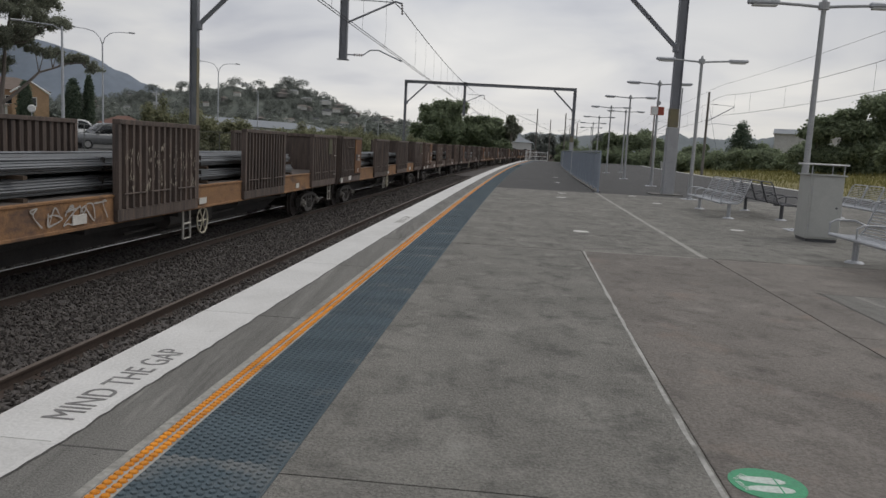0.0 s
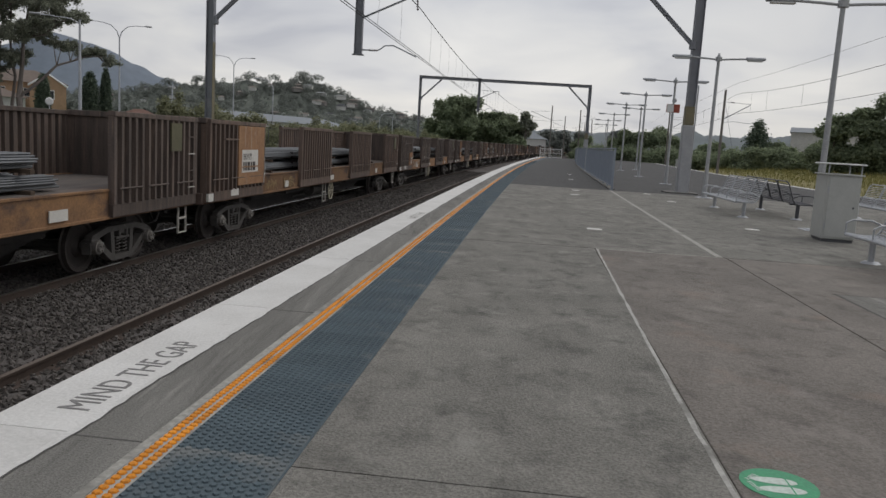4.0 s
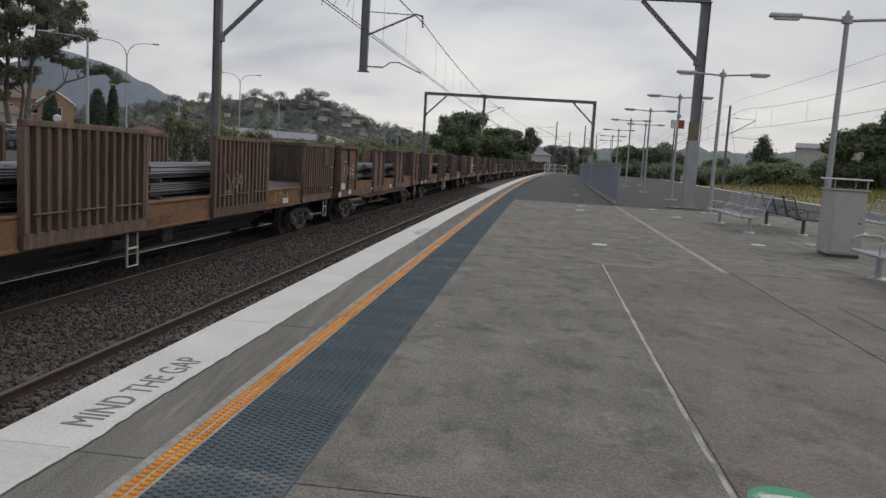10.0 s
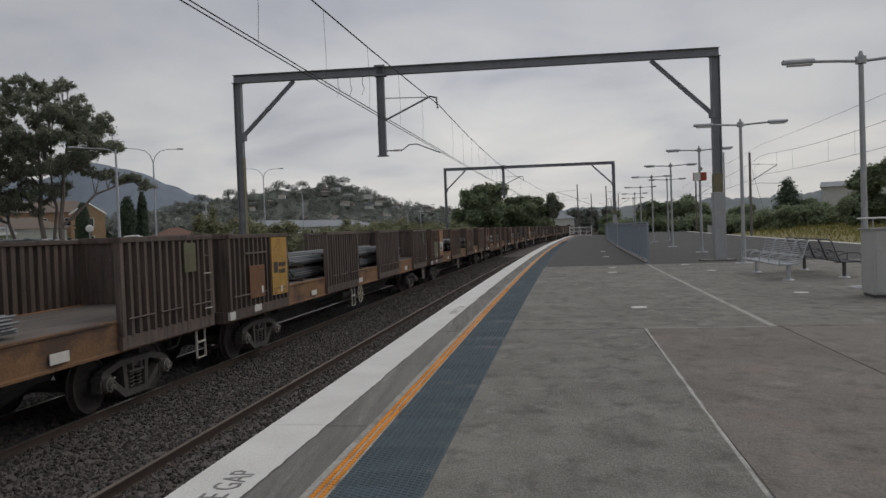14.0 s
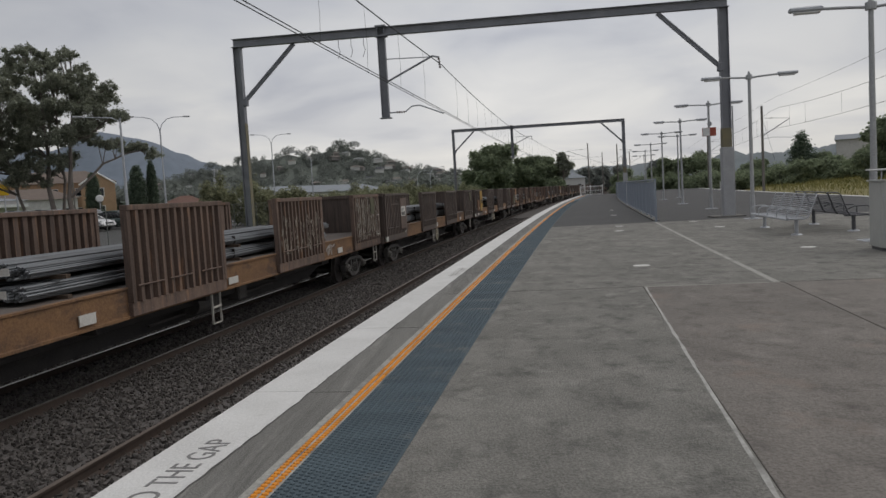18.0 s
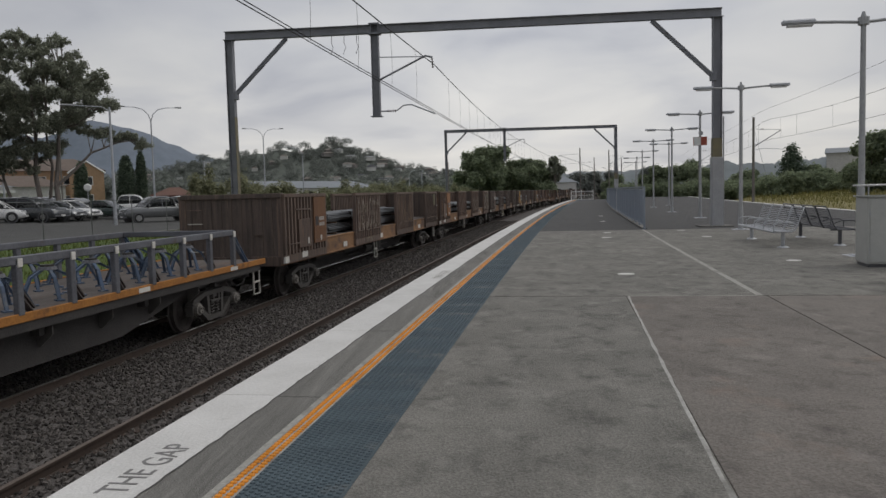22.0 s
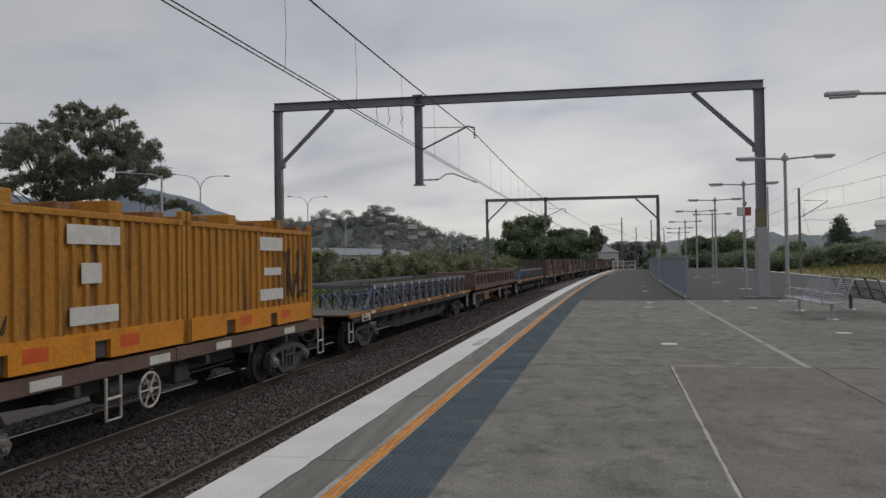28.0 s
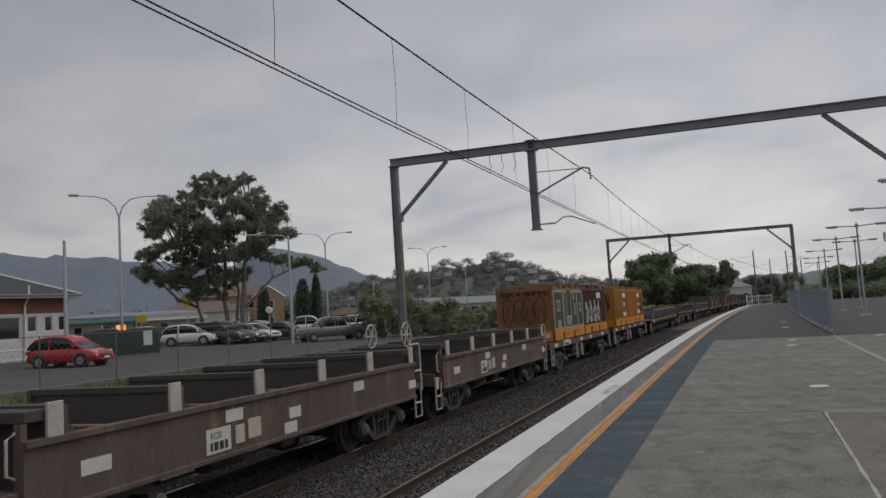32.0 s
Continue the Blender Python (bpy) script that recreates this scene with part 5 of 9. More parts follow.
for x, y, h in ((-29.6, 34.1, 6.6), (-32.6, 88.0, 6.0), (-9.5, 188.0, 9.0), (-52.0, 92.0, 7.5), (-49.0, 76.0, 6.2)):
    pl = empty("utility_pole", pose(x, y, 0.1), "plain grey utility pole", "pole", "utility poles")
    part("pole", T([(0, 0, 0), (0, 0, h)], r=0.11, seg=9, r_end=0.08), M["wood_pole"] if h > 7 else M["galv"], pl)


# painted station building
def local_building(name, origin, face, label):
    return empty(name, pose(origin[0], origin[1], origin[2], 0, 0, face), label, "building", "buildings")


mb = local_building("painted_building", (-33.9, 39.8, 0.1), 79.2, "low rendered building with a colourful sprayed mural")
LB, DB, HB = 26.0, 11.0, 4.05    # local -x runs along the wall, +y goes away from the railway
XB, XE = -5.43, -0.55   # where the brick part begins and ends
part("wall", B((-LB, XB, 0.0, 0.25, 0.0, HB)), M["render_wall"], mb)
part("wall", B((-LB, XE, DB - 0.25, DB, 0.0, HB)), M["render_wall"], mb)
part("wall", B((-LB, -LB + 0.25, 0.25, DB - 0.25, 0.0, HB)), M["render_wall"], mb)
part("plinth", B((-LB, XB - 0.01, -0.02, 0.0, 0.0, 0.75)), M["pink_wall"], mb)
WIN = ((-4.95, -3.62, 1.55, 2.85), (-3.2, -2.6, 1.95, 2.85), (-2.12, -1.58, 1.95, 2.85), (-1.22, -0.74, 1.95, 2.85))
xs = [XB] + [v for w_ in WIN for v in w_[:2]] + [XE]
for i in range(0, len(xs), 2):
    part("wall", B((xs[i], xs[i + 1], -0.03, 0.25, 0.0, 3.0)), M["white_wall"], mb, "white painted lower brick wall")
for xa, xb, za, zb in WIN:
    part("wall", B((xa, xb, -0.03, 0.25, 0.0, za)), M["white_wall"], mb)
    part("lintel", B((xa, xb, -0.03, 0.25, zb, 3.0)), M["white_wall"], mb)
part("wall", B((XB, XE, -0.03, 0.25, 3.0, HB)), M["brick_red"], mb, "red brick upper wall")
part("wall", B((XE - 0.25, XE, 0.25, DB - 0.25, 0.0, HB)), M["brick_red"], mb, "red brick end wall")
for xa, xb, za, zb in WIN:
    wf = part("window", B((xa, xa + 0.06, 0.02, 0.1, za, zb), (xb - 0.06, xb, 0.02, 0.1, za, zb), (xa, xb, 0.02, 0.1, za, za + 0.06), (xa, xb, 0.02, 0.1, zb - 0.06, zb)), M["white_metal"], mb, "white window frame")
    part("pane", B((xa + 0.06, xb - 0.06, 0.05, 0.07, za + 0.06, zb - 0.06)), M["window"], wf)
rf = bmesh.new()
ov = 0.55
eav = [rf.verts.new(p) for p in ((-LB - ov, -ov, HB), (XE + ov, -ov, HB), (XE + ov, DB + ov, HB), (-LB - ov, DB + ov, HB))]
rdg = [rf.verts.new(p) for p in ((-LB + 5.0, DB / 2, HB + 2.55), (XE - 5.0, DB / 2, HB + 2.55))]
rf.faces.new((eav[0], eav[1], rdg[1], rdg[0]))
rf.faces.new((eav[1], eav[2], rdg[1]))
rf.faces.new((eav[2], eav[3], rdg[0], rdg[1]))
rf.faces.new((eav[3], eav[0], rdg[0]))
rf.faces.new(eav[::-1])
part("roof", rf, M["roof_dark"], mb, "dark hipped tile roof")
part("fascia", B((-LB - ov, XE + ov, -ov - 0.03, -ov, HB - 0.18, HB + 0.02)), M["white_metal"], mb)
part("fascia", B((XE + ov, XE + ov + 0.03, -ov, DB + ov, HB - 0.18, HB + 0.02)), M["white_metal"], mb)
part("gutter", T([(-LB - ov, -ov - 0.08, HB - 0.03), (XE + ov, -ov - 0.08, HB - 0.03)], r=0.07, seg=7), M["render_wall"], mb)
part("hip_cap", T([(XE + ov, -ov, HB + 0.03), (XE - 5.0, DB / 2, HB + 2.58)], r=0.09, seg=6), M["white_wall"], mb, "pale hip capping")
part("ridge_cap", T([(XE - 5.0, DB / 2, HB + 2.58), (-LB + 5, DB / 2, HB + 2.58)], r=0.08, seg=6), M["render_wall"], mb)
part("downpipe", T([(-3.42, -0.5, HB - 0.1), (-3.42, -0.12, HB - 0.6), (-3.42, -0.12, 0.0)], [(-3.42, -0.5, HB - 0.1), (-3.42, -0.5, HB + 0.55)], r=0.06, seg=8), M["white_metal"], mb, "white downpipe")
mrng = random.Random(17)
part("mural_ground", B((-LB + 0.3, XB - 0.25, -0.010, -0.002, 0.76, 3.72)), MUR[4], mb, "dark teal painted ground of the mural")
for k in range(175):
    cx, cz = mrng.uniform(-LB + 0.6, XB - 0.6), mrng.uniform(0.85, 3.6)
    rr = mrng.uniform(0.35, 0.75) if k < 80 else mrng.uniform(0.10, 0.36)
    n = 18
    a0, sq = mrng.uniform(0, 6.283), mrng.uniform(0.5, 1.7)
    b2, b3, p2, p3 = mrng.uniform(0, 0.35), mrng.uniform(0, 0.30), mrng.uniform(0, 6), mrng.uniform(0, 6)
    tone = MUR[mrng.choice((0, 0, 1, 1, 2, 2, 2, 2, 3, 3, 3, 5, 4))]
    for grow, dy, paint in ((0.05 if k < 80 else 0.03, 0.0, MUR[7] if k % 3 else MUR[5]), (0.0, -0.0003, tone)):
        sh = bmesh.new()
        ring = []
        for i in range(n):
            a = 6.283 * i / n
            q = rr * (1 + b2 * math.cos(2 * a + p2) + b3 * math.cos(3 * a + p3)) + grow
            ring.append((cx + q * sq * math.cos(a + a0), max(0.78, min(3.7, cz + q * math.sin(a + a0)))))
        sh.faces.new([sh.verts.new((max(-LB + 0.3, min(XB - 0.3, a)), -0.0125 - 0.0006 * k + dy, b)) for a, b in ring])
        part("mural_patch", sh, paint, mb)
hr = empty("handrail", pose(-33.0, 39.6, 0.1, 0, 0, 79.2), "white pipe handrail before the painted building", "handrail")
part("rail", T([(-20, -1.3, 1.0), (-4.5, -1.3, 1.0)], [(-20, -1.3, 0.5), (-4.5, -1.3, 0.5)], r=0.04), M["white_metal"], hr)
for k in range(9):
    part("post", T([(-20 + k * 1.94, -1.3, 0.0), (-20 + k * 1.94, -1.3, 1.0)], r=0.035), M["white_metal"], hr)


sf = empty("screened_fence", pose(-32.6, 38.9, 0.3, 0, 0, 40), "dark green screened fence beside the car park", "fence")
part("screen", B((0.0, 4.2, -0.02, 0.02, 0.05, 1.55), bevel=0.006), M["car_green"], sf)
for x in (0.0, 1.4, 2.8, 4.2):
    part("post", T([(x, 0.04, 0.0), (x, 0.04, 1.65)], r=0.03, seg=7), M["net"], sf)
part("notice", B((3.3, 3.8, -0.04, -0.022, 0.55, 1.45), bevel=0.005), M["white_metal"], sf, "white notice board")


def house(x, y, z, w, d, h, rise, face, wall, roof, label, win=3, storeys=1, name="house", gable=False, group="houses"):
    """A house with walls, roof and windows; the front looks along local -y."""
    g = empty(name, pose(x, y, z, 0, 0, face), label, "house", group)
    part("wall", B((-w / 2, w / 2, -d / 2, d / 2, -0.5, h)), wall, g)
    bm = bmesh.new()
    o = 0.4
    e = [bm.verts.new(p) for p in ((-w / 2 - o, -d / 2 - o, h), (w / 2 + o, -d / 2 - o, h), (w / 2 + o, d / 2 + o, h), (-w / 2 - o, d / 2 + o, h))]
    ins = 0.0 if gable else min(w, d) * 0.42
    r = [bm.verts.new(p) for p in ((-w / 2 - (o if gable else -ins), 0, h + rise), (w / 2 + (o if gable else -ins), 0, h + rise))]
    bm.faces.new((e[0], e[1], r[1], r[0]))
    bm.faces.new((e[1], e[2], r[1]))
    bm.faces.new((e[2], e[3], r[0], r[1]))
    bm.faces.new((e[3], e[0], r[0]))
    bm.faces.new(e[::-1])
    part("roof", bm, roof, g)
    for st in range(storeys):
        for k in range(win):
            xc = -w / 2 + w * (k + 0.5) / win
            z0 = 0.9 + st * 2.8
            if z0 + 1.1 < h:
                wd = part("window", B((xc - 0.5, xc + 0.5, -d / 2 - 0.04, -d / 2, z0, z0 + 1.2)), M["white_metal"], g)
                part("pane", B((xc - 0.42, xc + 0.42, -d / 2 - 0.05, -d / 2 - 0.041, z0 + 0.08, z0 + 1.12)), M["window"], wd)
    return g


oh = house(-65.7, 111.4, 0.6, 16.0, 9.0, 5.7, 1.9, 28, M["brick"], M["roof_brown"], "two-storey tan brick house with tiled roof", 5, 2)
gab = bmesh.new()
prism(gab, [(-2.3, 0.0), (2.3, 0.0), (2.3, 5.5), (0.0, 6.9), (-2.3, 5.5)], -5.3, -4.4, "y")
part("gable_bay", gab, M["brick"], oh, m=pose(5.8, 0, 0))
part("barge_board", T([(3.3, -5.4, 5.3), (5.8, -5.4, 7.0), (8.3, -5.4, 5.3)], r=0.14, seg=5), M["white_metal"], oh)
for z0 in (0.9, 3.5):
    bw = part("bay_window", B((5.0, 6.6, -5.36, -5.3, z0, z0 + 1.3)), M["white_metal"], oh)
    part("pane", B((5.1, 6.5, -5.37, -5.361, z0 + 0.1, z0 + 1.2)), M["window"], bw)
house(-42.9, 104, 0.6, 5.5, 5, 1.7, 1.1, 20, M["brick_red"], M["roof_red"], "small house with terracotta roof", 3)
house(-64.5, 101, 0.6, 13, 8, 3.3, 1.6, 35, M["white_wall"], M["roof_brown"], "low shop with brown tiled roof", 4)
sheds = house(-66.5, 88.5, 0.6, 17, 7, 3.2, 0.5, 38, M["white_wall"], M["roof_grey"], "row of low shops with awnings", 5, name="shop_row", group="shops")
part("awning", B((-8.6, 0.0, -5.6, -3.5, 2.5, 2.9)), M["shed_teal"], sheds, "teal awning")
part("awning", B((0.1, 8.6, -5.6, -3.5, 2.4, 2.75)), M["white_metal"], sheds, "white awning")
for x in (-8, -4, 0, 4, 8):
    part("awning_post", T([(x, -5.4, 0), (x, -5.4, 2.5)], r=0.05), M["white_metal"], sheds)
lw = empty("long_shed", pose(-37.4, 139.6, 0.5, 0, 0, 63.5), "long grey metal-roofed shed behind the bushes", "shed")
part("wall", B((-9, 21, -6, 6, -0.5, 2.7)), M["white_wall"], lw)
part("roof", prism(bmesh.new(), [(-6.6, 2.7), (6.6, 2.7), (0, 4.1)], -9.5, 21.5, "x"), M["roof_grey"], lw)
for k in range(5):
    part("window", B((-6.5 + k * 5.5, -4.2 + k * 5.5, -6.05, -6.0, 1.0, 2.1)), M["window"], lw)
for x, y, z, mat, w_, h_ in ((-49.8, 75.2, 4.6, "sign_yellow", 0.8, 1.15), (-52.5, 71.0, 3.0, "sign_yellow", 1.0, 0.8), (-51.6, 66.5, 2.2, "led_orange", 0.9, 0.5)):
    sg = empty("roadside_sign", pose(x, y, 0.5, 0, 0, 35), "amber lit roadside sign" if mat == "led_orange" else "yellow roadside sign on a post", "sign", "roadside signs")
    part("board", B((-w_ / 2, w_ / 2, -0.06, 0.06, z - 0.5 - h_ / 2, z - 0.5 + h_ / 2), bevel=0.02), M[mat], sg)
    part("post", T([(0, 0.08, 0), (0, 0.08, z - 0.3)], r=0.06), M["galv"], sg)
dish = empty("satellite_dish", pose(-46.9, 88.5, 0.5, 0, 0, 30), "white satellite dish on a post", "satellite dish")
part("dish", disc(bmesh.new(), (0, -0.1, 2.9), "y", 0.44, 0.10, 24, 0.34), M["white_metal"], dish)
part("post", T([(0, 0, 0), (0, 0, 2.9)], r=0.05), M["galv"], dish)


# ---------------------------------------------------------------- trees
def tree(name, base, blobs, count, size, leaf, bark, trunk_r, label, seed, limbs=8, trunks=((0, 0),), face=0, shell=0.45, group="trees", cat="tree"):
    rng = np.random.default_rng(seed)
    g = empty(name, pose(*base, 0, 0, face), label, cat, group)
    v, f = leaves(rng, blobs, count, size, 0.7, shell)
    cr = new("crown", mesh_np("crown", v, f, leaf))
    cr.parent = g
    order = sorted(blobs, key=lambda b: -b[3] * b[5])[:limbs]
    for i, (tx, ty) in enumerate(trunks):
        mine = [b for j, b in enumerate(order) if j % len(trunks) == i] or order[:1]
        topz = max(b[2] for b in mine)
        cx = sum(b[0] for b in mine) / len(mine)
        cy = sum(b[1] for b in mine) / len(mine)
        fork = 0.42 * topz
        mid = (tx + (cx - tx) * 0.35, ty + (cy - ty) * 0.35, fork)
        part("trunk", T([(tx, ty, -0.3), (tx * 0.98 + 0.06, ty, fork * 0.5), mid], r=trunk_r, seg=9, r_end=trunk_r * 0.7), bark, g)
        for b in mine:
            q = Vector(mid).lerp(Vector(b[:3]), 0.5) + Vector((0, 0, 0.12 * abs(b[0] - mid[0])))
            part("limb", T([mid, q, (b[0], b[1], b[2] + 0.1 * b[5])], r=trunk_r * 0.55, seg=6, r_end=trunk_r * 0.14), bark, g)
    return g


rt = random.Random(11)


def gum_tree(base, face):
    """Spreading gum: leaning trunks, bare limbs, and tiers of flattened leaf clumps with sky between them."""
    g = empty("gum_tree", pose(*base, 0, 0, face), "tall spreading gum tree with open domed crown", "tree", "trees")
    rng = random.Random(5)
    heights = (3.8, 5.0, 6.3, 7.6, 9.0, 10.3, 11.4, 12.5, 13.5, 14.4, 15.0)
    west = (-0.9, -3.2, -5.9, -5.8, -4.6, -5.6, -4.9, -2.9, -1.4, -0.8, 0.2)
    east = (1.4, 2.9, 3.0, 3.3, 6.9, 7.0, 6.0, 4.9, 4.2, 3.3, 2.3)
    clumps, blobs = [], []
    while len(clumps) < 114:
        z = rng.uniform(3.9, 14.7)
        x0, x1 = float(np.interp(z, heights, west)), float(np.interp(z, heights, east))
        x = rng.uniform(x0, x1)
        y = rng.uniform(-1, 1) * 0.30 * (x1 - x0)
        r = rng.uniform(0.75, 1.30) * (0.8 if z > 12.5 or z < 5 else 1.0)
        if all((x - c[0]) ** 2 + 0.45 * (y - c[1]) ** 2 + (z - c[2]) ** 2 > (0.50 * (r + c[3])) ** 2 for c in clumps):
            clumps.append((x, y, z, r, r * rng.uniform(0.60, 0.85)))
    for i in range(9):   # the long low bough
        q = i / 8
        clumps.append((5.0 + 4.2 * q, rng.uniform(-0.8, 0.8), 6.9 - 0.9 * q * q + rng.uniform(-0.25, 0.35), rng.uniform(0.6, 0.95), rng.uniform(0.35, 0.5)))
    for x, y, z, w, h in clumps:
        for k in range(14):
            a, q = rng.uniform(0, 6.283), rng.random() ** 0.6
            dome = math.sqrt(max(0.0, 1 - q * q))
            r = w * rng.uniform(0.22, 0.42)
            blobs.append((x + w * 0.85 * q * math.cos(a), y + w * 0.85 * q * math.sin(a), z + h * (dome * rng.uniform(-0.5, 0.95) - 0.15), r, r, r * rng.uniform(0.80, 1.0)))
    v, f = leaves(np.random.default_rng(3), blobs, 205000, 0.066, 0.75, 0.0, 0.30, up=0.2)
    crown = new("crown", mesh_np("crown", v, f, M["gum_leaf"]))
    crown.parent = g
    forks = []
    for tx, ty, lean, fork, r in ((-0.7, 0.8, -0.5, 3.0, 0.16), (1.25, 0.0, -0.25, 3.6, 0.24), (2.55, -0.3, -0.1, 2.6, 0.26), (1.9, 0.7, 0.4, 4.2, 0.15)):
        mid = Vector((tx + lean, ty, fork))
        part("trunk", T([(tx, ty, -0.3), (tx + 0.25 * lean + 0.05, ty, fork * 0.5), mid], r=r, seg=9, r_end=r * 0.72), M["bark"], g)
        forks.append((mid, r * 0.72))
    for k, (dx, topz) in enumerate(((-1.6, 9.8), (0.3, 13.0), (1.2, 11.8), (-0.4, 10.6))):
        mid, r = forks[k]
        end = Vector((mid.x + dx, mid.y, topz))
        pts = [mid + (end - mid) * q + Vector((0.18 * math.sin(5 * q + k), 0.15 * math.cos(4 * q), 0)) * (1 if 0 < q < 1 else 0) for q in (0, 0.25, 0.5, 0.75, 1)]
        part("leader", T(pts, r=r, seg=7, r_end=r * 0.3), M["bark"], g)
        forks[k] = (pts, r)
    bough = [Vector((2.45, -0.3, 2.6)), Vector((3.3, -0.3, 3.3)), Vector((4.3, -0.2, 4.3)), Vector((5.2, 0.0, 5.3)), Vector((6.2, 0.1, 5.7)), Vector((7.3, 0.1, 6.2)), Vector((8.3, 0.0, 6.3))]
    part("limb", T(bough, r=0.15, seg=7, r_end=0.04), M["bark"], g)
    for i, (x, y, z, w, h) in enumerate(clumps):
        pts, r = min(forks, key=lambda fk: abs(fk[0][2].x - x) + 0.3 * abs(fk[0][2].y - y))
        start = min(pts[:-1], key=lambda p: abs(p.z - (z - 0.75 - 0.42 * abs(x - p.x))))
        if x > 4.9 and z < 8.0:
            start = min(bough, key=lambda p: (p - Vector((x - 0.5, y, z - 0.5))).length)
        c = Vector((x, y, z - 0.2 * h))
        q1 = start.lerp(c, 0.40) + Vector((0, 0, -0.10 * abs(x - start.x)))
        q2 = start.lerp(c, 0.75) + Vector((0, 0, 0.02 * abs(x - start.x)))
        part("limb", T([start, q1, q2, c], r=0.085 if abs(x - start.x) > 3 else 0.05, seg=6, r_end=0.018), M["bark"], g)
        for t in range(2):
            e = c + Vector((rng.uniform(-0.8, 0.8) * w, rng.uniform(-0.6, 0.6) * w, rng.uniform(0, 0.6) * h))
            part("twig", T([q2, q2.lerp(e, 0.5) + Vector((0, 0, 0.1)), e], r=0.028, seg=4, r_end=0.01), M["bark"], g)
    return g


gum_tree((-37.0, 59.8, 0.45), 31.7)


def crown_blobs(rng, n, w, d, z0, z1, r):
    out = []
    for k in range(n):
        z = z0 + (z1 - z0) * rng.random()
        nar = math.sqrt(max(0.05, 1 - ((z - z0) / (z1 - z0) * 1.0 - 0.25) ** 2 * 1.3))
        a = rng.uniform(0, 6.283)
        q = rng.random() ** 0.8
        rr = r * rng.uniform(0.6, 1.2)
        out.append((w / 2 * nar * q * math.cos(a), d / 2 * nar * q * math.sin(a), z, rr, rr, rr * 0.8))
    return out


tree("broad_tree", (0.2, 150.5, -0.3), crown_blobs(rt, 60, 12.6, 9, 1.6, 9.6, 1.45) + [(-2.2, 0, 4.6, 2.4, 2.2, 2.0), (2.4, 0, 4.4, 2.4, 2.2, 2.0), (0, 0, 6.8, 2.4, 2.0, 1.6)], 42000, 0.24, M["dark_leaf"], M["dark_bark"], 0.4, "broad dark-leaved tree beside the line", 21, 6, face=0)
tree("broad_tree", (7.4, 152.5, -0.3), crown_blobs(rt, 50, 10.4, 8, 1.2, 7.6, 1.25) + [(-2.0, 0, 3.4, 2.2, 2.0, 1.8), (2.0, 0, 3.4, 2.2, 2.0, 1.8)], 30000, 0.24, M["dark_leaf"], M["dark_bark"], 0.35, "broad dark-leaved tree beside the line", 22, 6)
tree("slender_tree", (12.8, 151.0, -0.3), crown_blobs(rt, 9, 3.4, 3, 3.6, 8.0, 0.8), 2600, 0.26, M["gum_leaf"], M["bark"], 0.2, "slender gum beside a broad tree", 23, 6)
for k, (x, y, h, w_) in enumerate(((-52.2, 97.0, 6.6, 1.7), (-47.4, 99.4, 7.3, 2.1), (-45.9, 100.6, 7.9, 1.3))):
    bl = []
    for i in range(16):
        q = i / 15
        rr = w_ * 0.54 * (1.0 - 0.55 * q ** 5)
        for a in range(4):
            bl.append((0.45 * rr * math.cos(a * 1.57 + i), 0.45 * rr * math.sin(a * 1.57 + i), 0.4 + (h - 1.0) * q, rr * 0.62, rr * 0.62, 0.45))
    tree("cypress", (x, y, 0.55), bl, 12000, 0.11, M["cypress_leaf"], M["dark_bark"], 0.15, "dark columnar cypress by the house", 30 + k, 1, shell=0.7, group="cypresses")
for k, (x, y, w_, h) in enumerate(((-20.4, 56.5, 3.8, 3.9), (-18.2, 57.5, 3.8, 4.1), (-15.6, 58.0, 3.8, 2.9), (-16.2, 63.5, 4.4, 3.0), (-13.4, 68.0, 4.2, 2.8), (-14.4, 75.5, 5.0, 3.4), (-11.2, 79.5, 4.8, 3.1), (-12.2, 86.0, 5.0, 3.3), (-9.2, 89.5, 5.0, 3.0), (-9.5, 97.0, 5.4, 3.4), (-7.4, 104.0, 5.4, 3.1), (-7.5, 112.0, 5.6, 3.4), (-6.2, 121.0, 5.6, 3.2), (-4.8, 131.0, 6.0, 3.4), (-12.5, 108.0, 5.0, 4.2), (-16.5, 94.0, 5.0, 3.4), (-20.5, 68.0, 4.0, 3.4), (-21.5, 77.0, 4.0, 3.0))):
    bl = []
    for i in range(34):
        a, q = rt.uniform(0, 6.283), rt.random() ** 0.6
        hz = h * rt.uniform(0.12, 0.95) * (1.05 - 0.45 * q)
        bl.append((0.5 * w_ * q * math.cos(a), 0.5 * w_ * q * math.sin(a), hz, w_ * rt.uniform(0.06, 0.15), w_ * rt.uniform(0.06, 0.15), h * rt.uniform(0.10, 0.24)))
    tree("shrub", (x, y, -0.1), bl, 5200, 0.10, M["shrub_leaf"], M["dark_bark"], 0.05, "feathery olive-green shrub on the bank", 50 + k, 6, shell=0.15, group="bank shrubs", cat="shrub")
# east side
def east_z(x, y):
    return float(np.interp(edge_x(y) - x, [-120, -60, -50, -40, -33, -28], [2.5, 1.5, 1.05, 0.45, 0.0, -0.35])) - 0.15


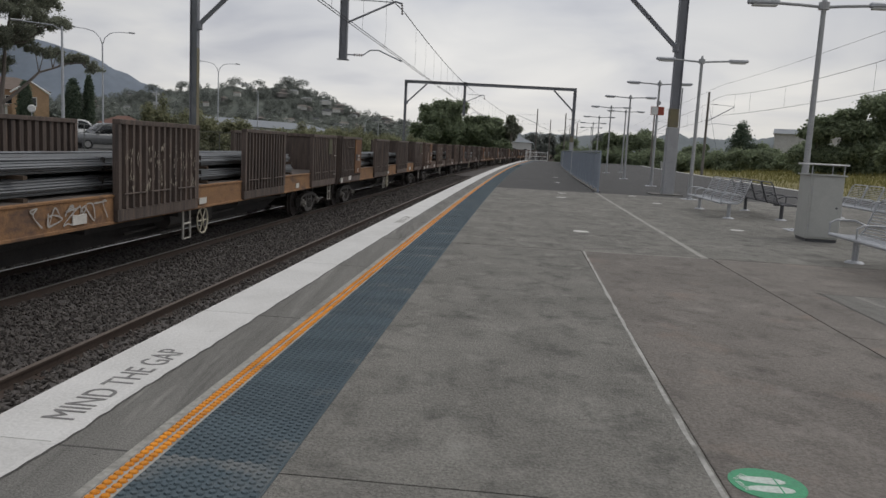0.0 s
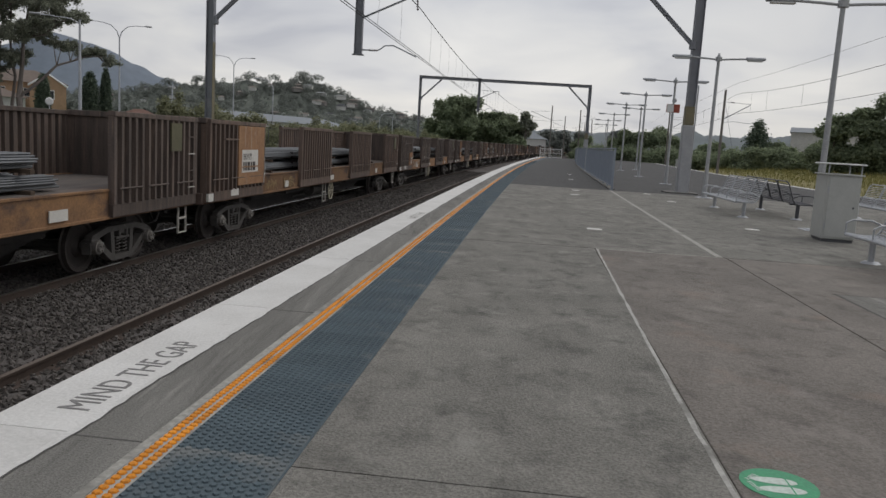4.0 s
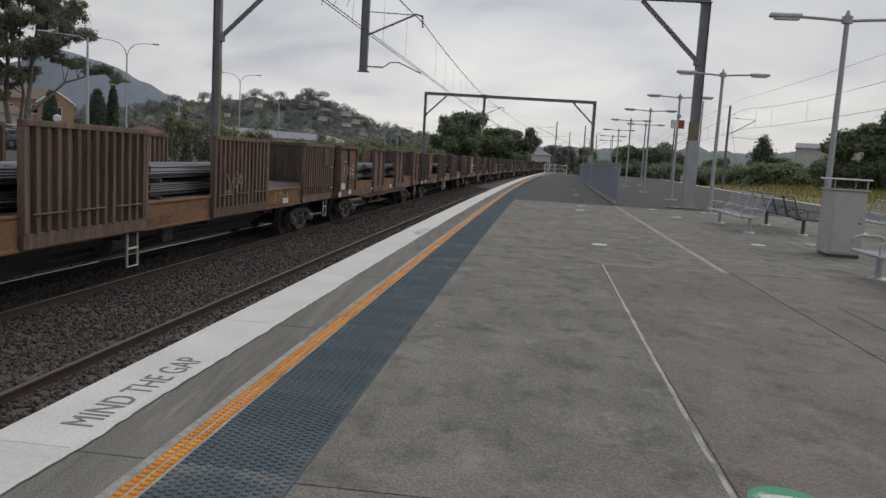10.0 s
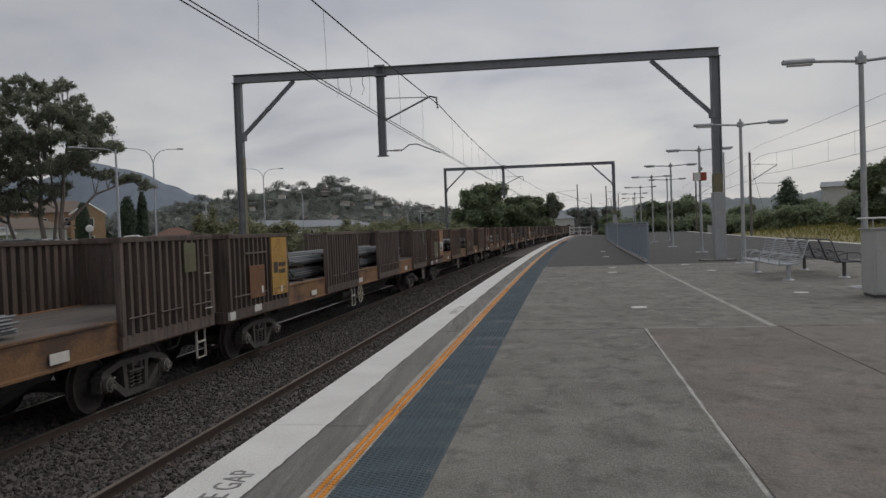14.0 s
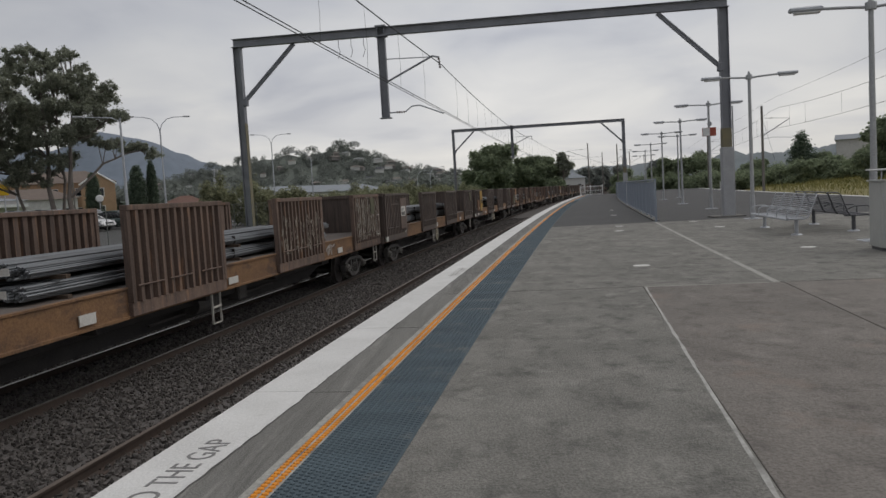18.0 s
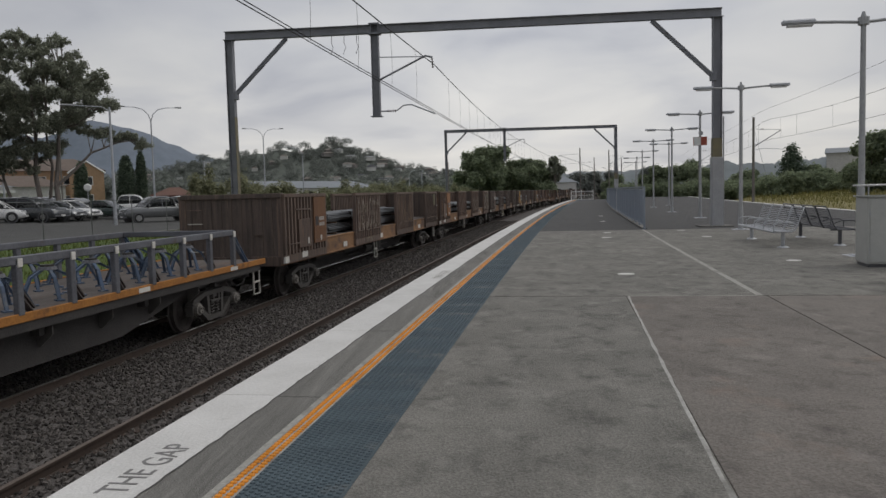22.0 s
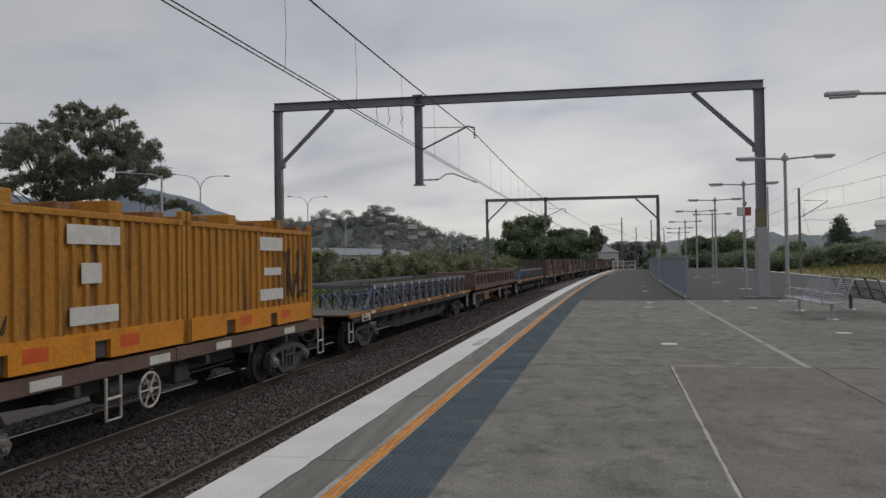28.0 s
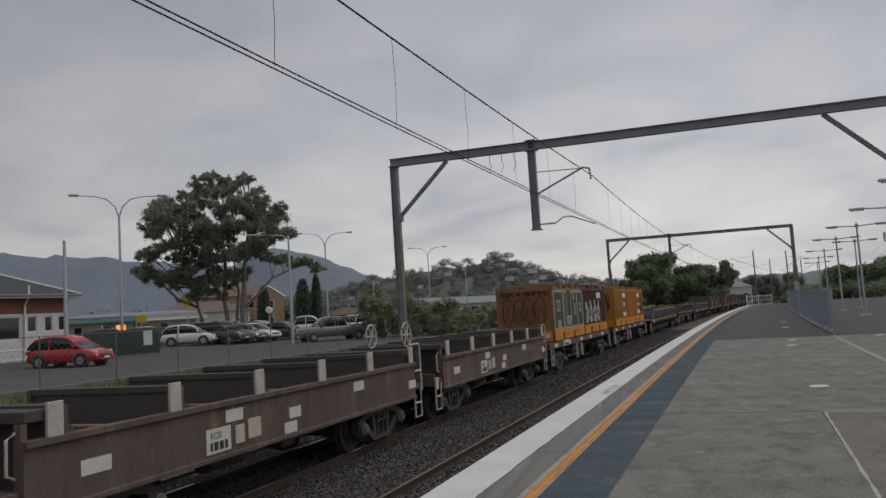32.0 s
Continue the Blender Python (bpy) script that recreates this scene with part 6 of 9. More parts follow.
for k, (x, y, w_, h, n) in enumerate(((31.5, 147, 6.5, 6.0, 14), (36.5, 145, 7.5, 6.6, 18), (41.5, 150, 7.0, 5.4, 14), (46.5, 143, 7.0, 4.4, 14), (50.5, 146, 6.0, 4.6, 12), (57.5, 140, 7.0, 4.6, 14), (62.0, 134, 7.0, 4.4, 14), (27.5, 170, 7, 5.8, 12), (66.0, 128.0, 8.0, 4.4, 14), (70.0, 120.0, 8.0, 4.2, 14), (53.5, 97.0, 8.0, 9.6, 28), (57.0, 99.0, 9.0, 10.4, 28), (61.0, 104.0, 10.0, 9.0, 24), (48.0, 100.0, 6.0, 8.0, 22), (50.2, 98.0, 6.0, 8.4, 22), (44.5, 118.0, 5.0, 3.6, 12), (50.0, 121.0, 6.0, 3.8, 14), (56.0, 117.0, 6.0, 4.0, 14), (52.0, 86.0, 7.0, 4.6, 14), (61.0, 88.0, 8.0, 5.0, 14))):
    tree("field_tree", (x, y, east_z(x, y)), crown_blobs(rt, n, w_, w_ * 0.8, 0.3, h - 0.4, w_ * 0.17), 700 * n, 0.19, M["dark_leaf"], M["dark_bark"], 0.22, "dark green tree behind the grass field", 90 + k, 4, group="field trees")
con = [(rt.uniform(-0.5, 0.5), rt.uniform(-0.5, 0.5), 1.0 + i * 0.62, 2.1 * (1 - (i / 12.5) ** 2.2) + 0.3, 2.1 * (1 - (i / 12.5) ** 2.2) + 0.3, 0.75) for i in range(12)]
tree("conifer", (53.6, 139.8, 0.3), con, 5200, 0.2, M["cypress_leaf"], M["dark_bark"], 0.2, "tall dark pointed conifer behind the grass", 130, 1, shell=0.5)
scr = []
for i in range(380):
    k = rt.uniform(-0.35, 1)
    x, y = 38 + 34 * k + rt.uniform(-3, 3), 138 - 44 * k + rt.uniform(-3, 3)
    scr.append((x, y, east_z(x, y) + rt.uniform(0.2, 2.5), rt.uniform(1.0, 2.4), rt.uniform(0.9, 1.8), rt.uniform(0.6, 1.4)))
v, f = leaves(np.random.default_rng(140), scr, 105000, 0.17, 0.7, 0.3)
tagged(new("scrub", mesh_np("scrub", v, f, M["dark_leaf"])), "tangled green scrub along the edge of the field", "scrub", kind="stuff")
wh = empty("warehouse", pose(69.5, 148.0, 0.2, 0, 0, -24), "pale grey warehouse behind trees", "warehouse")
part("wall", B((-6, 14, -6, 10, 0, 6.9)), M["white_wall"], wh)
part("roof", prism(bmesh.new(), [(-6.5, 6.9), (10.5, 6.9), (2, 8.1)], -6.3, 14.3, "x"), M["roof_grey"], wh)
for k in range(5):
    part("cladding_rib", B((-6.06, -6.0, -5 + 3.2 * k, -4.9 + 3.2 * k, 0, 6.9)), M["roof_grey"], wh)
bx = empty("equipment_cabinet", pose(33.4, 116.0, -0.4, 0, 0, -20), "pale trackside equipment cabinet in the grass", "cabinet")
part("body", B((-0.7, 0.7, -0.4, 0.4, 0, 1.3), bevel=0.02), M["bin"], bx)
part("roof", B((-0.78, 0.78, -0.48, 0.48, 1.3, 1.38)), M["bin"], bx)
house(18.0, 204.0, 0.0, 9, 7, 3.6, 1.8, 5, M["white_wall"], M["roof_grey"], "white house beyond the end of the platform", 3)
house(8.0, 232.0, 0.0, 11, 7, 3.8, 1.8, -5, M["white_wall"], M["roof_red"], "low house beyond the end of the platform", 3)
for k, (x, y) in enumerate(((24, 225), (31, 232), (14, 246), (38, 240), (2, 236), (46, 228), (-6, 215))):
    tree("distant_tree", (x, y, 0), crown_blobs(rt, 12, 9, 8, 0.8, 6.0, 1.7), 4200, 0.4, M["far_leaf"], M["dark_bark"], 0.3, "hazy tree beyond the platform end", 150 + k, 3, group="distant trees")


# ---------------------------------------------------------------- hills
def skyline(name, dist, prof, depth, step, rough, material, label, seed):
    """A long hill: height by bearing (degrees to the left of north), falling away in front and behind."""
    b0, b1 = prof[0][0], prof[-1][0]
    n = int((b1 - b0) / step)
    rows = ((1.0 - depth * 0.45, 0.0), (1.0 - depth * 0.22, 0.45), (1.0 - depth * 0.08, 0.82), (1.0, 1.0), (1.0 + depth * 0.3, 0.7), (1.0 + depth, 0.0))
    vs, fs = [], []
    for i in range(n + 1):
        b = b0 + (b1 - b0) * i / n
        h = float(np.interp(b, [p[0] for p in prof], [p[1] for p in prof]))
        a = math.radians(b)
        for j, (q, e) in enumerate(rows):
            wob = rough * (noise.noise(Vector((b * 0.9, j * 3.1, seed))) + 0.5 * noise.noise(Vector((b * 3.3, j, seed + 9))))
            vs.append((-dist * q * math.sin(a), dist * q * math.cos(a), h * e + wob * (0.3 + e) - 2))
    m = len(rows)
    for i in range(n):
        for j in range(m - 1):
            fs.append((i * m + j, (i + 1) * m + j, (i + 1) * m + j + 1, i * m + j + 1))
    ob = new(name, mesh_np(name, vs, fs, material))
    for p in ob.data.polygons:
        p.use_smooth = True
    return tagged(ob, label, "hills", kind="structure")


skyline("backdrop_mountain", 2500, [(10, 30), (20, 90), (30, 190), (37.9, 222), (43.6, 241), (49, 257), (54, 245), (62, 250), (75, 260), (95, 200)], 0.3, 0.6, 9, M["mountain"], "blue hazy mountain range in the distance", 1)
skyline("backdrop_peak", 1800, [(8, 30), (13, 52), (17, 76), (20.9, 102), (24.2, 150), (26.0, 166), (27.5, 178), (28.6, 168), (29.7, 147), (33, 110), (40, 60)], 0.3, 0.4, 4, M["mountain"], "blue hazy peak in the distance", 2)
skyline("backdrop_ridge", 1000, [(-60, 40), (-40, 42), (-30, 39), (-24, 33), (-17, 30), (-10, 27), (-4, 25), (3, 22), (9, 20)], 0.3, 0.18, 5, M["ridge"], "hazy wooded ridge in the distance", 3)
HILL = [(-6, 9), (-2, 11), (1.5, 15), (3.2, 18.5), (6.2, 24), (9.0, 36), (10.9, 40.5), (13.0, 38), (15.2, 38.5), (18.0, 34), (21.2, 29), (25, 22), (30, 15), (38, 9)]
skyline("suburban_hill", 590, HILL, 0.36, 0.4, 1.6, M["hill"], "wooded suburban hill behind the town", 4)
hr_ = np.random.default_rng(77)
hb, hs = [], []
for k in range(1500):
    b = hr_.uniform(-3, 30)
    q = hr_.uniform(0.84, 1.0)
    e = float(np.interp(q, [0.838, 0.92, 0.971, 1.0], [0.0, 0.45, 0.82, 1.0]))
    h = float(np.interp(b, [p[0] for p in HILL], [p[1] for p in HILL])) * e
    a = math.radians(b)
    r = hr_.uniform(1.1, 2.9)
    hb.append((-590 * q * math.sin(a), 590 * q * math.cos(a), h + r * 0.3, r * 1.2, r * 1.2, r))
for b, h, r in ((15.0, 40, 4.5), (11.4, 42.5, 5.5), (10.4, 42, 4), (20.5, 31, 4.5), (18.5, 35, 4), (13.4, 40, 3.5)):
    a = math.radians(b)
    hb += [(-588 * math.sin(a) + i * 2.5, 588 * math.cos(a), h + 1.0 - abs(i) * 0.6, r * 0.7, r * 0.7, r * 0.6) for i in (-1, 0, 1)]
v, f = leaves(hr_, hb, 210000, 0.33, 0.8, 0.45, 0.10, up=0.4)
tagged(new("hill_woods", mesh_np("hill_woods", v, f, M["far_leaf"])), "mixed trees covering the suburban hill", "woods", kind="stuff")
lowb = []
for k in range(150):
    b = hr_.uniform(2, 40)
    d_ = hr_.uniform(190, 420)
    a = math.radians(b)
    r = hr_.uniform(1.6, 3.4)
    lowb.append((-d_ * math.sin(a), d_ * math.cos(a), 1.5 + r * 0.7 + 0.004 * d_, r * 1.3, r * 1.3, r))
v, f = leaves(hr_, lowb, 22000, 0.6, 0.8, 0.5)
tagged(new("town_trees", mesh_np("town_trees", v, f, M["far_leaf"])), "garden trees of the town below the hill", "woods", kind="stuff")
M["pale_wall"] = surface("pale_weatherboard", (0.56, 0.56, 0.54), (0.46, 0.46, 0.45), rough=0.85, scale=0.5, fine=4)
# hillside roofs: both tones are paled to carry the haze of distance
M["slate_roof"] = surface("grey_slate_roof", (0.26, 0.265, 0.27), (0.21, 0.215, 0.22), rough=0.8, scale=0.5, fine=4)
M["dull_roof"] = surface("dull_brown_roof", (0.22, 0.185, 0.165), (0.18, 0.155, 0.14), rough=0.85, scale=0.5, fine=4)
WALLS = [M["pale_wall"], M["render_wall"], M["pale_wall"], M["white_wall"]]
ROOFS = [M["slate_roof"], M["dull_roof"], M["roof_dark"], M["dull_roof"]]
for k in range(56):
    b = hr_.uniform(3.8, 12.0) if k % 3 else hr_.uniform(13, 26)
    q = hr_.uniform(0.865, 0.985)
    e = float(np.interp(q, [0.838, 0.92, 0.971, 1.0], [0.0, 0.45, 0.82, 1.0]))
    h = float(np.interp(b, [p[0] for p in HILL], [p[1] for p in HILL])) * e if q > 0.838 else 1.5
    a = math.radians(b)
    w_ = hr_.uniform(4.5, 8.5) * (1.0 if b < 13 else 0.7)
    house(-588 * q * math.sin(a), 588 * q * math.cos(a), h - 0.9, w_, w_ * 0.5, hr_.uniform(1.7, 2.3), 0.8, math.degrees(a) + hr_.uniform(-30, 30), WALLS[k % 4], ROOFS[(k * 7) % 4], "small suburban house on the hillside", 0, 1, "hill_house", group="hill houses")

# ---------------------------------------------------------------- the goods train
M["wagon_brown"] = surface("dark_brown_wagon_paint", (0.158, 0.111, 0.088), (0.076, 0.056, 0.047), rough=0.75, scale=1.3, fine=30, bump=0.4, spots=(0.240, 0.150, 0.100), spot_amount=0.40, spot_scale=1.8, stretch=(6.0, 6.0, 0.5), vary=0.22, fine_mix=0.22, blotch=((0.042, 0.034, 0.031), 0.49, 1.4), streaks=((0.250, 0.190, 0.145), 0.36, 16.0, 0.8), chips=((0.40, 0.36, 0.31), 0.29, 9.0))
M["wagon_black"] = surface("sooty_black_brown_wagon_paint", (0.128, 0.096, 0.080), (0.060, 0.048, 0.043), rough=0.72, scale=1.3, fine=30, bump=0.4, spots=(0.180, 0.128, 0.096), spot_amount=0.40, spot_scale=1.8, stretch=(6.0, 6.0, 0.5), vary=0.2, fine_mix=0.22, blotch=((0.036, 0.031, 0.029), 0.49, 1.4), streaks=((0.225, 0.180, 0.145), 0.36, 16.0, 0.8), chips=((0.36, 0.33, 0.29), 0.28, 9.0))
M["wagon_red"] = surface("red_brown_rusting_wagon_paint", (0.156, 0.106, 0.082), (0.074, 0.053, 0.045), rough=0.8, scale=1.3, fine=30, bump=0.4, spots=(0.265, 0.150, 0.090), spot_amount=0.44, spot_scale=1.6, stretch=(5.0, 5.0, 0.5), vary=0.2, fine_mix=0.28, blotch=((0.050, 0.041, 0.037), 0.48, 1.4), streaks=((0.27, 0.205, 0.155), 0.40, 14.0, 0.7), chips=((0.42, 0.36, 0.29), 0.31, 8.0))
M["olive_plate"] = surface("olive_drab_plate", (0.115, 0.108, 0.065), (0.074, 0.071, 0.046), rough=0.8, scale=2.5, fine=25, spots=(0.085, 0.072, 0.052), spot_amount=0.42, spot_scale=3.0, vary=0.25)
M["washed_plate"] = surface("washed_out_rust_placard", (0.330, 0.190, 0.100), (0.225, 0.110, 0.058), rough=0.85, scale=1.6, fine=25, spots=(0.42, 0.33, 0.25), spot_amount=0.42, spot_scale=1.2, stretch=(1.4, 1.4, 0.6), blotch=((0.105, 0.062, 0.045), 0.42, 2.2), streaks=((0.46, 0.40, 0.34), 0.40, 6.0, 0.7))
M["wagon_rust"] = surface("rusty_wagon_paint", (0.205, 0.105, 0.062), (0.110, 0.064, 0.047), rough=0.88, scale=1.6, fine=25, bump=0.35, spots=(0.30, 0.150, 0.072), spot_amount=0.42, spot_scale=1.3, stretch=(2.6, 2.6, 0.45), vary=0.15, fine_mix=0.4, blotch=((0.060, 0.043, 0.037), 0.45, 1.6), streaks=((0.32, 0.20, 0.12), 0.37, 10.0, 0.8), chips=((0.38, 0.33, 0.28), 0.28, 8.0))
M["wagon_sill"] = surface("faded_orange_sill", (0.245, 0.134, 0.064), (0.135, 0.078, 0.048), rough=0.85, scale=1.4, fine=30, bump=0.25, spots=(0.095, 0.060, 0.045), spot_amount=0.49, spot_scale=0.9, stretch=(1.0, 1.0, 2.0), vary=0.25, fine_mix=0.42, blotch=((0.36, 0.225, 0.115), 0.37, 2.5), streaks=((0.085, 0.058, 0.045), 0.38, 6.0, 1.2), chips=((0.45, 0.36, 0.25), 0.28, 7.0))
M["orange"] = surface("orange_base_rail", (0.62, 0.238, 0.014), (0.50, 0.18, 0.016), rough=0.6, scale=2, fine=20, bump=0.05, spots=(0.30, 0.11, 0.022), spot_amount=0.38, spot_scale=2)
M["rust_plate"] = surface("rust_orange_placard", (0.225, 0.112, 0.055), (0.125, 0.066, 0.042), rough=0.85, scale=2.2, fine=25, spots=(0.33, 0.17, 0.07), spot_amount=0.42, spot_scale=1.6, stretch=(1, 1, 0.5), vary=0.3)
M["yellow_plate"] = surface("yellow_placard", (0.42, 0.25, 0.055), (0.30, 0.17, 0.05), rough=0.75, scale=3, fine=25, spots=(0.16, 0.095, 0.05), spot_amount=0.42, spot_scale=2.2, blotch=((0.50, 0.40, 0.22), 0.36, 3.0))
M["under"] = surface("black_underframe_dirt", (0.044, 0.041, 0.040), (0.064, 0.058, 0.054), rough=0.92, scale=2.2, fine=30, bump=0.3, spots=(0.085, 0.072, 0.066), spot_amount=0.34, spot_scale=1.6)
# bogie: dirty casting; its pale spots stand in for highlights on edges and springs
M["bogie"] = surface("dirty_bogie_casting", (0.090, 0.083, 0.077), (0.056, 0.052, 0.048), rough=0.7, metal=0.1, scale=5, fine=40, bump=0.35, spots=(0.20, 0.175, 0.155), spot_amount=0.38, spot_scale=5)
# bearing caps: base colour lightened to paint in the glint they catch
M["bearing"] = surface("greasy_bearing_cap", (0.24, 0.225, 0.205), (0.14, 0.128, 0.115), rough=0.6, metal=0.3, scale=9, fine=40, bump=0.2, spots=(0.10, 0.085, 0.075), spot_amount=0.40, spot_scale=8, vary=0.3)
M["wheel"] = surface("wheel_steel", (0.072, 0.062, 0.057), (0.052, 0.045, 0.042), rough=0.7, metal=0.3, scale=6)
M["bars"] = surface("grey_steel_bars", (0.185, 0.195, 0.205), (0.105, 0.110, 0.118), rough=0.5, metal=0.3, scale=3, fine=40, bump=0.1, stretch=(0.2, 14, 14), vary=0.22, streaks=((0.10, 0.085, 0.075), 0.42, 0.7, 9.0))
M["timber"] = surface("dark_timber_dunnage", (0.085, 0.060, 0.042), (0.055, 0.040, 0.030), rough=0.9, scale=6)
M["blue"] = surface("worn_blue_paint", (0.050, 0.085, 0.150), (0.085, 0.100, 0.125), rough=0.65, scale=3, fine=30, bump=0.1, spots=(0.22, 0.235, 0.25), spot_amount=0.46, spot_scale=5, vary=0.3, blotch=((0.060, 0.058, 0.062), 0.50, 2.5))
M["steel_rail"] = surface("grey_blue_side_rail", (0.145, 0.150, 0.168), (0.085, 0.085, 0.094), rough=0.6, metal=0.2, scale=2.4, fine=30, spots=(0.10, 0.075, 0.062), spot_amount=0.40, spot_scale=2, blotch=((0.30, 0.31, 0.33), 0.34, 5.0))
M["rust_edge"] = surface("rusty_orange_edge", (0.36, 0.155, 0.035), (0.24, 0.10, 0.032), rough=0.85, scale=2.0, fine=30, bump=0.2, spots=(0.10, 0.055, 0.035), spot_amount=0.48, spot_scale=1.6, fine_mix=0.45)
M["wagon_dark"] = surface("dark_rust_wagon_steel", (0.138, 0.088, 0.068), (0.078, 0.054, 0.045), rough=0.85, scale=1.6, fine=25, bump=0.3, spots=(0.235, 0.125, 0.070), spot_amount=0.43, spot_scale=1.4, stretch=(1.2, 1.2, 0.8), vary=0.2, fine_mix=0.4, streaks=((0.25, 0.19, 0.14), 0.37, 6.0, 1.5), chips=((0.38, 0.24, 0.12), 0.29, 7.0))
M["deck"] = surface("worn_wagon_deck", (0.125, 0.108, 0.098), (0.075, 0.064, 0.058), rough=0.9, scale=1.5, fine=25, spots=(0.155, 0.100, 0.072), spot_amount=0.42, spot_scale=1.0, stretch=(0.5, 3.0, 1.0), blotch=((0.175, 0.165, 0.158), 0.38, 2.0))
M["white_step"] = surface("dirty_white_step", (0.48, 0.46, 0.42), (0.34, 0.31, 0.27), rough=0.7, scale=6, spots=(0.20, 0.13, 0.09), spot_amount=0.36, spot_scale=5)
M["cream"] = surface("cream_brake_wheel", (0.50, 0.46, 0.36), (0.38, 0.34, 0.26), rough=0.7, scale=6, spots=(0.22, 0.16, 0.11), spot_amount=0.36, spot_scale=5)
M["sticker"] = surface("white_sticker", (0.62, 0.60, 0.56), (0.50, 0.48, 0.44), rough=0.6, scale=5, spots=(0.35, 0.31, 0.27), spot_amount=0.34, spot_scale=5)
M["stencil"] = surface("pale_stencil", (0.42, 0.40, 0.37), (0.28, 0.26, 0.24), rough=0.8, scale=12)
M["stencil_dark"] = surface("dark_stencil", (0.05, 0.045, 0.045), rough=0.8, scale=12)
M["box_yellow"] = surface("weathered_yellow_container", (0.43, 0.192, 0.022), (0.29, 0.124, 0.020), rough=0.75, scale=1.3, fine=18, bump=0.1, spots=(0.135, 0.066, 0.026), spot_amount=0.46, spot_scale=1.0, stretch=(2.6, 2.6, 0.28), fine_mix=0.4, blotch=((0.10, 0.055, 0.028), 0.42, 2.4))
M["box_brown"] = surface("maroon_brown_container", (0.092, 0.047, 0.040), (0.064, 0.036, 0.032), rough=0.78, scale=1.6, fine=18, bump=0.1, spots=(0.145, 0.075, 0.05), spot_amount=0.40, spot_scale=1.1, stretch=(2.4, 2.4, 0.35), fine_mix=0.4)
M["box_rust"] = surface("rusty_container_end", (0.27, 0.135, 0.058), (0.19, 0.090, 0.044), rough=0.85, scale=1.2, fine=18, bump=0.1, spots=(0.095, 0.052, 0.034), spot_amount=0.44, spot_scale=0.9, stretch=(1.2, 1.2, 0.4), fine_mix=0.3)
M["graffiti_grey"] = surface("silver_grey_spray", (0.36, 0.345, 0.315), (0.24, 0.22, 0.20), rough=0.7, scale=1.6, fine=40, spots=(0.085, 0.052, 0.044), spot_amount=0.45, spot_scale=1.8, stretch=(4.0, 4.0, 0.5), fine_mix=0.35)
M["graffiti_black"] = surface("black_spray", (0.03, 0.026, 0.024), rough=0.7, scale=6)
M["graffiti_cream"] = surface("flaking_cream_spray", (0.27, 0.235, 0.175), (0.16, 0.125, 0.095), rough=0.85, scale=5, spots=(0.085, 0.062, 0.053), spot_amount=0.54, spot_scale=2.6, stretch=(2.2, 2.2, 0.7), fine_mix=0.4)
M["graffiti_worn"] = surface("worn_cream_spray", (0.31, 0.275, 0.225), (0.19, 0.155, 0.125), rough=0.85, scale=7, spots=(0.12, 0.09, 0.07), spot_amount=0.40, spot_scale=5.0)
M["graffiti_pale"] = surface("flaking_white_spray", (0.37, 0.34, 0.29), (0.22, 0.18, 0.145), rough=0.85, scale=7, spots=(0.13, 0.085, 0.06), spot_amount=0.42, spot_scale=4.0, stretch=(3.0, 3.0, 0.8), fine_mix=0.4)
M["graffiti_tan"] = surface("faded_tan_spray", (0.33, 0.235, 0.115), (0.23, 0.155, 0.08), rough=0.85, scale=6, spots=(0.13, 0.085, 0.06), spot_amount=0.40, spot_scale=5.0)
M["coil_grey"] = surface("grey_brown_coil_wagon", (0.130, 0.092, 0.078), (0.072, 0.053, 0.046), rough=0.8, scale=1.2, fine=22, bump=0.25, spots=(0.245, 0.150, 0.105), spot_amount=0.42, spot_scale=1.0, stretch=(1.8, 1.6, 0.6), vary=0.12, blotch=((0.062, 0.052, 0.048), 0.46, 1.5), fine_mix=0.25, streaks=((0.26, 0.235, 0.215), 0.40, 5.0, 0.8), chips=((0.38, 0.30, 0.22), 0.28, 6.0))
M["chalk"] = surface("faint_chalk", (0.27, 0.26, 0.25), (0.16, 0.15, 0.145), rough=0.95, scale=9, fine=60, spots=(0.10, 0.085, 0.08), spot_amount=0.45, spot_scale=12)
M["box_tan"] = surface("tan_weathered_container", (0.235, 0.135, 0.058), (0.165, 0.092, 0.045), rough=0.85, scale=1.4, fine=18, bump=0.1, spots=(0.095, 0.055, 0.035), spot_amount=0.42, spot_scale=1.0, stretch=(1.4, 1.4, 0.4), fine_mix=0.4)
M["spray_green"] = surface("dark_green_spray", (0.040, 0.068, 0.052), (0.032, 0.052, 0.042), rough=0.75, scale=3, fine=20, spots=(0.075, 0.085, 0.070), spot_amount=0.38, spot_scale=3)
M["spray_pale"] = surface("pale_grey_spray", (0.36, 0.35, 0.31), (0.25, 0.235, 0.20), rough=0.75, scale=4, fine=20, spots=(0.17, 0.13, 0.09), spot_amount=0.36, spot_scale=4)
M["trough"] = surface("black_trough_steel", (0.062, 0.055, 0.054), (0.086, 0.068, 0.061), rough=0.85, scale=2, fine=25, bump=0.2, spots=(0.085, 0.058, 0.046), spot_amount=0.36, spot_scale=1.0)

SILL0, DECK, TOP, HALF = 1.0, 1.47, 2.80, 1.33   # heights above rail and half width


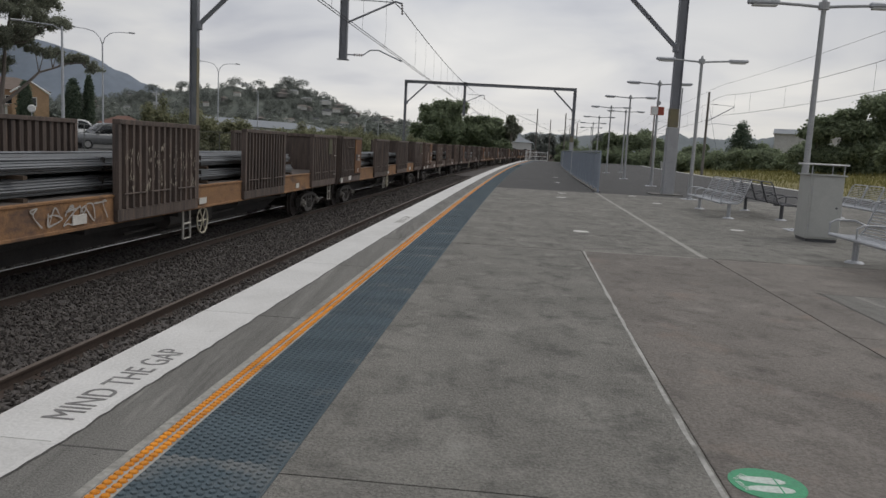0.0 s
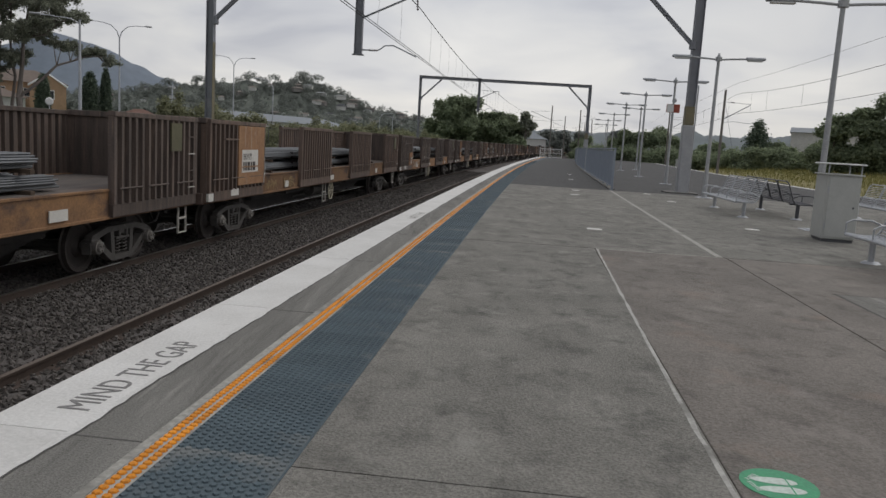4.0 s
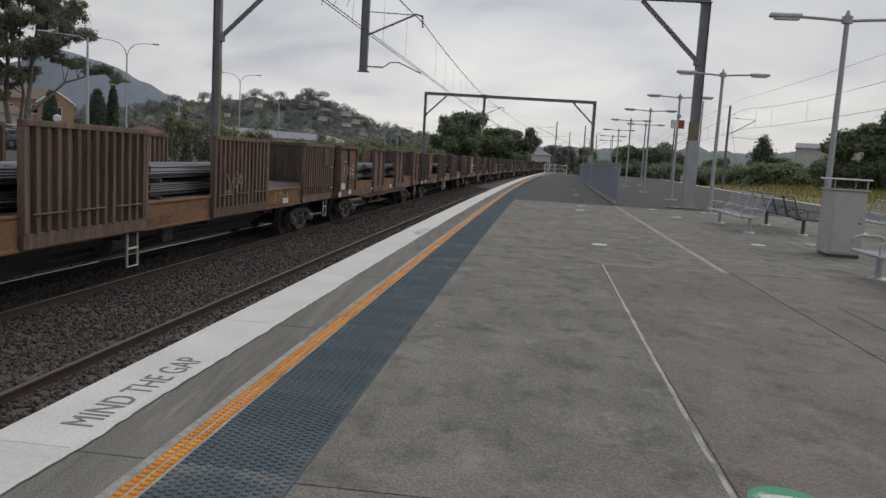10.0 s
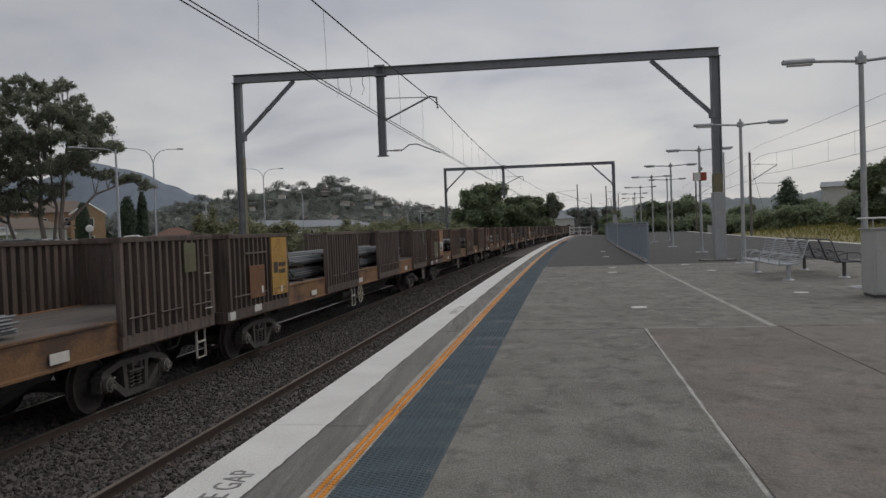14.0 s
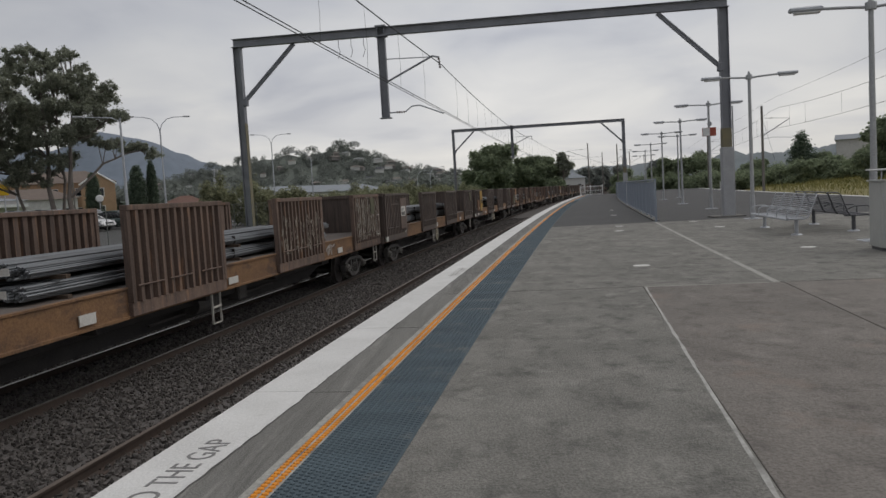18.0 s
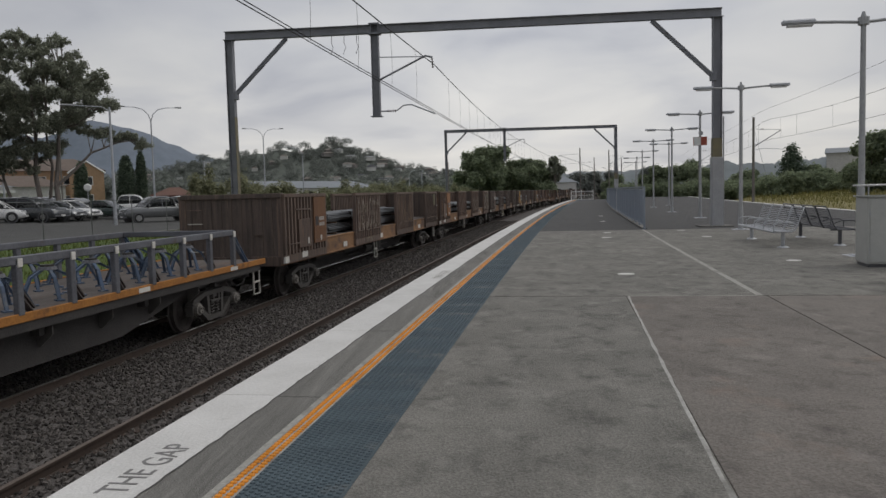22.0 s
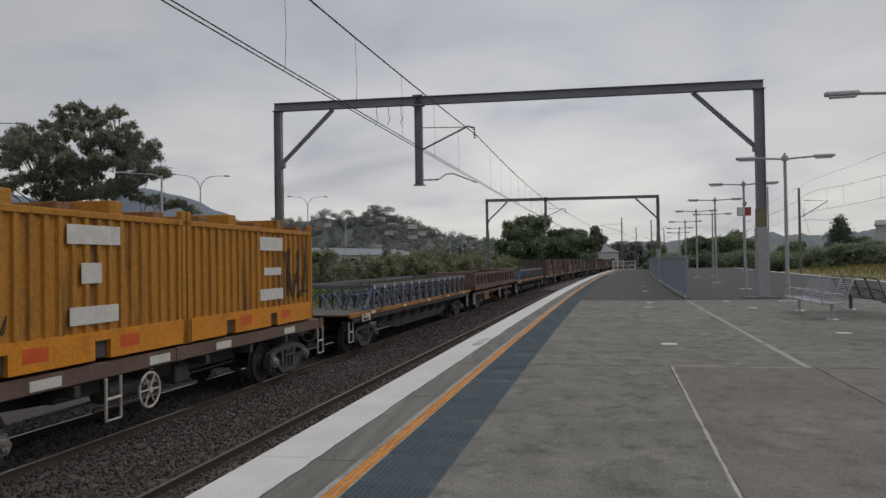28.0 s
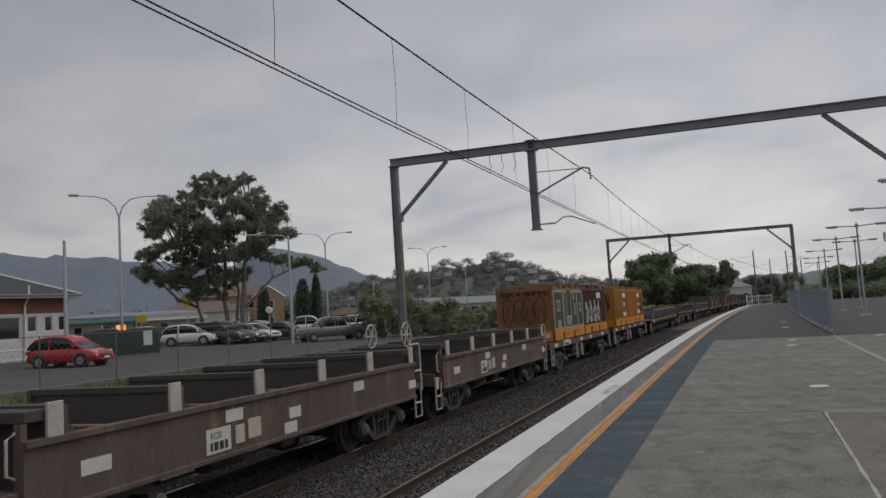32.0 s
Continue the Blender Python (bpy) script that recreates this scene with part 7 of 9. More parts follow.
def corrugated(bm, x0, x1, z0, z1, y, depth=0.05, pitch=0.265, axis="x", thick=0.014):
    """A folded steel sheet with upright ribs, the folds showing on both faces."""
    n = max(2, round((x1 - x0) / pitch))
    p = (x1 - x0) / n
    front = []
    for i in range(n):
        a = x0 + i * p
        front += [(a, y), (a + 0.50 * p, y), (a + 0.58 * p, y - depth), (a + 0.90 * p, y - depth)]
    front.append((x1, y))

    def row(pts, z):
        return [bm.verts.new((a, b, z) if axis == "x" else (b, a, z)) for a, b in pts]

    back = [(a, b + thick) for a, b in front]
    f0, f1, b0, b1 = row(front, z0), row(front, z1), row(back, z0), row(back, z1)
    for i in range(len(front) - 1):
        bm.faces.new((f0[i], f0[i + 1], f1[i + 1], f1[i]))
        bm.faces.new((b0[i + 1], b0[i], b1[i], b1[i + 1]))
        bm.faces.new((f1[i], f1[i + 1], b1[i + 1], b1[i]))
        bm.faces.new((f0[i + 1], f0[i], b0[i], b0[i + 1]))
    for i in (0, -1):
        bm.faces.new((f0[i], f1[i], b1[i], b0[i]))
    return bm


def wheel_bm():
    bm = bmesh.new()
    prof = [(0.46, -0.085), (0.485, -0.065), (0.49, -0.05), (0.46, -0.03), (0.455, 0.05), (0.40, 0.052), (0.37, 0.02), (0.20, -0.005), (0.12, 0.06), (0.05, 0.07)]
    seg = 24
    rings = [[bm.verts.new((r * math.cos(2 * math.pi * k / seg), -h, r * math.sin(2 * math.pi * k / seg))) for k in range(seg)] for r, h in prof]
    for a, b in zip(rings, rings[1:]):
        for k in range(seg):
            bm.faces.new((a[k], a[(k + 1) % seg], b[(k + 1) % seg], b[k]))
    bm.faces.new(rings[0])
    bm.faces.new(rings[-1])
    return bm


def spring_bm(x, y, z0, z1, r=0.075, coils=5):
    pts = []
    n = coils * 8
    for i in range(n + 1):
        a = i / 8 * 2 * math.pi
        pts.append((x + r * math.cos(a), y + r * math.sin(a), z0 + (z1 - z0) * i / n))
    return tube(bmesh.new(), pts, 0.016, 5)


BOGIE = {}


def bogie_meshes():
    """Three-piece freight bogie: cast side frame with two triangular windows, springs between the columns, bearing caps."""
    side = bmesh.new()
    for y0, y1 in ((-1.07, -0.93),):
        for outline in ([(-1.06, 0.52), (-0.98, 0.66), (-0.50, 0.77), (0.50, 0.77), (0.98, 0.66), (1.06, 0.52), (0.94, 0.50), (0.90, 0.57), (0.46, 0.67), (-0.46, 0.67), (-0.90, 0.57), (-0.94, 0.50)],
                        [(-0.98, 0.44), (-0.74, 0.40), (-0.36, 0.14), (0.36, 0.14), (0.74, 0.40), (0.98, 0.44), (0.94, 0.53), (0.70, 0.51), (0.31, 0.24), (-0.31, 0.24), (-0.70, 0.51), (-0.94, 0.53)]):
            prism(side, outline, y0, y1, "y")
        for d in (-1, 1):
            prism(side, [(d * 0.40, 0.68), (d * 0.29, 0.68), (d * 0.25, 0.24), (d * 0.36, 0.24)], y0, y1, "y")
            box(side, d * 0.90 - 0.15, d * 0.90 + 0.15, -1.10, -0.90, 0.52, 0.60, bevel=0.02)
            for w in (-0.17, 0.13):
                box(side, d * 0.90 + w, d * 0.90 + w + 0.04, -1.08, -0.92, 0.34, 0.54)
    BOGIE["side_frame"] = mesh_of("side_frame", side, M["bogie"])
    cap = bmesh.new()
    disc(cap, (0, -1.10, 0.46), "y", 0.125, 0.10, 16)
    disc(cap, (0, -1.17, 0.46), "y", 0.095, 0.05, 16, 0.08)
    for k in range(3):
        disc(cap, (0.05 * math.cos(2.094 * k + 0.5), -1.205, 0.46 + 0.05 * math.sin(2.094 * k + 0.5)), "y", 0.018, 0.03, 6)
    BOGIE["axle_cap"] = mesh_of("axle_cap", cap, M["bearing"])
    sp = bmesh.new()
    for x in (-0.115, 0.115):
        tmp = spring_bm(x, -0.99, 0.25, 0.50, 0.082, 4)
        me2 = bpy.data.meshes.new("t")
        tmp.to_mesh(me2)
        sp.from_mesh(me2)
        bpy.data.meshes.remove(me2)
        tmp.free()
    BOGIE["spring"] = mesh_of("spring", sp, M["bogie"])
    block = B((-0.23, 0.23, -1.09, -0.91, 0.51, 0.56), (-0.16, -0.10, -1.10, -0.95, 0.56, 0.68), (0.10, 0.16, -1.10, -0.95, 0.56, 0.68), (-0.10, 0.10, -1.06, -0.95, 0.60, 0.68), bevel=0.012)
    BOGIE["bolster_end"] = mesh_of("bolster_end", block, M["bogie"])
    BOGIE["wheel"] = mesh_of("wheel", wheel_bm(), M["wheel"])
    BOGIE["bolster"] = mesh_of("bolster", B((-0.2, 0.2, -0.95, 0.95, 0.55, 0.80), (-0.75, -0.68, -0.9, 0.9, 0.3, 0.42), (0.68, 0.75, -0.9, 0.9, 0.3, 0.42), bevel=0.02), M["under"])
    BOGIE["axle"] = mesh_of("axle", tube(bmesh.new(), [(0, -0.95, 0.46), (0, 0.95, 0.46)], 0.08, 10), M["under"])


bogie_meshes()


def sub(name, key_or_me, parent, m=None):
    o = new(name, BOGIE[key_or_me] if isinstance(key_or_me, str) else key_or_me)
    o.parent = parent
    if m is not None:
        o.matrix_basis = m
    return o


def bogie(wagon, x):
    b = sub("bogie", "bolster", wagon, pose(x, 0, 0))
    b["label"] = "dirty cast steel bogie"
    for flip in (0, 180):
        sub("side_frame", "side_frame", b, pose(0, 0, 0, 0, 0, flip))
        sub("spring", "spring", b, pose(0, 0, 0, 0, 0, flip))
        sub("bolster_end", "bolster_end", b, pose(0, 0, 0, 0, 0, flip))
        for wx in (-0.9, 0.9):
            sub("axle_cap", "axle_cap", b, pose(wx if not flip else -wx, 0, 0, 0, 0, flip))
            w = sub("wheel", "wheel", b, pose(wx if not flip else wx, -0.7525 if not flip else 0.7525, 0.46, 0, 0, flip))
    for wx in (-0.9, 0.9):
        sub("axle", "axle", b, pose(wx, 0, 0))
    return b


def brake_wheel(x, y, z, r=0.29, axis="y"):
    """Spoked hand brake wheel facing the platform."""
    bm = bmesh.new()
    n = 20
    ring = [(x + r * math.cos(2 * math.pi * k / n), y, z + r * math.sin(2 * math.pi * k / n)) for k in range(n + 1)]
    tube(bm, ring, 0.022, 6)
    for k in range(6):
        a = math.pi * k / 3
        tube(bm, [(x, y, z), (x + r * math.cos(a), y, z + r * math.sin(a))], 0.016, 5)
    disc(bm, (x, y, z), "y", 0.05, 0.06, 10)
    return bm


def step_bm(x, y, z0, z1, w=0.36):
    return T([(x - w / 2, y, z1), (x - w / 2, y, z0), (x + w / 2, y, z0), (x + w / 2, y, z1)], [(x - w / 2, y, (z0 + z1) / 2), (x + w / 2, y, (z0 + z1) / 2)], r=0.026, seg=6)


def coupler(wagon, x, d):
    bm = bmesh.new()
    box(bm, min(x, x + 0.5 * d), max(x, x + 0.5 * d), -0.12, 0.12, 0.70, 0.92, bevel=0.02)
    disc(bm, (x + 0.5 * d, 0, 0.81), "z", 0.14, 0.28, 10)
    part("coupler", bm, M["under"], wagon)
    part("brake_hose", T([(x, -0.35, 0.85), (x + 0.25 * d, -0.35, 0.55), (x + 0.42 * d, -0.25, 0.5), (x + 0.5 * d, -0.1, 0.62)], r=0.025, seg=6), M["under"], wagon)


def rows_text(parent, x, z, y, lines, size, mat, name="stencil"):
    """Short stencilled lines on a side that faces the platform."""
    for k, tx in enumerate(lines):
        if tx == "|":
            continue
        lettering(name, tx, size, pose(x, y, z - k * size * 1.15, 90, 0, 0), mat, parent, 0.85)


def bars_text(bm, x, z, y, w, size, lines):
    """Unreadable lettering: rows of short plain bars."""
    rng = random.Random(int(x * 100) + int(z * 10))
    for k in range(lines):
        a = x
        while a < x + w - size * 0.4:
            l = size * rng.uniform(0.35, 0.9)
            box(bm, a, min(a + l, x + w), y - 0.003, y, z - k * size * 1.6 - size, z - k * size * 1.6)
            a += l + size * 0.25
    return bm


def scribble(x0, x1, z0, z1, y, seed, strokes, r=0.016, axis="x"):
    """Sprayed lettering: free looping strokes of uneven width lying flat on the wall."""
    rng = random.Random(seed)
    bm = bmesh.new()
    w = (x1 - x0) / strokes
    for k in range(strokes):
        cx, cz = x0 + (k + 0.5) * w, (z0 + z1) / 2
        hw, hh = 0.55 * w, 0.5 * (z1 - z0)
        for line in range(rng.choice((1, 2, 2))):
            knots = [(cx + rng.uniform(-1, 1) * hw, cz + rng.choice((-1, 1, rng.uniform(-1, 1))) * hh * rng.uniform(0.6, 1)) for _ in range(rng.choice((4, 5, 6)))]
            pts = []
            for i in range(len(knots) - 1):
                p0, p1, p2, p3 = knots[max(i - 1, 0)], knots[i], knots[i + 1], knots[min(i + 2, len(knots) - 1)]
                for q in range(5):
                    t = q / 5
                    pts.append(tuple(0.5 * ((2 * b) + (c - a) * t + (2 * a - 5 * b + 4 * c - e) * t * t + (3 * b - a - 3 * c + e) * t ** 3) for a, b, c, e in zip(p0, p1, p2, p3)))
            pts = [(min(max(a, x0), x1), min(max(b, z0), z1)) for a, b in pts]
            prev = None
            for n, (ax, az) in enumerate(pts):
                bx, bz = pts[min(n + 1, len(pts) - 1)]
                cx0, cz0 = pts[max(n - 1, 0)]
                dd = math.hypot(bx - cx0, bz - cz0) or 1.0
                rr = r * (0.55 + 0.6 * abs(math.sin(n * 0.45 + seed + line)))
                nx, nz = -(bz - cz0) / dd * rr, (bx - cx0) / dd * rr
                yy = y - 0.0007 * line
                cur = [bm.verts.new((ax - nx, yy, az - nz) if axis == "x" else (yy, ax - nx, az - nz)), bm.verts.new((ax + nx, yy, az + nz) if axis == "x" else (yy, ax + nx, az + nz))]
                if prev:
                    bm.faces.new((prev[0], cur[0], cur[1], prev[1]))
                prev = cur
    return bm


def underframe(wagon, length, depth=0.32, mat=None):
    # on long wagons the sill hangs lower, its black standing for shade underneath
    deep = 0.36 if length > 20 else 0.62
    bm = B((0.4, length - 0.4, -0.30, 0.30, 0.72, 1.02), (4.2, length - 4.2, -0.8, -0.62, 0.72, 1.0), (4.2, length - 4.2, 0.62, 0.8, 0.72, 1.0), bevel=0.02)
    part("centre_sill", prism(bmesh.new(), [(3.3, 0.80), (3.3, 0.72), (4.9, deep), (length - 4.9, deep), (length - 3.3, 0.72), (length - 3.3, 0.80)], -0.32, 0.32, "y"), M["under"], wagon, "deep black fish-bellied centre sill")
    for k in range(6):
        x = 2.4 + (length - 4.8) * k / 5
        box(bm, x - 0.06, x + 0.06, -1.2, 1.2, 0.84, 1.0)
    part("underframe", bm, mat or M["under"], wagon)
    gear = bmesh.new()
    c = length / 2
    disc(gear, (c - 1.2, -0.75, 0.72), "x", 0.19, 0.9, 14)
    box(gear, c + 0.3, c + 0.75, -0.9, -0.5, 0.55, 0.9, bevel=0.03)
    tube(gear, [(c - 3.0, -0.6, 0.55), (c + 3.0, -0.6, 0.62)], 0.025, 6)
    tube(gear, [(c - 2.0, -0.9, 0.48), (c + 1.0, -0.9, 0.50)], 0.02, 6)
    part("brake_gear", gear, M["bogie"], wagon)


def side_panel(wagon, x0, x1, style, flip=False, mat=None):
    """One fixed side wall section with ribs, top rail, posts and foot rails."""
    y = -HALF - 0.045
    bm = bmesh.new()
    mat = mat or M["wagon_brown"]
    if style == "ribbed":
        corrugated(bm, x0 + 0.10, x1 - 0.10, SILL0 + 0.22, TOP - 0.09, y, 0.075, 0.245)
    else:
        box(bm, x0 + 0.08, x1 - 0.08, y, y + 0.03, SILL0 + 0.2, TOP - 0.06)
        box(bm, (x0 + x1) / 2 - 0.03, (x0 + x1) / 2 + 0.03, y - 0.06, y, SILL0 + 0.2, TOP - 0.06)
        box(bm, (x0 + x1) / 2, x1 - 0.1, y - 0.05, y, SILL0 + 0.55, SILL0 + 0.60)
    ob = part("side_panel", bm, mat, wagon, "ribbed side wall section" if style == "ribbed" else "plain side wall section")
    part("top_rail", B((x0, x1, y - 0.085, y + 0.05, TOP - 0.09, TOP), bevel=0.008), mat, ob)
    if style == "ribbed" and not flip:
        for a, b in ((0.14, 0.95), (1.15, 1.95), (2.3, 3.1)):
            if x0 + b < x1:
                part("lashing_bar", T([(x0 + a, y - 0.09, SILL0 + 0.49), (x0 + b, y - 0.09, SILL0 + 0.49)], r=0.018, seg=5), mat, ob)
    for xx in (x0, x1 - 0.10):
        part("post", B((xx, xx + 0.10, y - 0.07, y + 0.05, SILL0 + 0.22, TOP - 0.09), bevel=0.006), mat, ob)
    part("foot_rail", B((x0, x1, y - 0.05, y + 0.04, SILL0, SILL0 + 0.22), bevel=0.008), mat, ob)
    if flip:
        ob.matrix_basis = pose(x0 + x1, 0, 0, 0, 0, 180)
    return ob


def bar_load(wagon_m, spans, seed, levels, thick=0.25, label="bundles of long grey steel bars on a wagon deck"):
    """Round bundles of thin bars lying a little askew along the deck: one part a bundle, ends uneven, paper tags."""
    rng = random.Random(seed)
    ld = empty("steel_bar_load", wagon_m, label, "steel load", "steel bar loads")
    for x0, x1 in spans:
        z = DECK + 0.06
        for lv in range(levels):
            for k in range(5):
                xx = x0 + 0.9 + k * (x1 - x0 - 1.8) / 4
                part("dunnage", B((xx - 0.05, xx + 0.05, -1.12, 1.12, z - 0.06, z)), M["timber"], ld, "timber spacer")
            nb = 5
            for b in range(nb):
                yc = -0.98 + (b + 0.5) * 1.96 / nb + rng.uniform(-0.02, 0.02)
                bm = bmesh.new()
                bx0, bx1 = x0 + rng.uniform(0, 0.7), x1 - rng.uniform(0, 0.8)
                skew = rng.uniform(-0.05, 0.05)
                hh = thick * rng.uniform(0.85, 1.12)
                rows = 6
                for j in range(rows):
                    e = 1 - abs((j + 0.5) / rows - 0.45) * 0.9
                    m = max(4, round(10 * e))
                    for i in range(m):
                        yy = (i - (m - 1) / 2) * 0.0405 + rng.uniform(-0.008, 0.008)
                        zz = z + 0.02 + j * hh / rows + rng.uniform(-0.006, 0.006)
                        ox, s0, s1, up = rng.gauss(0, 0.07), rng.uniform(-0.02, 0.02), rng.uniform(-0.02, 0.02), rng.uniform(-0.004, 0.012)
                        tube(bm, [(bx0 + ox, yc - skew + yy + s0, zz), ((bx0 + bx1) / 2, yc + yy, zz + up), (bx1 + ox, yc + skew + yy + s1, zz)], 0.0195, 5)
                o = tagged(part("bar_bundle", bm, M["bars"], ld), kind="stuff")
                if b < 3:
                    tz = z + rng.uniform(0.04, 0.12)
                    part("tag", B((bx0 - 0.22, bx0 - 0.215, yc - 0.07, yc + 0.05, tz, tz + 0.11)), M["sticker"], o, "white paper tag")
                for k in range(3 if b == 0 else 0):
                    xx = bx0 + (k + 0.7) * (bx1 - bx0) / 3.4
                    part("strap", B((xx - 0.014, xx + 0.014, yc - 0.19, yc + 0.19, z - 0.004, z + hh + 0.006)), M["under"], o)
            z += thick + 0.10
    return ld


CARRIED = []   # (thing, train coordinate of its origin)


PLACARDS = {   # placard x0, x1, z0, z1 and paint; second plate or None; words and the place of the white panel or None
    "low": ((2.30, 3.30, 1.24, 1.92, "rust_plate"), None, None),
    "rkwy": ((1.55, 3.24, 1.30, 2.70, "washed_plate"), None, ("RKWY", 1.75, 2.80, 1.60, 2.14)),
    "tall": ((2.15, 3.24, 1.32, 2.70, "rust_plate"), None, None),
    "white": ((2.25, 3.24, 1.38, 2.70, "washed_plate"), (0.60, 1.62, 1.32, 2.15, "olive_plate"), ("RKWX", 2.20, 3.10, 1.66, 2.10)),
    "yellow": ((2.25, 3.24, 1.34, 2.70, "yellow_plate"), (0.95, 1.80, 1.38, 2.10, "rust_plate"), None),
    "brown": ((2.25, 3.24, 1.38, 2.60, "wagon_brown"), None, ("RKWX", 2.30, 3.05, 1.88, 2.26)),
    "square": ((2.20, 3.24, 1.40, 2.70, "rust_plate"), (0.95, 1.85, 1.35, 2.12, "wagon_red"), None),
}


def steel_wagon(variant, seed, length=22.7, style="ribbed", paint="wagon_brown"):
    rng = random.Random(seed)
    w = empty("steel_wagon", pose(0, 0, 0), "dark brown open goods wagon with ribbed side walls" if style == "ribbed" else "brown open goods wagon with plain side doors", "goods wagon", "steel wagons")
    part("deck", B((0.05, length - 0.05, -1.27, 1.27, DECK - 0.06, DECK), bevel=0.005), M["deck"], w)
    spans = ((0.0, 3.4), (6.6, 10.0), (12.9, 16.3), (19.4, 22.7)) if style == "ribbed" else ((0.0, 2.4), (5.4, 7.4), (10.1, 12.2), (14.9, 17.0))
    for sgn in (-1, 1):
        low = SILL0 - 0.03
        sill = part("side_sill", prism(bmesh.new(), [(-1.365, low), (-1.365, SILL0 + 0.01), (-1.34, SILL0 + 0.02), (-1.34, DECK - 0.03), (-1.365, DECK - 0.02), (-1.365, DECK + 0.012), (-1.24, DECK + 0.012), (-1.24, low)], 0.02, length - 0.02), M["wagon_sill"], w, "faded orange side sill")
        if sgn > 0:
            sill.matrix_basis = pose(length, 0, 0, 0, 0, 180)
        for x0, x1 in spans:
            side_panel(w, x0, x1, style, sgn > 0, M[paint])
    if style != "ribbed":
        for y in (-1.33, 1.25):
            part("belly_girder", prism(bmesh.new(), [(2.6, SILL0), (4.2, SILL0 - 0.19), (length - 4.2, SILL0 - 0.19), (length - 2.6, SILL0)], y, y + 0.08, "y"), M["wagon_dark"], w, "brown fish-bellied lower girder")
    for x, out in ((0.0, -1), (length - 0.12, 1)):
        face, back = (x, x + 0.12) if out < 0 else (x + 0.12, x)
        ring = [(back, -1.24), (face, -1.24)]
        for k in range(9):
            y = -1.1 + k * 0.275
            ring += [(face, y - 0.018), (face + 0.02 * out, y - 0.018), (face + 0.02 * out, y + 0.018), (face, y + 0.018)]
        ring += [(face, 1.24), (back, 1.24)]
        wall = part("end_wall", prism(bmesh.new(), ring, SILL0 + 0.2, TOP - 0.10, "z"), M["wagon_black"], w, "dark end wall with thin upright seams")
        part("top_beam", B((x - 0.05, x + 0.17, -1.37, 1.37, TOP - 0.10, TOP + 0.02), bevel=0.01), M["wagon_black"], wall)
        part("headstock", B((x - 0.05, x + 0.17, -1.30, 1.30, SILL0 - 0.05, SILL0 + 0.2), bevel=0.01), M[paint], wall)
        for y in (-1.37, 1.24):
            part("corner_post", B((x - 0.02, x + 0.14, y, y + 0.13, SILL0, TOP - 0.1)), M[paint], wall)
        for y, z in ((-0.75, 1.75), (-0.1, 1.78), (0.45, 1.82)):
            part("ledge", B((min(face, face + 0.07 * out), max(face, face + 0.07 * out), y - 0.11, y + 0.11, z, z + 0.02)), M[paint], w)
    for k in range(4):
        bright = M["white_step"] if k in (0, 2) else M[paint]
        part("rung", T([(-0.10, 0.75, 1.35 + 0.36 * k), (-0.10, 1.15, 1.35 + 0.36 * k)], r=0.014, seg=5), bright, w)
        part("rung", T([(length - 0.50, -HALF - 0.15, 1.38 + 0.34 * k), (length - 0.20, -HALF - 0.15, 1.38 + 0.34 * k)], r=0.013, seg=5), bright if k < 3 else M[paint], w)
    underframe(w, length)
    bogie(w, 2.35)
    bogie(w, length - 2.35)
    coupler(w, 0.0, -1)
    coupler(w, length, 1)
    part("step", step_bm(length - 0.35, -1.28, 0.42, 1.02), M["white_step"], w, "white footstep")
    if style == "ribbed":
        if variant not in ("white", "square"):
            part("brake_wheel", brake_wheel(10.55, -1.30, 0.68), M["cream"], w, "cream spoked hand brake wheel")
        part("step", step_bm(9.75, -1.28, 0.36, 1.0), M["white_step"], w, "white footstep")
    # stickers on the sill
    for x in (1.25, 5.3, 10.2 if style == "ribbed" else 9.0, length - 5.0, length - 1.4):
        if rng.random() < 0.85:
            q = rng.uniform(0.30, 0.48)
            part("sticker", B((x, x + q, -1.378 if x > 3.5 else -1.432, -1.36, SILL0 + 0.07, SILL0 + 0.07 + rng.uniform(0.13, 0.20))), M["sticker"], w)
    part("corner_mark", B((-0.02, 0.24, -1.436, -1.385, SILL0 + 0.02, SILL0 + 0.19)), M["sticker"], w, "white painted corner mark")
    if style == "ribbed":
        (px0, px1, pz0, pz1, pm), plate, words = PLACARDS[variant]
        yb = -HALF - 0.1465
        pl = part("placard", B((px0, px1, yb, yb + 0.032, pz0, pz1), bevel=0.006), M[pm], w, "rust stained data placard")
        part("placard_fold", B((px0 + 0.02, px1 - 0.02, yb - 0.012, yb, pz0 + 0.30 * (pz1 - pz0), pz0 + 0.30 * (pz1 - pz0) + 0.03)), M[pm], pl)
        if plate:
            part("blank_plate", B((plate[0], plate[1], yb, yb + 0.032, plate[2], plate[3]), bevel=0.006), M[plate[4]], w, "plain weathered plate")
            part("small_label", B((plate[1] - 0.22, plate[1] - 0.12, yb - 0.004, yb, plate[2] + 0.08, plate[2] + 0.24)), M["sticker"], w)
        if words:
            tx, x0, x1, z0, z1 = words
            part("data_panel", B((x0, x1, yb - 0.005, yb + 0.004, z0, z1)), M["sticker"], pl, "white panel with wagon data")
            rows_text(pl, x0 + 0.06, z0 + 0.55 * (z1 - z0), yb - 0.007, (tx,), 0.42 * (z1 - z0), M["stencil_dark"])
            part("data_lines", bars_text(bmesh.new(), x0 + 0.07, z0 + 0.46 * (z1 - z0), yb - 0.006, 0.75 * (x1 - x0), 0.38 * (z1 - z0), 1), M["stencil_dark"], pl)
        else:
            zc = (pz0 + pz1) / 2
            dark = variant == "yellow"
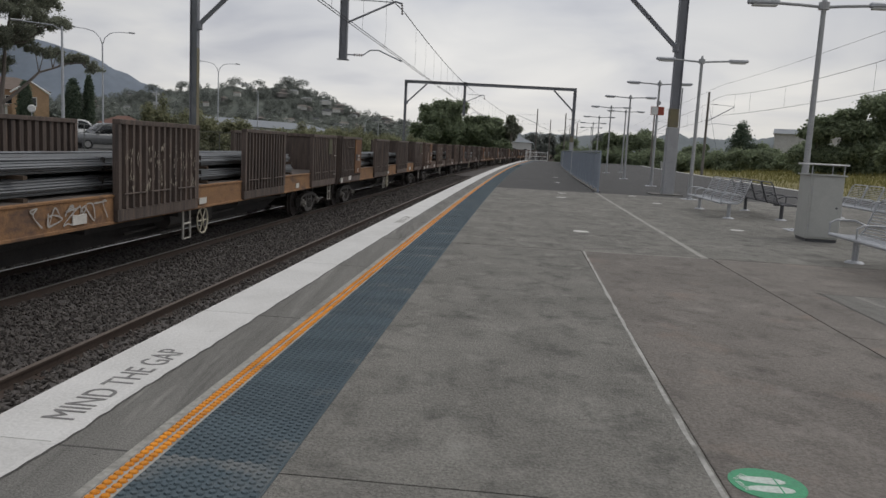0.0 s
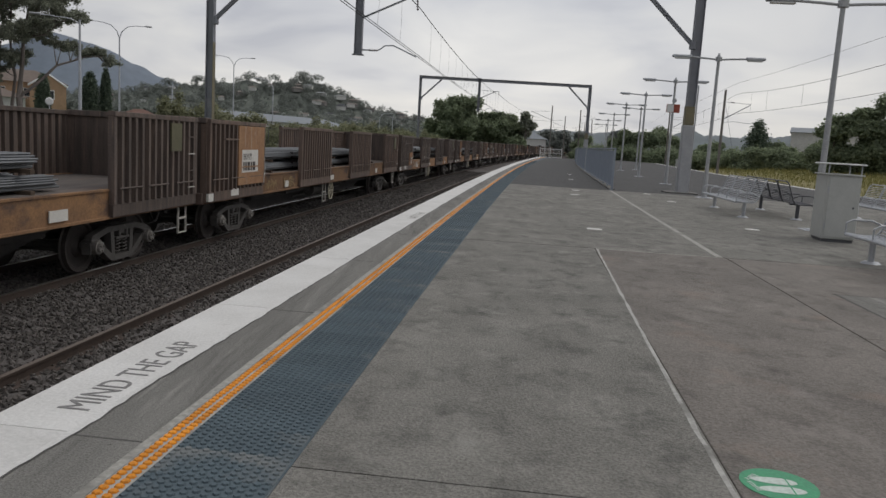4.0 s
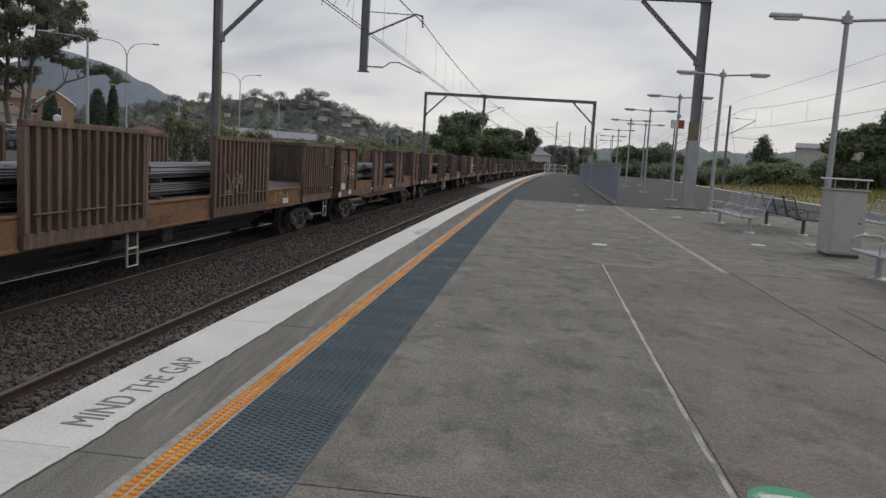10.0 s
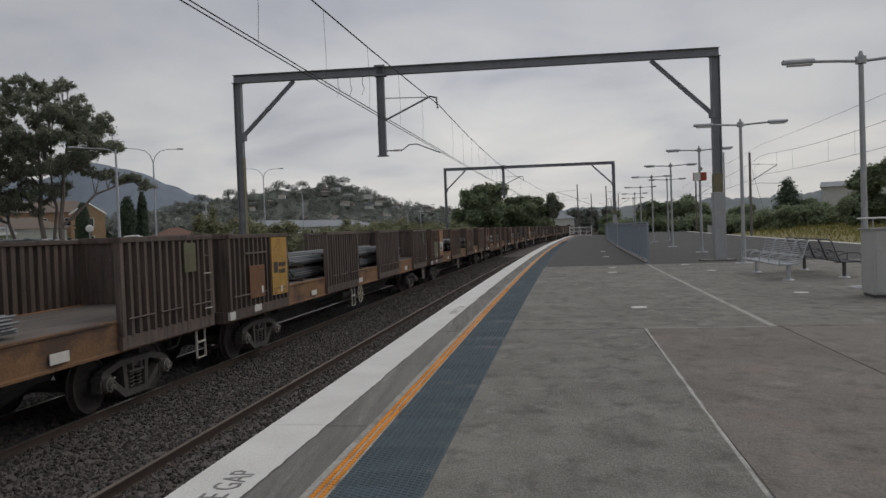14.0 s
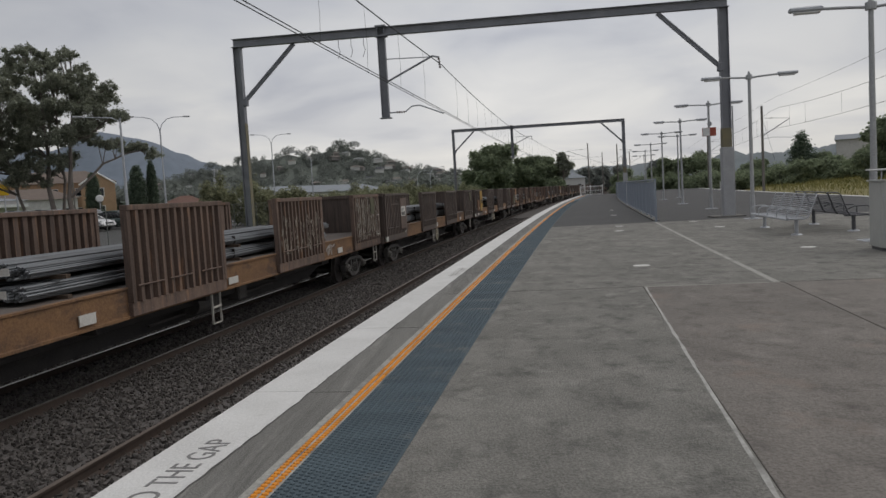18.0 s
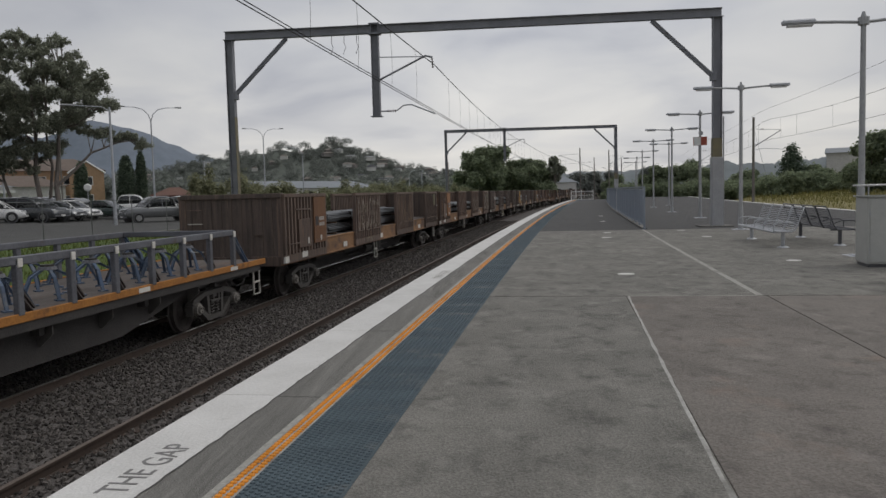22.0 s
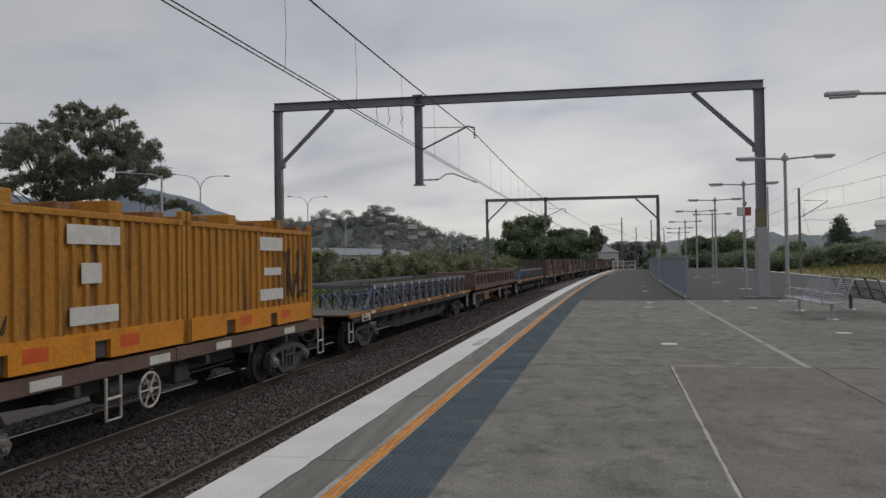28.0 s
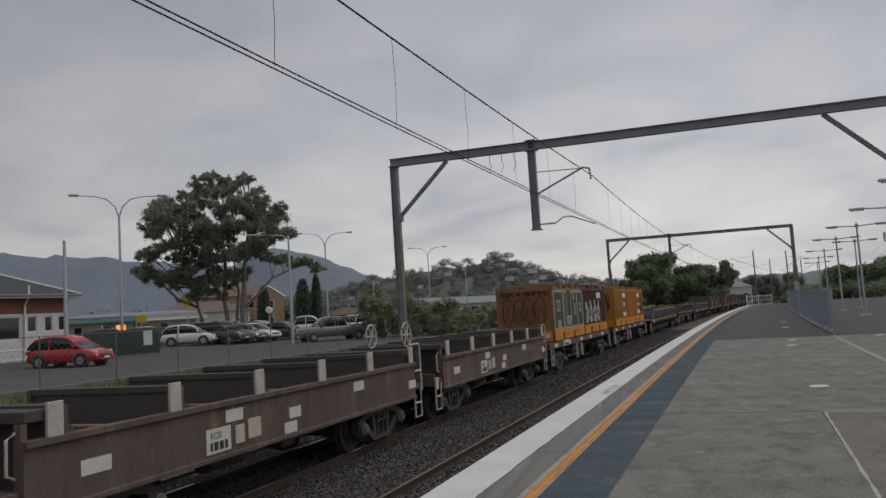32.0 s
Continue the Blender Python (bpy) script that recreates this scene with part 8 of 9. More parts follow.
            part("data_panel", B((px0 + 0.1, px0 + 0.36, yb - 0.005, yb + 0.004, zc - 0.16, zc + 0.10)), M["stencil_dark"], pl, "small dark data panel")
            part("data_lines", bars_text(bmesh.new(), px0 + 0.42, zc + 0.08, yb - 0.003, 0.45, 0.10, 2), M["stencil_dark" if dark else "stencil"], pl)
            part("small_label", B((px0 + 0.5, px0 + 0.62, yb - 0.005, yb + 0.004, pz0 + 0.06, pz0 + 0.2)), M["sticker"], pl)
        part("lashing_bar", B((0.75, 1.95, yb + 0.002, yb + 0.032, SILL0 + 1.36, SILL0 + 1.40)), M[paint], w)
        part("plate", B((21.45, 21.9, -HALF - 0.145, -HALF - 0.115, TOP - 0.68, TOP - 0.14)), M["olive_plate"], w, "olive plate high on the end panel")
    else:
        y = -HALF - 0.047
        part("data_lines", bars_text(bmesh.new(), 1.32, SILL0 + 1.05, y - 0.013, 0.34, 0.11, 2), M["stencil"], w)
        part("data_lines", bars_text(bmesh.new(), 1.80, SILL0 + 1.15, y - 0.013, 0.24, 0.10, 3), M["stencil"], w)
        part("door_sheet", B((1.25, 2.30, y - 0.012, y, SILL0 + 0.62, TOP - 0.1)), M["wagon_rust"], w, "rusted orange door sheet")
        part("door_post", B((1.17, 1.25, y - 0.075, y, SILL0 + 0.2, TOP - 0.06), bevel=0.008), M["wagon_rust"], w)
        part("warning_label", B((0.40, 0.92, y - 0.006, y, SILL0 + 0.26, SILL0 + 0.48)), M["sticker"], w)
        part("small_label", B((1.40, 1.50, y - 0.006, y, SILL0 + 0.30, SILL0 + 0.48)), M["sticker"], w)
        part("latch_bar", T([(1.28, y - 0.04, SILL0 + 0.66), (1.7, y - 0.07, SILL0 + 0.62), (2.3, y - 0.04, SILL0 + 0.68)], r=0.018, seg=5), M["wagon_rust"], w)
        for x in (0.45, 0.95):
            part("grab_bar", T([(x, y - 0.02, SILL0 + 0.70), (x, y - 0.07, SILL0 + 0.74), (x, y - 0.07, SILL0 + 1.06), (x, y - 0.02, SILL0 + 1.10)], r=0.016), M["white_step"], w)
        part("grab_bar", T([(0.5, y - 0.05, SILL0 + 1.26), (0.85, y - 0.05, SILL0 + 1.26)], r=0.014), M["white_step"], w)
    return w


def flaked_paint(w, x0, x1, z0, z1, seed, count, material, label, letters=5, spread=0.05):
    """What is left of sprayed letters: small upright flakes strung along their strokes, on the outer faces of the ribs."""
    rng = random.Random(seed)
    bm = bmesh.new()
    strokes = []
    pitch = (x1 - x0) / letters
    for i in range(letters):
        xc, zc, hw, hh = x0 + (i + 0.5) * pitch, (z0 + z1) / 2 + rng.uniform(-0.08, 0.08), 0.42 * pitch, 0.42 * (z1 - z0)
        strokes.append((xc, zc, hw, hh, rng.uniform(0, 6.28), rng.uniform(3.6, 5.8)))
        strokes.append((xc + rng.uniform(-0.5, 0.5) * hw, zc, 0.05 * pitch, hh, 1.57, 3.14))
    for k in range(count):
        xc, zc, hw, hh, a0, arc = strokes[k % len(strokes)]
        a = a0 + arc * rng.random()
        x, z = xc + hw * math.cos(a) + rng.gauss(0, spread), zc + hh * math.sin(a) + rng.gauss(0, spread)
        h, wd = rng.uniform(0.02, 0.12), rng.uniform(0.010, 0.040)
        lean = rng.uniform(-0.02, 0.02)
        ring = [(x - wd / 2, z), (x + wd / 2 * rng.uniform(0.3, 1), z - 0.02), (x + wd / 2 + lean, z + h), (x - wd / 3 + lean, z + h * rng.uniform(0.6, 1.1))]
        bm.faces.new([bm.verts.new((min(max(a_, x0 - 0.05), x1 + 0.05), -HALF - 0.1232 - 0.00001 * k, min(max(b_, z0), z1 + 0.1))) for a_, b_ in ring])
    tagged(part("flaked_paint", bm, material, w, label), kind="stuff")


def tag_wagon(w, seed, panel_x, mat, strokes=4, z0=0.5, z1=1.5, r=0.03):
    part("graffiti", scribble(panel_x[0], panel_x[1], SILL0 + z0, SILL0 + z1, -HALF - 0.128, seed, strokes, r), mat, w, "worn sprayed lettering")


# rear train coordinate, placard, paint, span of the load and height of a bundle
STEEL = [(-172.6, "square", "wagon_brown", (4.5, 17.6), 0.25), (-149.7, "square", "wagon_red", (4.6, 18.2), 0.20), (-126.6, "brown", "wagon_black", (4.6, 17.8), 0.25), (-103.5, "yellow", "wagon_black", (4.5, 18.6), 0.27),
         (-80.2, "white", "wagon_red", (4.6, 17.6), 0.25), (-39.6, "tall", "wagon_black", (4.6, 18.6), 0.22), (-16.6, "rkwy", "wagon_brown", (4.0, 19.2), 0.20), (6.3, "low", "wagon_black", (3.6, 18.9), 0.24)]
for k, (u, variant, paint, span, thick) in enumerate(STEEL):
    w = steel_wagon(variant, k, paint=paint)
    CARRIED.append((w, u))
    ld = bar_load(pose(0, 0, 0), (span,), 40 + k, 2, thick)
    CARRIED.append((ld, u))
    if u == -172.6:
        flaked_paint(w, 6.75, 9.85, SILL0 + 0.45, SILL0 + 1.55, 61, 420, M["graffiti_worn"], "flaking cream spray paint on the ribs", 6)
        flaked_paint(w, 13.1, 16.1, SILL0 + 0.5, SILL0 + 1.4, 62, 90, M["graffiti_tan"], "flaking tan spray paint on the ribs")
        part("graffiti", scribble(7.6, 9.2, SILL0 + 0.03, SILL0 + 0.2, -HALF - 0.102, 12, 4, 0.016), M["graffiti_cream"], w)
    if u == -149.7:
        flaked_paint(w, 13.05, 16.15, SILL0 + 0.40, SILL0 + 1.35, 63, 330, M["graffiti_worn"], "flaking cream spray paint on the ribs", 4)
        flaked_paint(w, 19.55, 22.55, SILL0 + 0.3, SILL0 + 1.62, 64, 950, M["graffiti_pale"], "thickly flaking white spray paint on the ribs", 5, 0.13)
        part("graffiti", scribble(16.6, 17.4, SILL0 + 0.08, SILL0 + 0.40, -1.366, 17, 3, 0.018), M["stencil"], w)
    if u == -126.6:
        tag_wagon(w, 10, (2.7, 3.3), M["stencil"], 1, 0.2, 0.6, 0.012)
    if u == -80.2:
        tag_wagon(w, 7, (13.4, 14.6), M["graffiti_cream"], 2, 0.45, 1.05, 0.02)
        part("graffiti", scribble(16.6, 18.2, SILL0 + 0.08, SILL0 + 0.42, -1.366, 15, 5, 0.020), M["graffiti_tan"], w)
    if u == 6.3:
        flaked_paint(w, 6.75, 9.85, SILL0 + 0.45, SILL0 + 1.3, 65, 160, M["graffiti_worn"], "flaking cream spray paint on the ribs")
        part("graffiti", scribble(4.2, 6.4, SILL0 + 0.05, SILL0 + 0.42, -1.366, 14, 5, 0.014), M["stencil"], w)
        part("graffiti", scribble(0.9, 2.1, SILL0 + 0.02, SILL0 + 0.2, -1.432, 19, 4, 0.018), M["stencil"], w)
    if u == -16.6:
        part("graffiti", scribble(3.7, 4.7, SILL0 + 0.05, SILL0 + 0.35, -1.366, 15, 6, 0.012), M["graffiti_tan"], w)
        part("graffiti", scribble(5.2, 6.3, SILL0 + 0.05, SILL0 + 0.35, -1.366, 16, 6, 0.012), M["graffiti_tan"], w)
        part("graffiti", scribble(3.28, 3.42, SILL0 + 0.3, SILL0 + 0.95, -HALF - 0.118, 21, 1, 0.014), M["sticker"], w)
plain = steel_wagon("smooth", 3, 17.0, "plain", "wagon_red")
CARRIED += [(plain, -57.05), (bar_load(pose(0, 0, 0), ((3.3, 14.6),), 77, 2, 0.23), -57.05)]
far_src, far_load = CARRIED[0][0], CARRIED[1][0]
src2, load2 = CARRIED[10][0], CARRIED[11][0]
for k in range(13):
    a, b = (far_src, far_load) if k % 2 else (src2, load2)
    u = 29.4 + 23.1 * k
    pair = [copy_thing(a, pose(0, 0, 0)), copy_thing(b, pose(0, 0, 0))]
    for o in pair[0].children_recursive:
        if o.name.split(".")[0] == "side_sill":
            o.material_slots[0].link = "OBJECT"
            o.material_slots[0].material = M["wagon_red"] if k % 3 else M["wagon_sill"]
            o["label"] = "brown side sill"
    if k > 1:   # far ahead of the camera the small fittings are left off
        for thing in pair:
            for o in list(thing.children_recursive):
                if o.name.split(".")[0] in ("spring", "axle", "axle_cap", "bolster_end", "rung", "ledge", "dunnage", "strap", "tag", "lashing_bar", "brake_hose", "brake_gear", "small_label", "data_lines", "foot_rail", "graffiti", "flaked_paint", "corner_mark", "stencil"):
                    bpy.data.objects.remove(o)
    CARRIED += [(pair[0], u), (pair[1], u)]


STAND = {}


def cradle(wagon, m):
    """A spider stand for coils: a head plate on five splayed, kneed legs."""
    if not STAND:
        leg = bmesh.new()
        i_beam(leg, (0.08, 0, 0.47), (0.30, 0, 0.34), 0.05, 0.04, flange=0.010)
        i_beam(leg, (0.30, 0, 0.35), (0.47, 0, 0.0), 0.05, 0.04, flange=0.010)
        box(leg, 0.40, 0.54, -0.06, 0.06, 0.0, 0.022)
        STAND["leg"] = mesh_of("leg", leg, M["blue"])
        head = disc(bmesh.new(), (0, 0, 0.48), "z", 0.15, 0.05, 12, 0.13)
        STAND["head"] = mesh_of("cradle", head, M["steel_rail"])
        STAND["pad"] = mesh_of("rubber_pad", disc(bmesh.new(), (0, 0, 0.52), "z", 0.10, 0.03, 10), M["under"])
    for y in (-0.62, 0.58):
        c = new("cradle", STAND["head"])
        c.parent, c.matrix_basis = wagon, m @ pose(0, y, 0)
        c["label"] = "worn blue coil cradle on splayed legs"
        for k in range(5):
            g = new("leg", STAND["leg"])
            g.parent, g.matrix_basis = c, pose(0, 0, 0, 0, 0, 18 + 72 * k)
        p = new("rubber_pad", STAND["pad"])
        p.parent = c


def flat_wagon(length, label):
    """Flat wagon with a low blue railed frame and cradles; the sides are fish-bellied."""
    w = empty("flat_wagon", pose(0, 0, 0), label, "flat wagon", "flat wagons")
    d = 1.22
    part("deck", B((0.0, length, -1.30, 1.30, d - 0.05, d), bevel=0.005), M["deck"], w, "worn timber and steel deck")
    for y in (-1.36, 1.30):
        part("deck_edge", B((0.0, length, y, y + 0.06, d - 0.10, d + 0.025), bevel=0.008), M["rust_edge"], w, "rust-streaked orange deck edge")
        part("edge_channel", B((0.3, length - 0.3, y + (0.03 if y < 0 else -0.03), y + (0.09 if y < 0 else 0.03), d - 0.24, d - 0.10)), M["under"], w)
    for y in (-1.05, 0.97):
        bm = bmesh.new()
        c = length / 2
        prism(bm, [(0.3, d - 0.2), (0.3, 0.86), (3.3, 0.86), (5.8, 0.40), (length - 5.8, 0.40), (length - 3.3, 0.86), (length - 0.3, 0.86), (length - 0.3, d - 0.2)], y, y + 0.08, "y")
        part("side_girder", bm, M["under"], w, "black fish-bellied side girder")
    for k in range(9):
        x = 3.4 + (length - 6.8) * k / 8
        part("gusset", prism(bmesh.new(), [(-1.30, d - 0.24), (-1.05, d - 0.24), (-1.05, 0.66), (-1.10, 0.66), (-1.30, d - 0.38)], x - 0.012, x + 0.012, "x"), M["bogie"], w)
    x0, x1, t = 2.2, length - 1.7, 2.02
    rail_b = B((x0, x1, -1.36, -1.26, t - 0.12, t), (x0, x1, 1.26, 1.36, t - 0.12, t), (x0, x0 + 0.10, -1.3, 1.3, t - 0.12, t), (x1 - 0.10, x1, -1.3, 1.3, t - 0.12, t), bevel=0.012)
    part("side_rail", rail_b, M["steel_rail"], w, "blue-grey steel rail frame")
    ends = bmesh.new()
    for x, dx in ((x0 + 0.06, -0.75), (x1 - 0.06, 0.75)):
        for y in (-1.3, 1.3):
            i_beam(ends, (x, y, t - 0.1), (x + dx, y, d), 0.08, 0.1)
    part("end_stay", ends, M["blue"], w, "blue raking stays")
    n = 13
    for k in range(n + 1):
        x = x0 + 0.06 + (x1 - x0 - 0.12) * k / n
        for y in (-1.37, 1.27):
            part("stanchion", B((x - 0.065, x + 0.055, y, y + 0.09, d, t - 0.12), bevel=0.01), M["steel_rail"], w)
        if k < n:
            cradle(w, pose(x + 0.57, 0.1, d))
            ck = bmesh.new()
            i_beam(ck, (x + 0.42, -1.18, d + 0.02), (x + 0.12, -1.22, d + 0.30), 0.10, 0.09)
            part("chock", ck, M["trough"], w, "black leaning chock")
        part("clamp", B((x - 0.05, x + 0.05, -1.385, -1.362, t - 0.15, t - 0.03), bevel=0.006), M["sticker"], w, "pale clamp plate")
    for k in range(5):
        x = 2.0 + k * (length - 4) / 4
        part("sticker", B((x, x + 0.36, -1.366, -1.359, d - 0.085, d - 0.005)), M["sticker"], w)
    part("data_plate", B((0.95, 1.75, -1.40, -1.37, d - 0.26, d - 0.04), bevel=0.005), M["cream"], w, "cream data plate")
    underframe(w, length)
    bogie(w, 2.2)
    bogie(w, length - 2.2)
    coupler(w, 0, -1)
    coupler(w, length, 1)
    part("step", step_bm(0.35, -1.25, 0.42, 1.0), M["white_step"], w)
    part("step", step_bm(length - 0.35, -1.25, 0.42, 1.0), M["white_step"], w)
    return w


fw = flat_wagon(18.8, "orange-edged flat wagon with blue rail frame")
rows_text(fw, 1.05, 1.09, -1.403, ("RCJY",), 0.13, M["stencil_dark"])
part("data_lines", bars_text(bmesh.new(), 1.05, 1.06, -1.402, 0.5, 0.07, 1), M["stencil_dark"], fw)
CARRIED.append((fw, -192.3))
fw2 = copy_thing(fw, pose(0, 0, 0))
CARRIED.append((fw2, -228.2))


def gondola(length):
    w = empty("open_wagon", pose(0, 0, 0), "rusty open wagon with slatted frame sides", "open wagon")
    d, t = 1.35, 2.08
    part("deck", B((0.0, length, -1.28, 1.28, d - 0.06, d)), M["deck"], w)
    for sgn in (-1, 1):
        y = -1.34 if sgn < 0 else 1.24
        part("top_rail", B((0.0, length, y, y + 0.1, t - 0.12, t), bevel=0.012), M["wagon_dark"], w)
        part("side_sill", B((0.0, length, y - 0.02, y + 0.12, d - 0.2, d + 0.06), bevel=0.01), M["wagon_dark"], w, "dark rusty side sill")
        n = 13
        for k in range(n + 1):
            x = 0.1 + (length - 0.2) * k / n
            part("stanchion", B((x - 0.085, x + 0.085, y - 0.02, y + 0.1, d, t - 0.12), bevel=0.01), M["wagon_dark"], w)
    for x in (0.0, length - 0.1):
        part("end_wall", B((x, x + 0.1, -1.3, 1.3, d - 0.2, t + 0.02), bevel=0.01), M["wagon_dark"], w, "rusty end wall")
    part("side_sheet", B((length - 3.4, length, -1.27, -1.25, d, t - 0.1)), M["wagon_dark"], w)
    for k in range(10):
        cradle(w, pose(1.4 + k * (length - 2.8) / 9, 0.1, d))
    part("locker", B((length - 12.2, length - 10.65, -1.32, -0.9, 0.50, 0.95), bevel=0.015), M["wagon_sill"], w, "orange equipment box")
    rows_text(w, length - 12.1, 0.78, -1.325, ("RCBY",), 0.17, M["wagon_rust"])
    part("solebar", B((0.6, length - 0.6, -1.25, -1.15, 0.86, 1.02), (0.6, length - 0.6, 1.15, 1.25, 0.86, 1.02), bevel=0.01), M["wagon_dark"], w)
    part("brake_wheel", brake_wheel(length - 6.45, -1.30, 0.68, 0.31), M["white_step"], w, "white spoked brake wheel")
    underframe(w, length)
    bogie(w, 2.0)
    bogie(w, length - 2.0)
    coupler(w, 0, -1)
    coupler(w, length, 1)
    part("step", step_bm(0.25, -1.25, 0.42, 1.0), M["white_step"], w)
    return w


CARRIED.append((gondola(15.2), -208.5))


def container_wagon(length):
    w = empty("container_wagon", pose(0, 0, 0), "brown skeletal container wagon", "container wagon", "container wagons")
    part("frame", B((0.0, length, -1.18, -1.0, 1.02, 1.26), (0.0, length, 1.0, 1.18, 1.02, 1.26), (0.3, length - 0.3, -0.3, 0.3, 0.9, 1.2), (0.0, 0.25, -1.2, 1.2, 1.0, 1.26), (length - 0.25, length, -1.2, 1.2, 1.0, 1.26), (length / 2 - 0.15, length / 2 + 0.15, -1.2, 1.2, 1.02, 1.27), bevel=0.012), M["wagon_dark"], w)
    stc = bmesh.new()
    for x in (0.9, 3.3, 6.0, 8.2, 11.4):
        box(stc, x, x + 0.6, -1.195, -1.18, 1.06, 1.2)
    part("stickers", stc, M["sticker"], w)
    part("brake_wheel", brake_wheel(length - 8.0, -1.25, 0.68, 0.28), M["white_step"], w, "white spoked brake wheel")
    for x in (0.3, length - 0.3, length - 8.9):
        part("step", step_bm(x, -1.22, 0.38, 1.02), M["white_step"], w)
    underframe(w, length)
    bogie(w, 2.0)
    bogie(w, length - 2.0)
    coupler(w, 0, -1)
    coupler(w, length, 1)
    part("ladder_rail", T([(0.05, 1.1, 1.26), (0.05, 1.1, 1.9), (0.05, 0.7, 1.9), (0.05, 0.7, 1.26)], r=0.02), M["white_step"], w)
    return w


def container(x0, x1, side, end, label, seed):
    """Half-height ribbed container on an orange base with corner posts and pockets; open top with lifting bars."""
    c = empty("container", pose(0, 0, 0), label, "container", "containers")
    z0, z1, y = 1.30, 3.50, -1.22
    l = x1 - x0
    for yy in (-1.22, 1.10):
        rail = B((x0 + 0.02, x0 + l * 0.24, yy, yy + 0.12, z0 + 0.02, z0 + 0.302), (x0 + l * 0.30, x0 + l * 0.58, yy, yy + 0.12, z0 + 0.02, z0 + 0.302), (x0 + l * 0.64, x1 - 0.02, yy, yy + 0.12, z0 + 0.02, z0 + 0.302), (x0 + 0.02, x1 - 0.02, yy, yy + 0.12, z0 + 0.30, z0 + 0.44))
        part("base_rail", rail, M["orange"], c, "bright orange base rail with fork pockets")
    for xa, xb in ((x0, x0 + 0.1), (x1 - 0.1, x1)):
        part("base_end", B((xa, xb, -1.2, 1.2, z0, z0 + 0.44)), M["orange"], c)
    for a in (0.24, 0.58):
        part("pocket_liner", B((x0 + l * a, x0 + l * (a + 0.06), -1.15, -1.10, z0 + 0.04, z0 + 0.30)), M["bogie"], c)
        part("worn_patch", B((x0 + l * (a + 0.10), x0 + l * (a + 0.18), -1.2235, -1.2205, z0 + 0.14, z0 + 0.34)), M["sign_orange"], c, "red-orange touched-up patch")
    for sgn in (-1, 1):
        bm = bmesh.new()
        corrugated(bm, x0 + 0.12, x1 - 0.12, z0 + 0.44, z1 - 0.10, -1.16, 0.045, 0.28)
        o = part("side_wall", bm, side, c)
        if sgn > 0:
            o.matrix_basis = pose(x0 + x1, 0, 0, 0, 0, 180)
        part("top_rail", B((x0, x1, sgn * 1.16 - 0.06, sgn * 1.16 + 0.06, z1 - 0.10, z1), bevel=0.01), side, c)
    for x in (x0, x1):
        bm = bmesh.new()
        corrugated(bm, -1.12, 1.12, z0 + 0.4, z1 - 0.08, x + (0.04 if x == x0 else -0.06), 0.03, 0.28, "y")
        box(bm, min(x, x + (0.1 if x == x0 else -0.1)), max(x, x + (0.1 if x == x0 else -0.1)), -1.2, 1.2, z1 - 0.1, z1 + 0.0)
        part("end_wall", bm, end, c)
        for y2 in (-1.22, 1.10):
            xa, xb = (x, x + 0.13) if x == x0 else (x - 0.13, x)
            part("corner_post", B((xa, xb, y2, y2 + 0.12, z0, z1 + 0.16), bevel=0.012), end, c)
    for k in range(5):
        x = x0 + l * (0.10 + 0.19 * k)
        part("roof_bar", B((x - 0.16, x + 0.16, -1.2, 1.2, z1 - 0.02, z1 + 0.10 + 0.10 * (k % 2)), bevel=0.01), side if k % 2 else M["box_rust"], c)
    part("roof", B((x0 + 0.1, x1 - 0.1, -1.15, 1.15, z1 - 0.08, z1 - 0.03)), side, c)
    return c


cw1 = container_wagon(13.9)
CARRIED.append((cw1, -243.6))
cw2 = copy_thing(cw1, pose(0, 0, 0))
CARRIED.append((cw2, -258.4))
part("data_plate", B((2.45, 3.7, -1.21, -1.195, 1.03, 1.28), bevel=0.004), M["sticker"], cw2, "white wagon data plate")
rows_text(cw2, 2.55, 1.165, -1.213, ("RQLY",), 0.11, M["stencil_dark"])
part("data_lines", bars_text(bmesh.new(), 2.7, 1.13, -1.2125, 0.8, 0.075, 1), M["stencil_dark"], cw2)
YF = -1.211
c = container(1.10, 7.10, M["box_yellow"], M["box_yellow"], "weathered yellow half-height container on orange base", 1)
part("logo_panel", B((4.0, 5.2, YF - 0.004, YF, 3.02, 3.30), (4.3, 4.75, YF - 0.004, YF, 2.45, 2.75), (4.05, 5.15, YF - 0.004, YF, 1.86, 2.12)), M["sticker"], c, "white marking panels")
part("graffiti", scribble(1.4, 2.9, 1.85, 2.15, YF, 6, 5, 0.014), M["graffiti_black"], c)
part("graffiti", scribble(-0.95, 0.2, 2.3, 3.25, 1.085, 9, 5, 0.022, "y"), M["graffiti_black"], c, "black sprayed lettering")
CARRIED.append((c, -243.6))
c = container(7.15, 13.1, M["box_yellow"], M["box_yellow"], "yellow half-height container with rust streaks", 2)
part("logo_panel", B((10.1, 11.3, YF - 0.004, YF, 3.0, 3.30), (10.3, 11.2, YF - 0.004, YF, 2.45, 2.62), (10.1, 11.3, YF - 0.004, YF, 1.9, 2.15)), M["sticker"], c, "white marking panels")
part("graffiti", scribble(11.4, 12.8, 1.8, 3.1, YF, 16, 3, 0.025), M["graffiti_black"], c)
CARRIED.append((c, -243.6))
c = container(7.15, 13.2, M["box_brown"], M["box_brown"], "maroon half-height container with silver graffiti", 3)
lrng = random.Random(8)
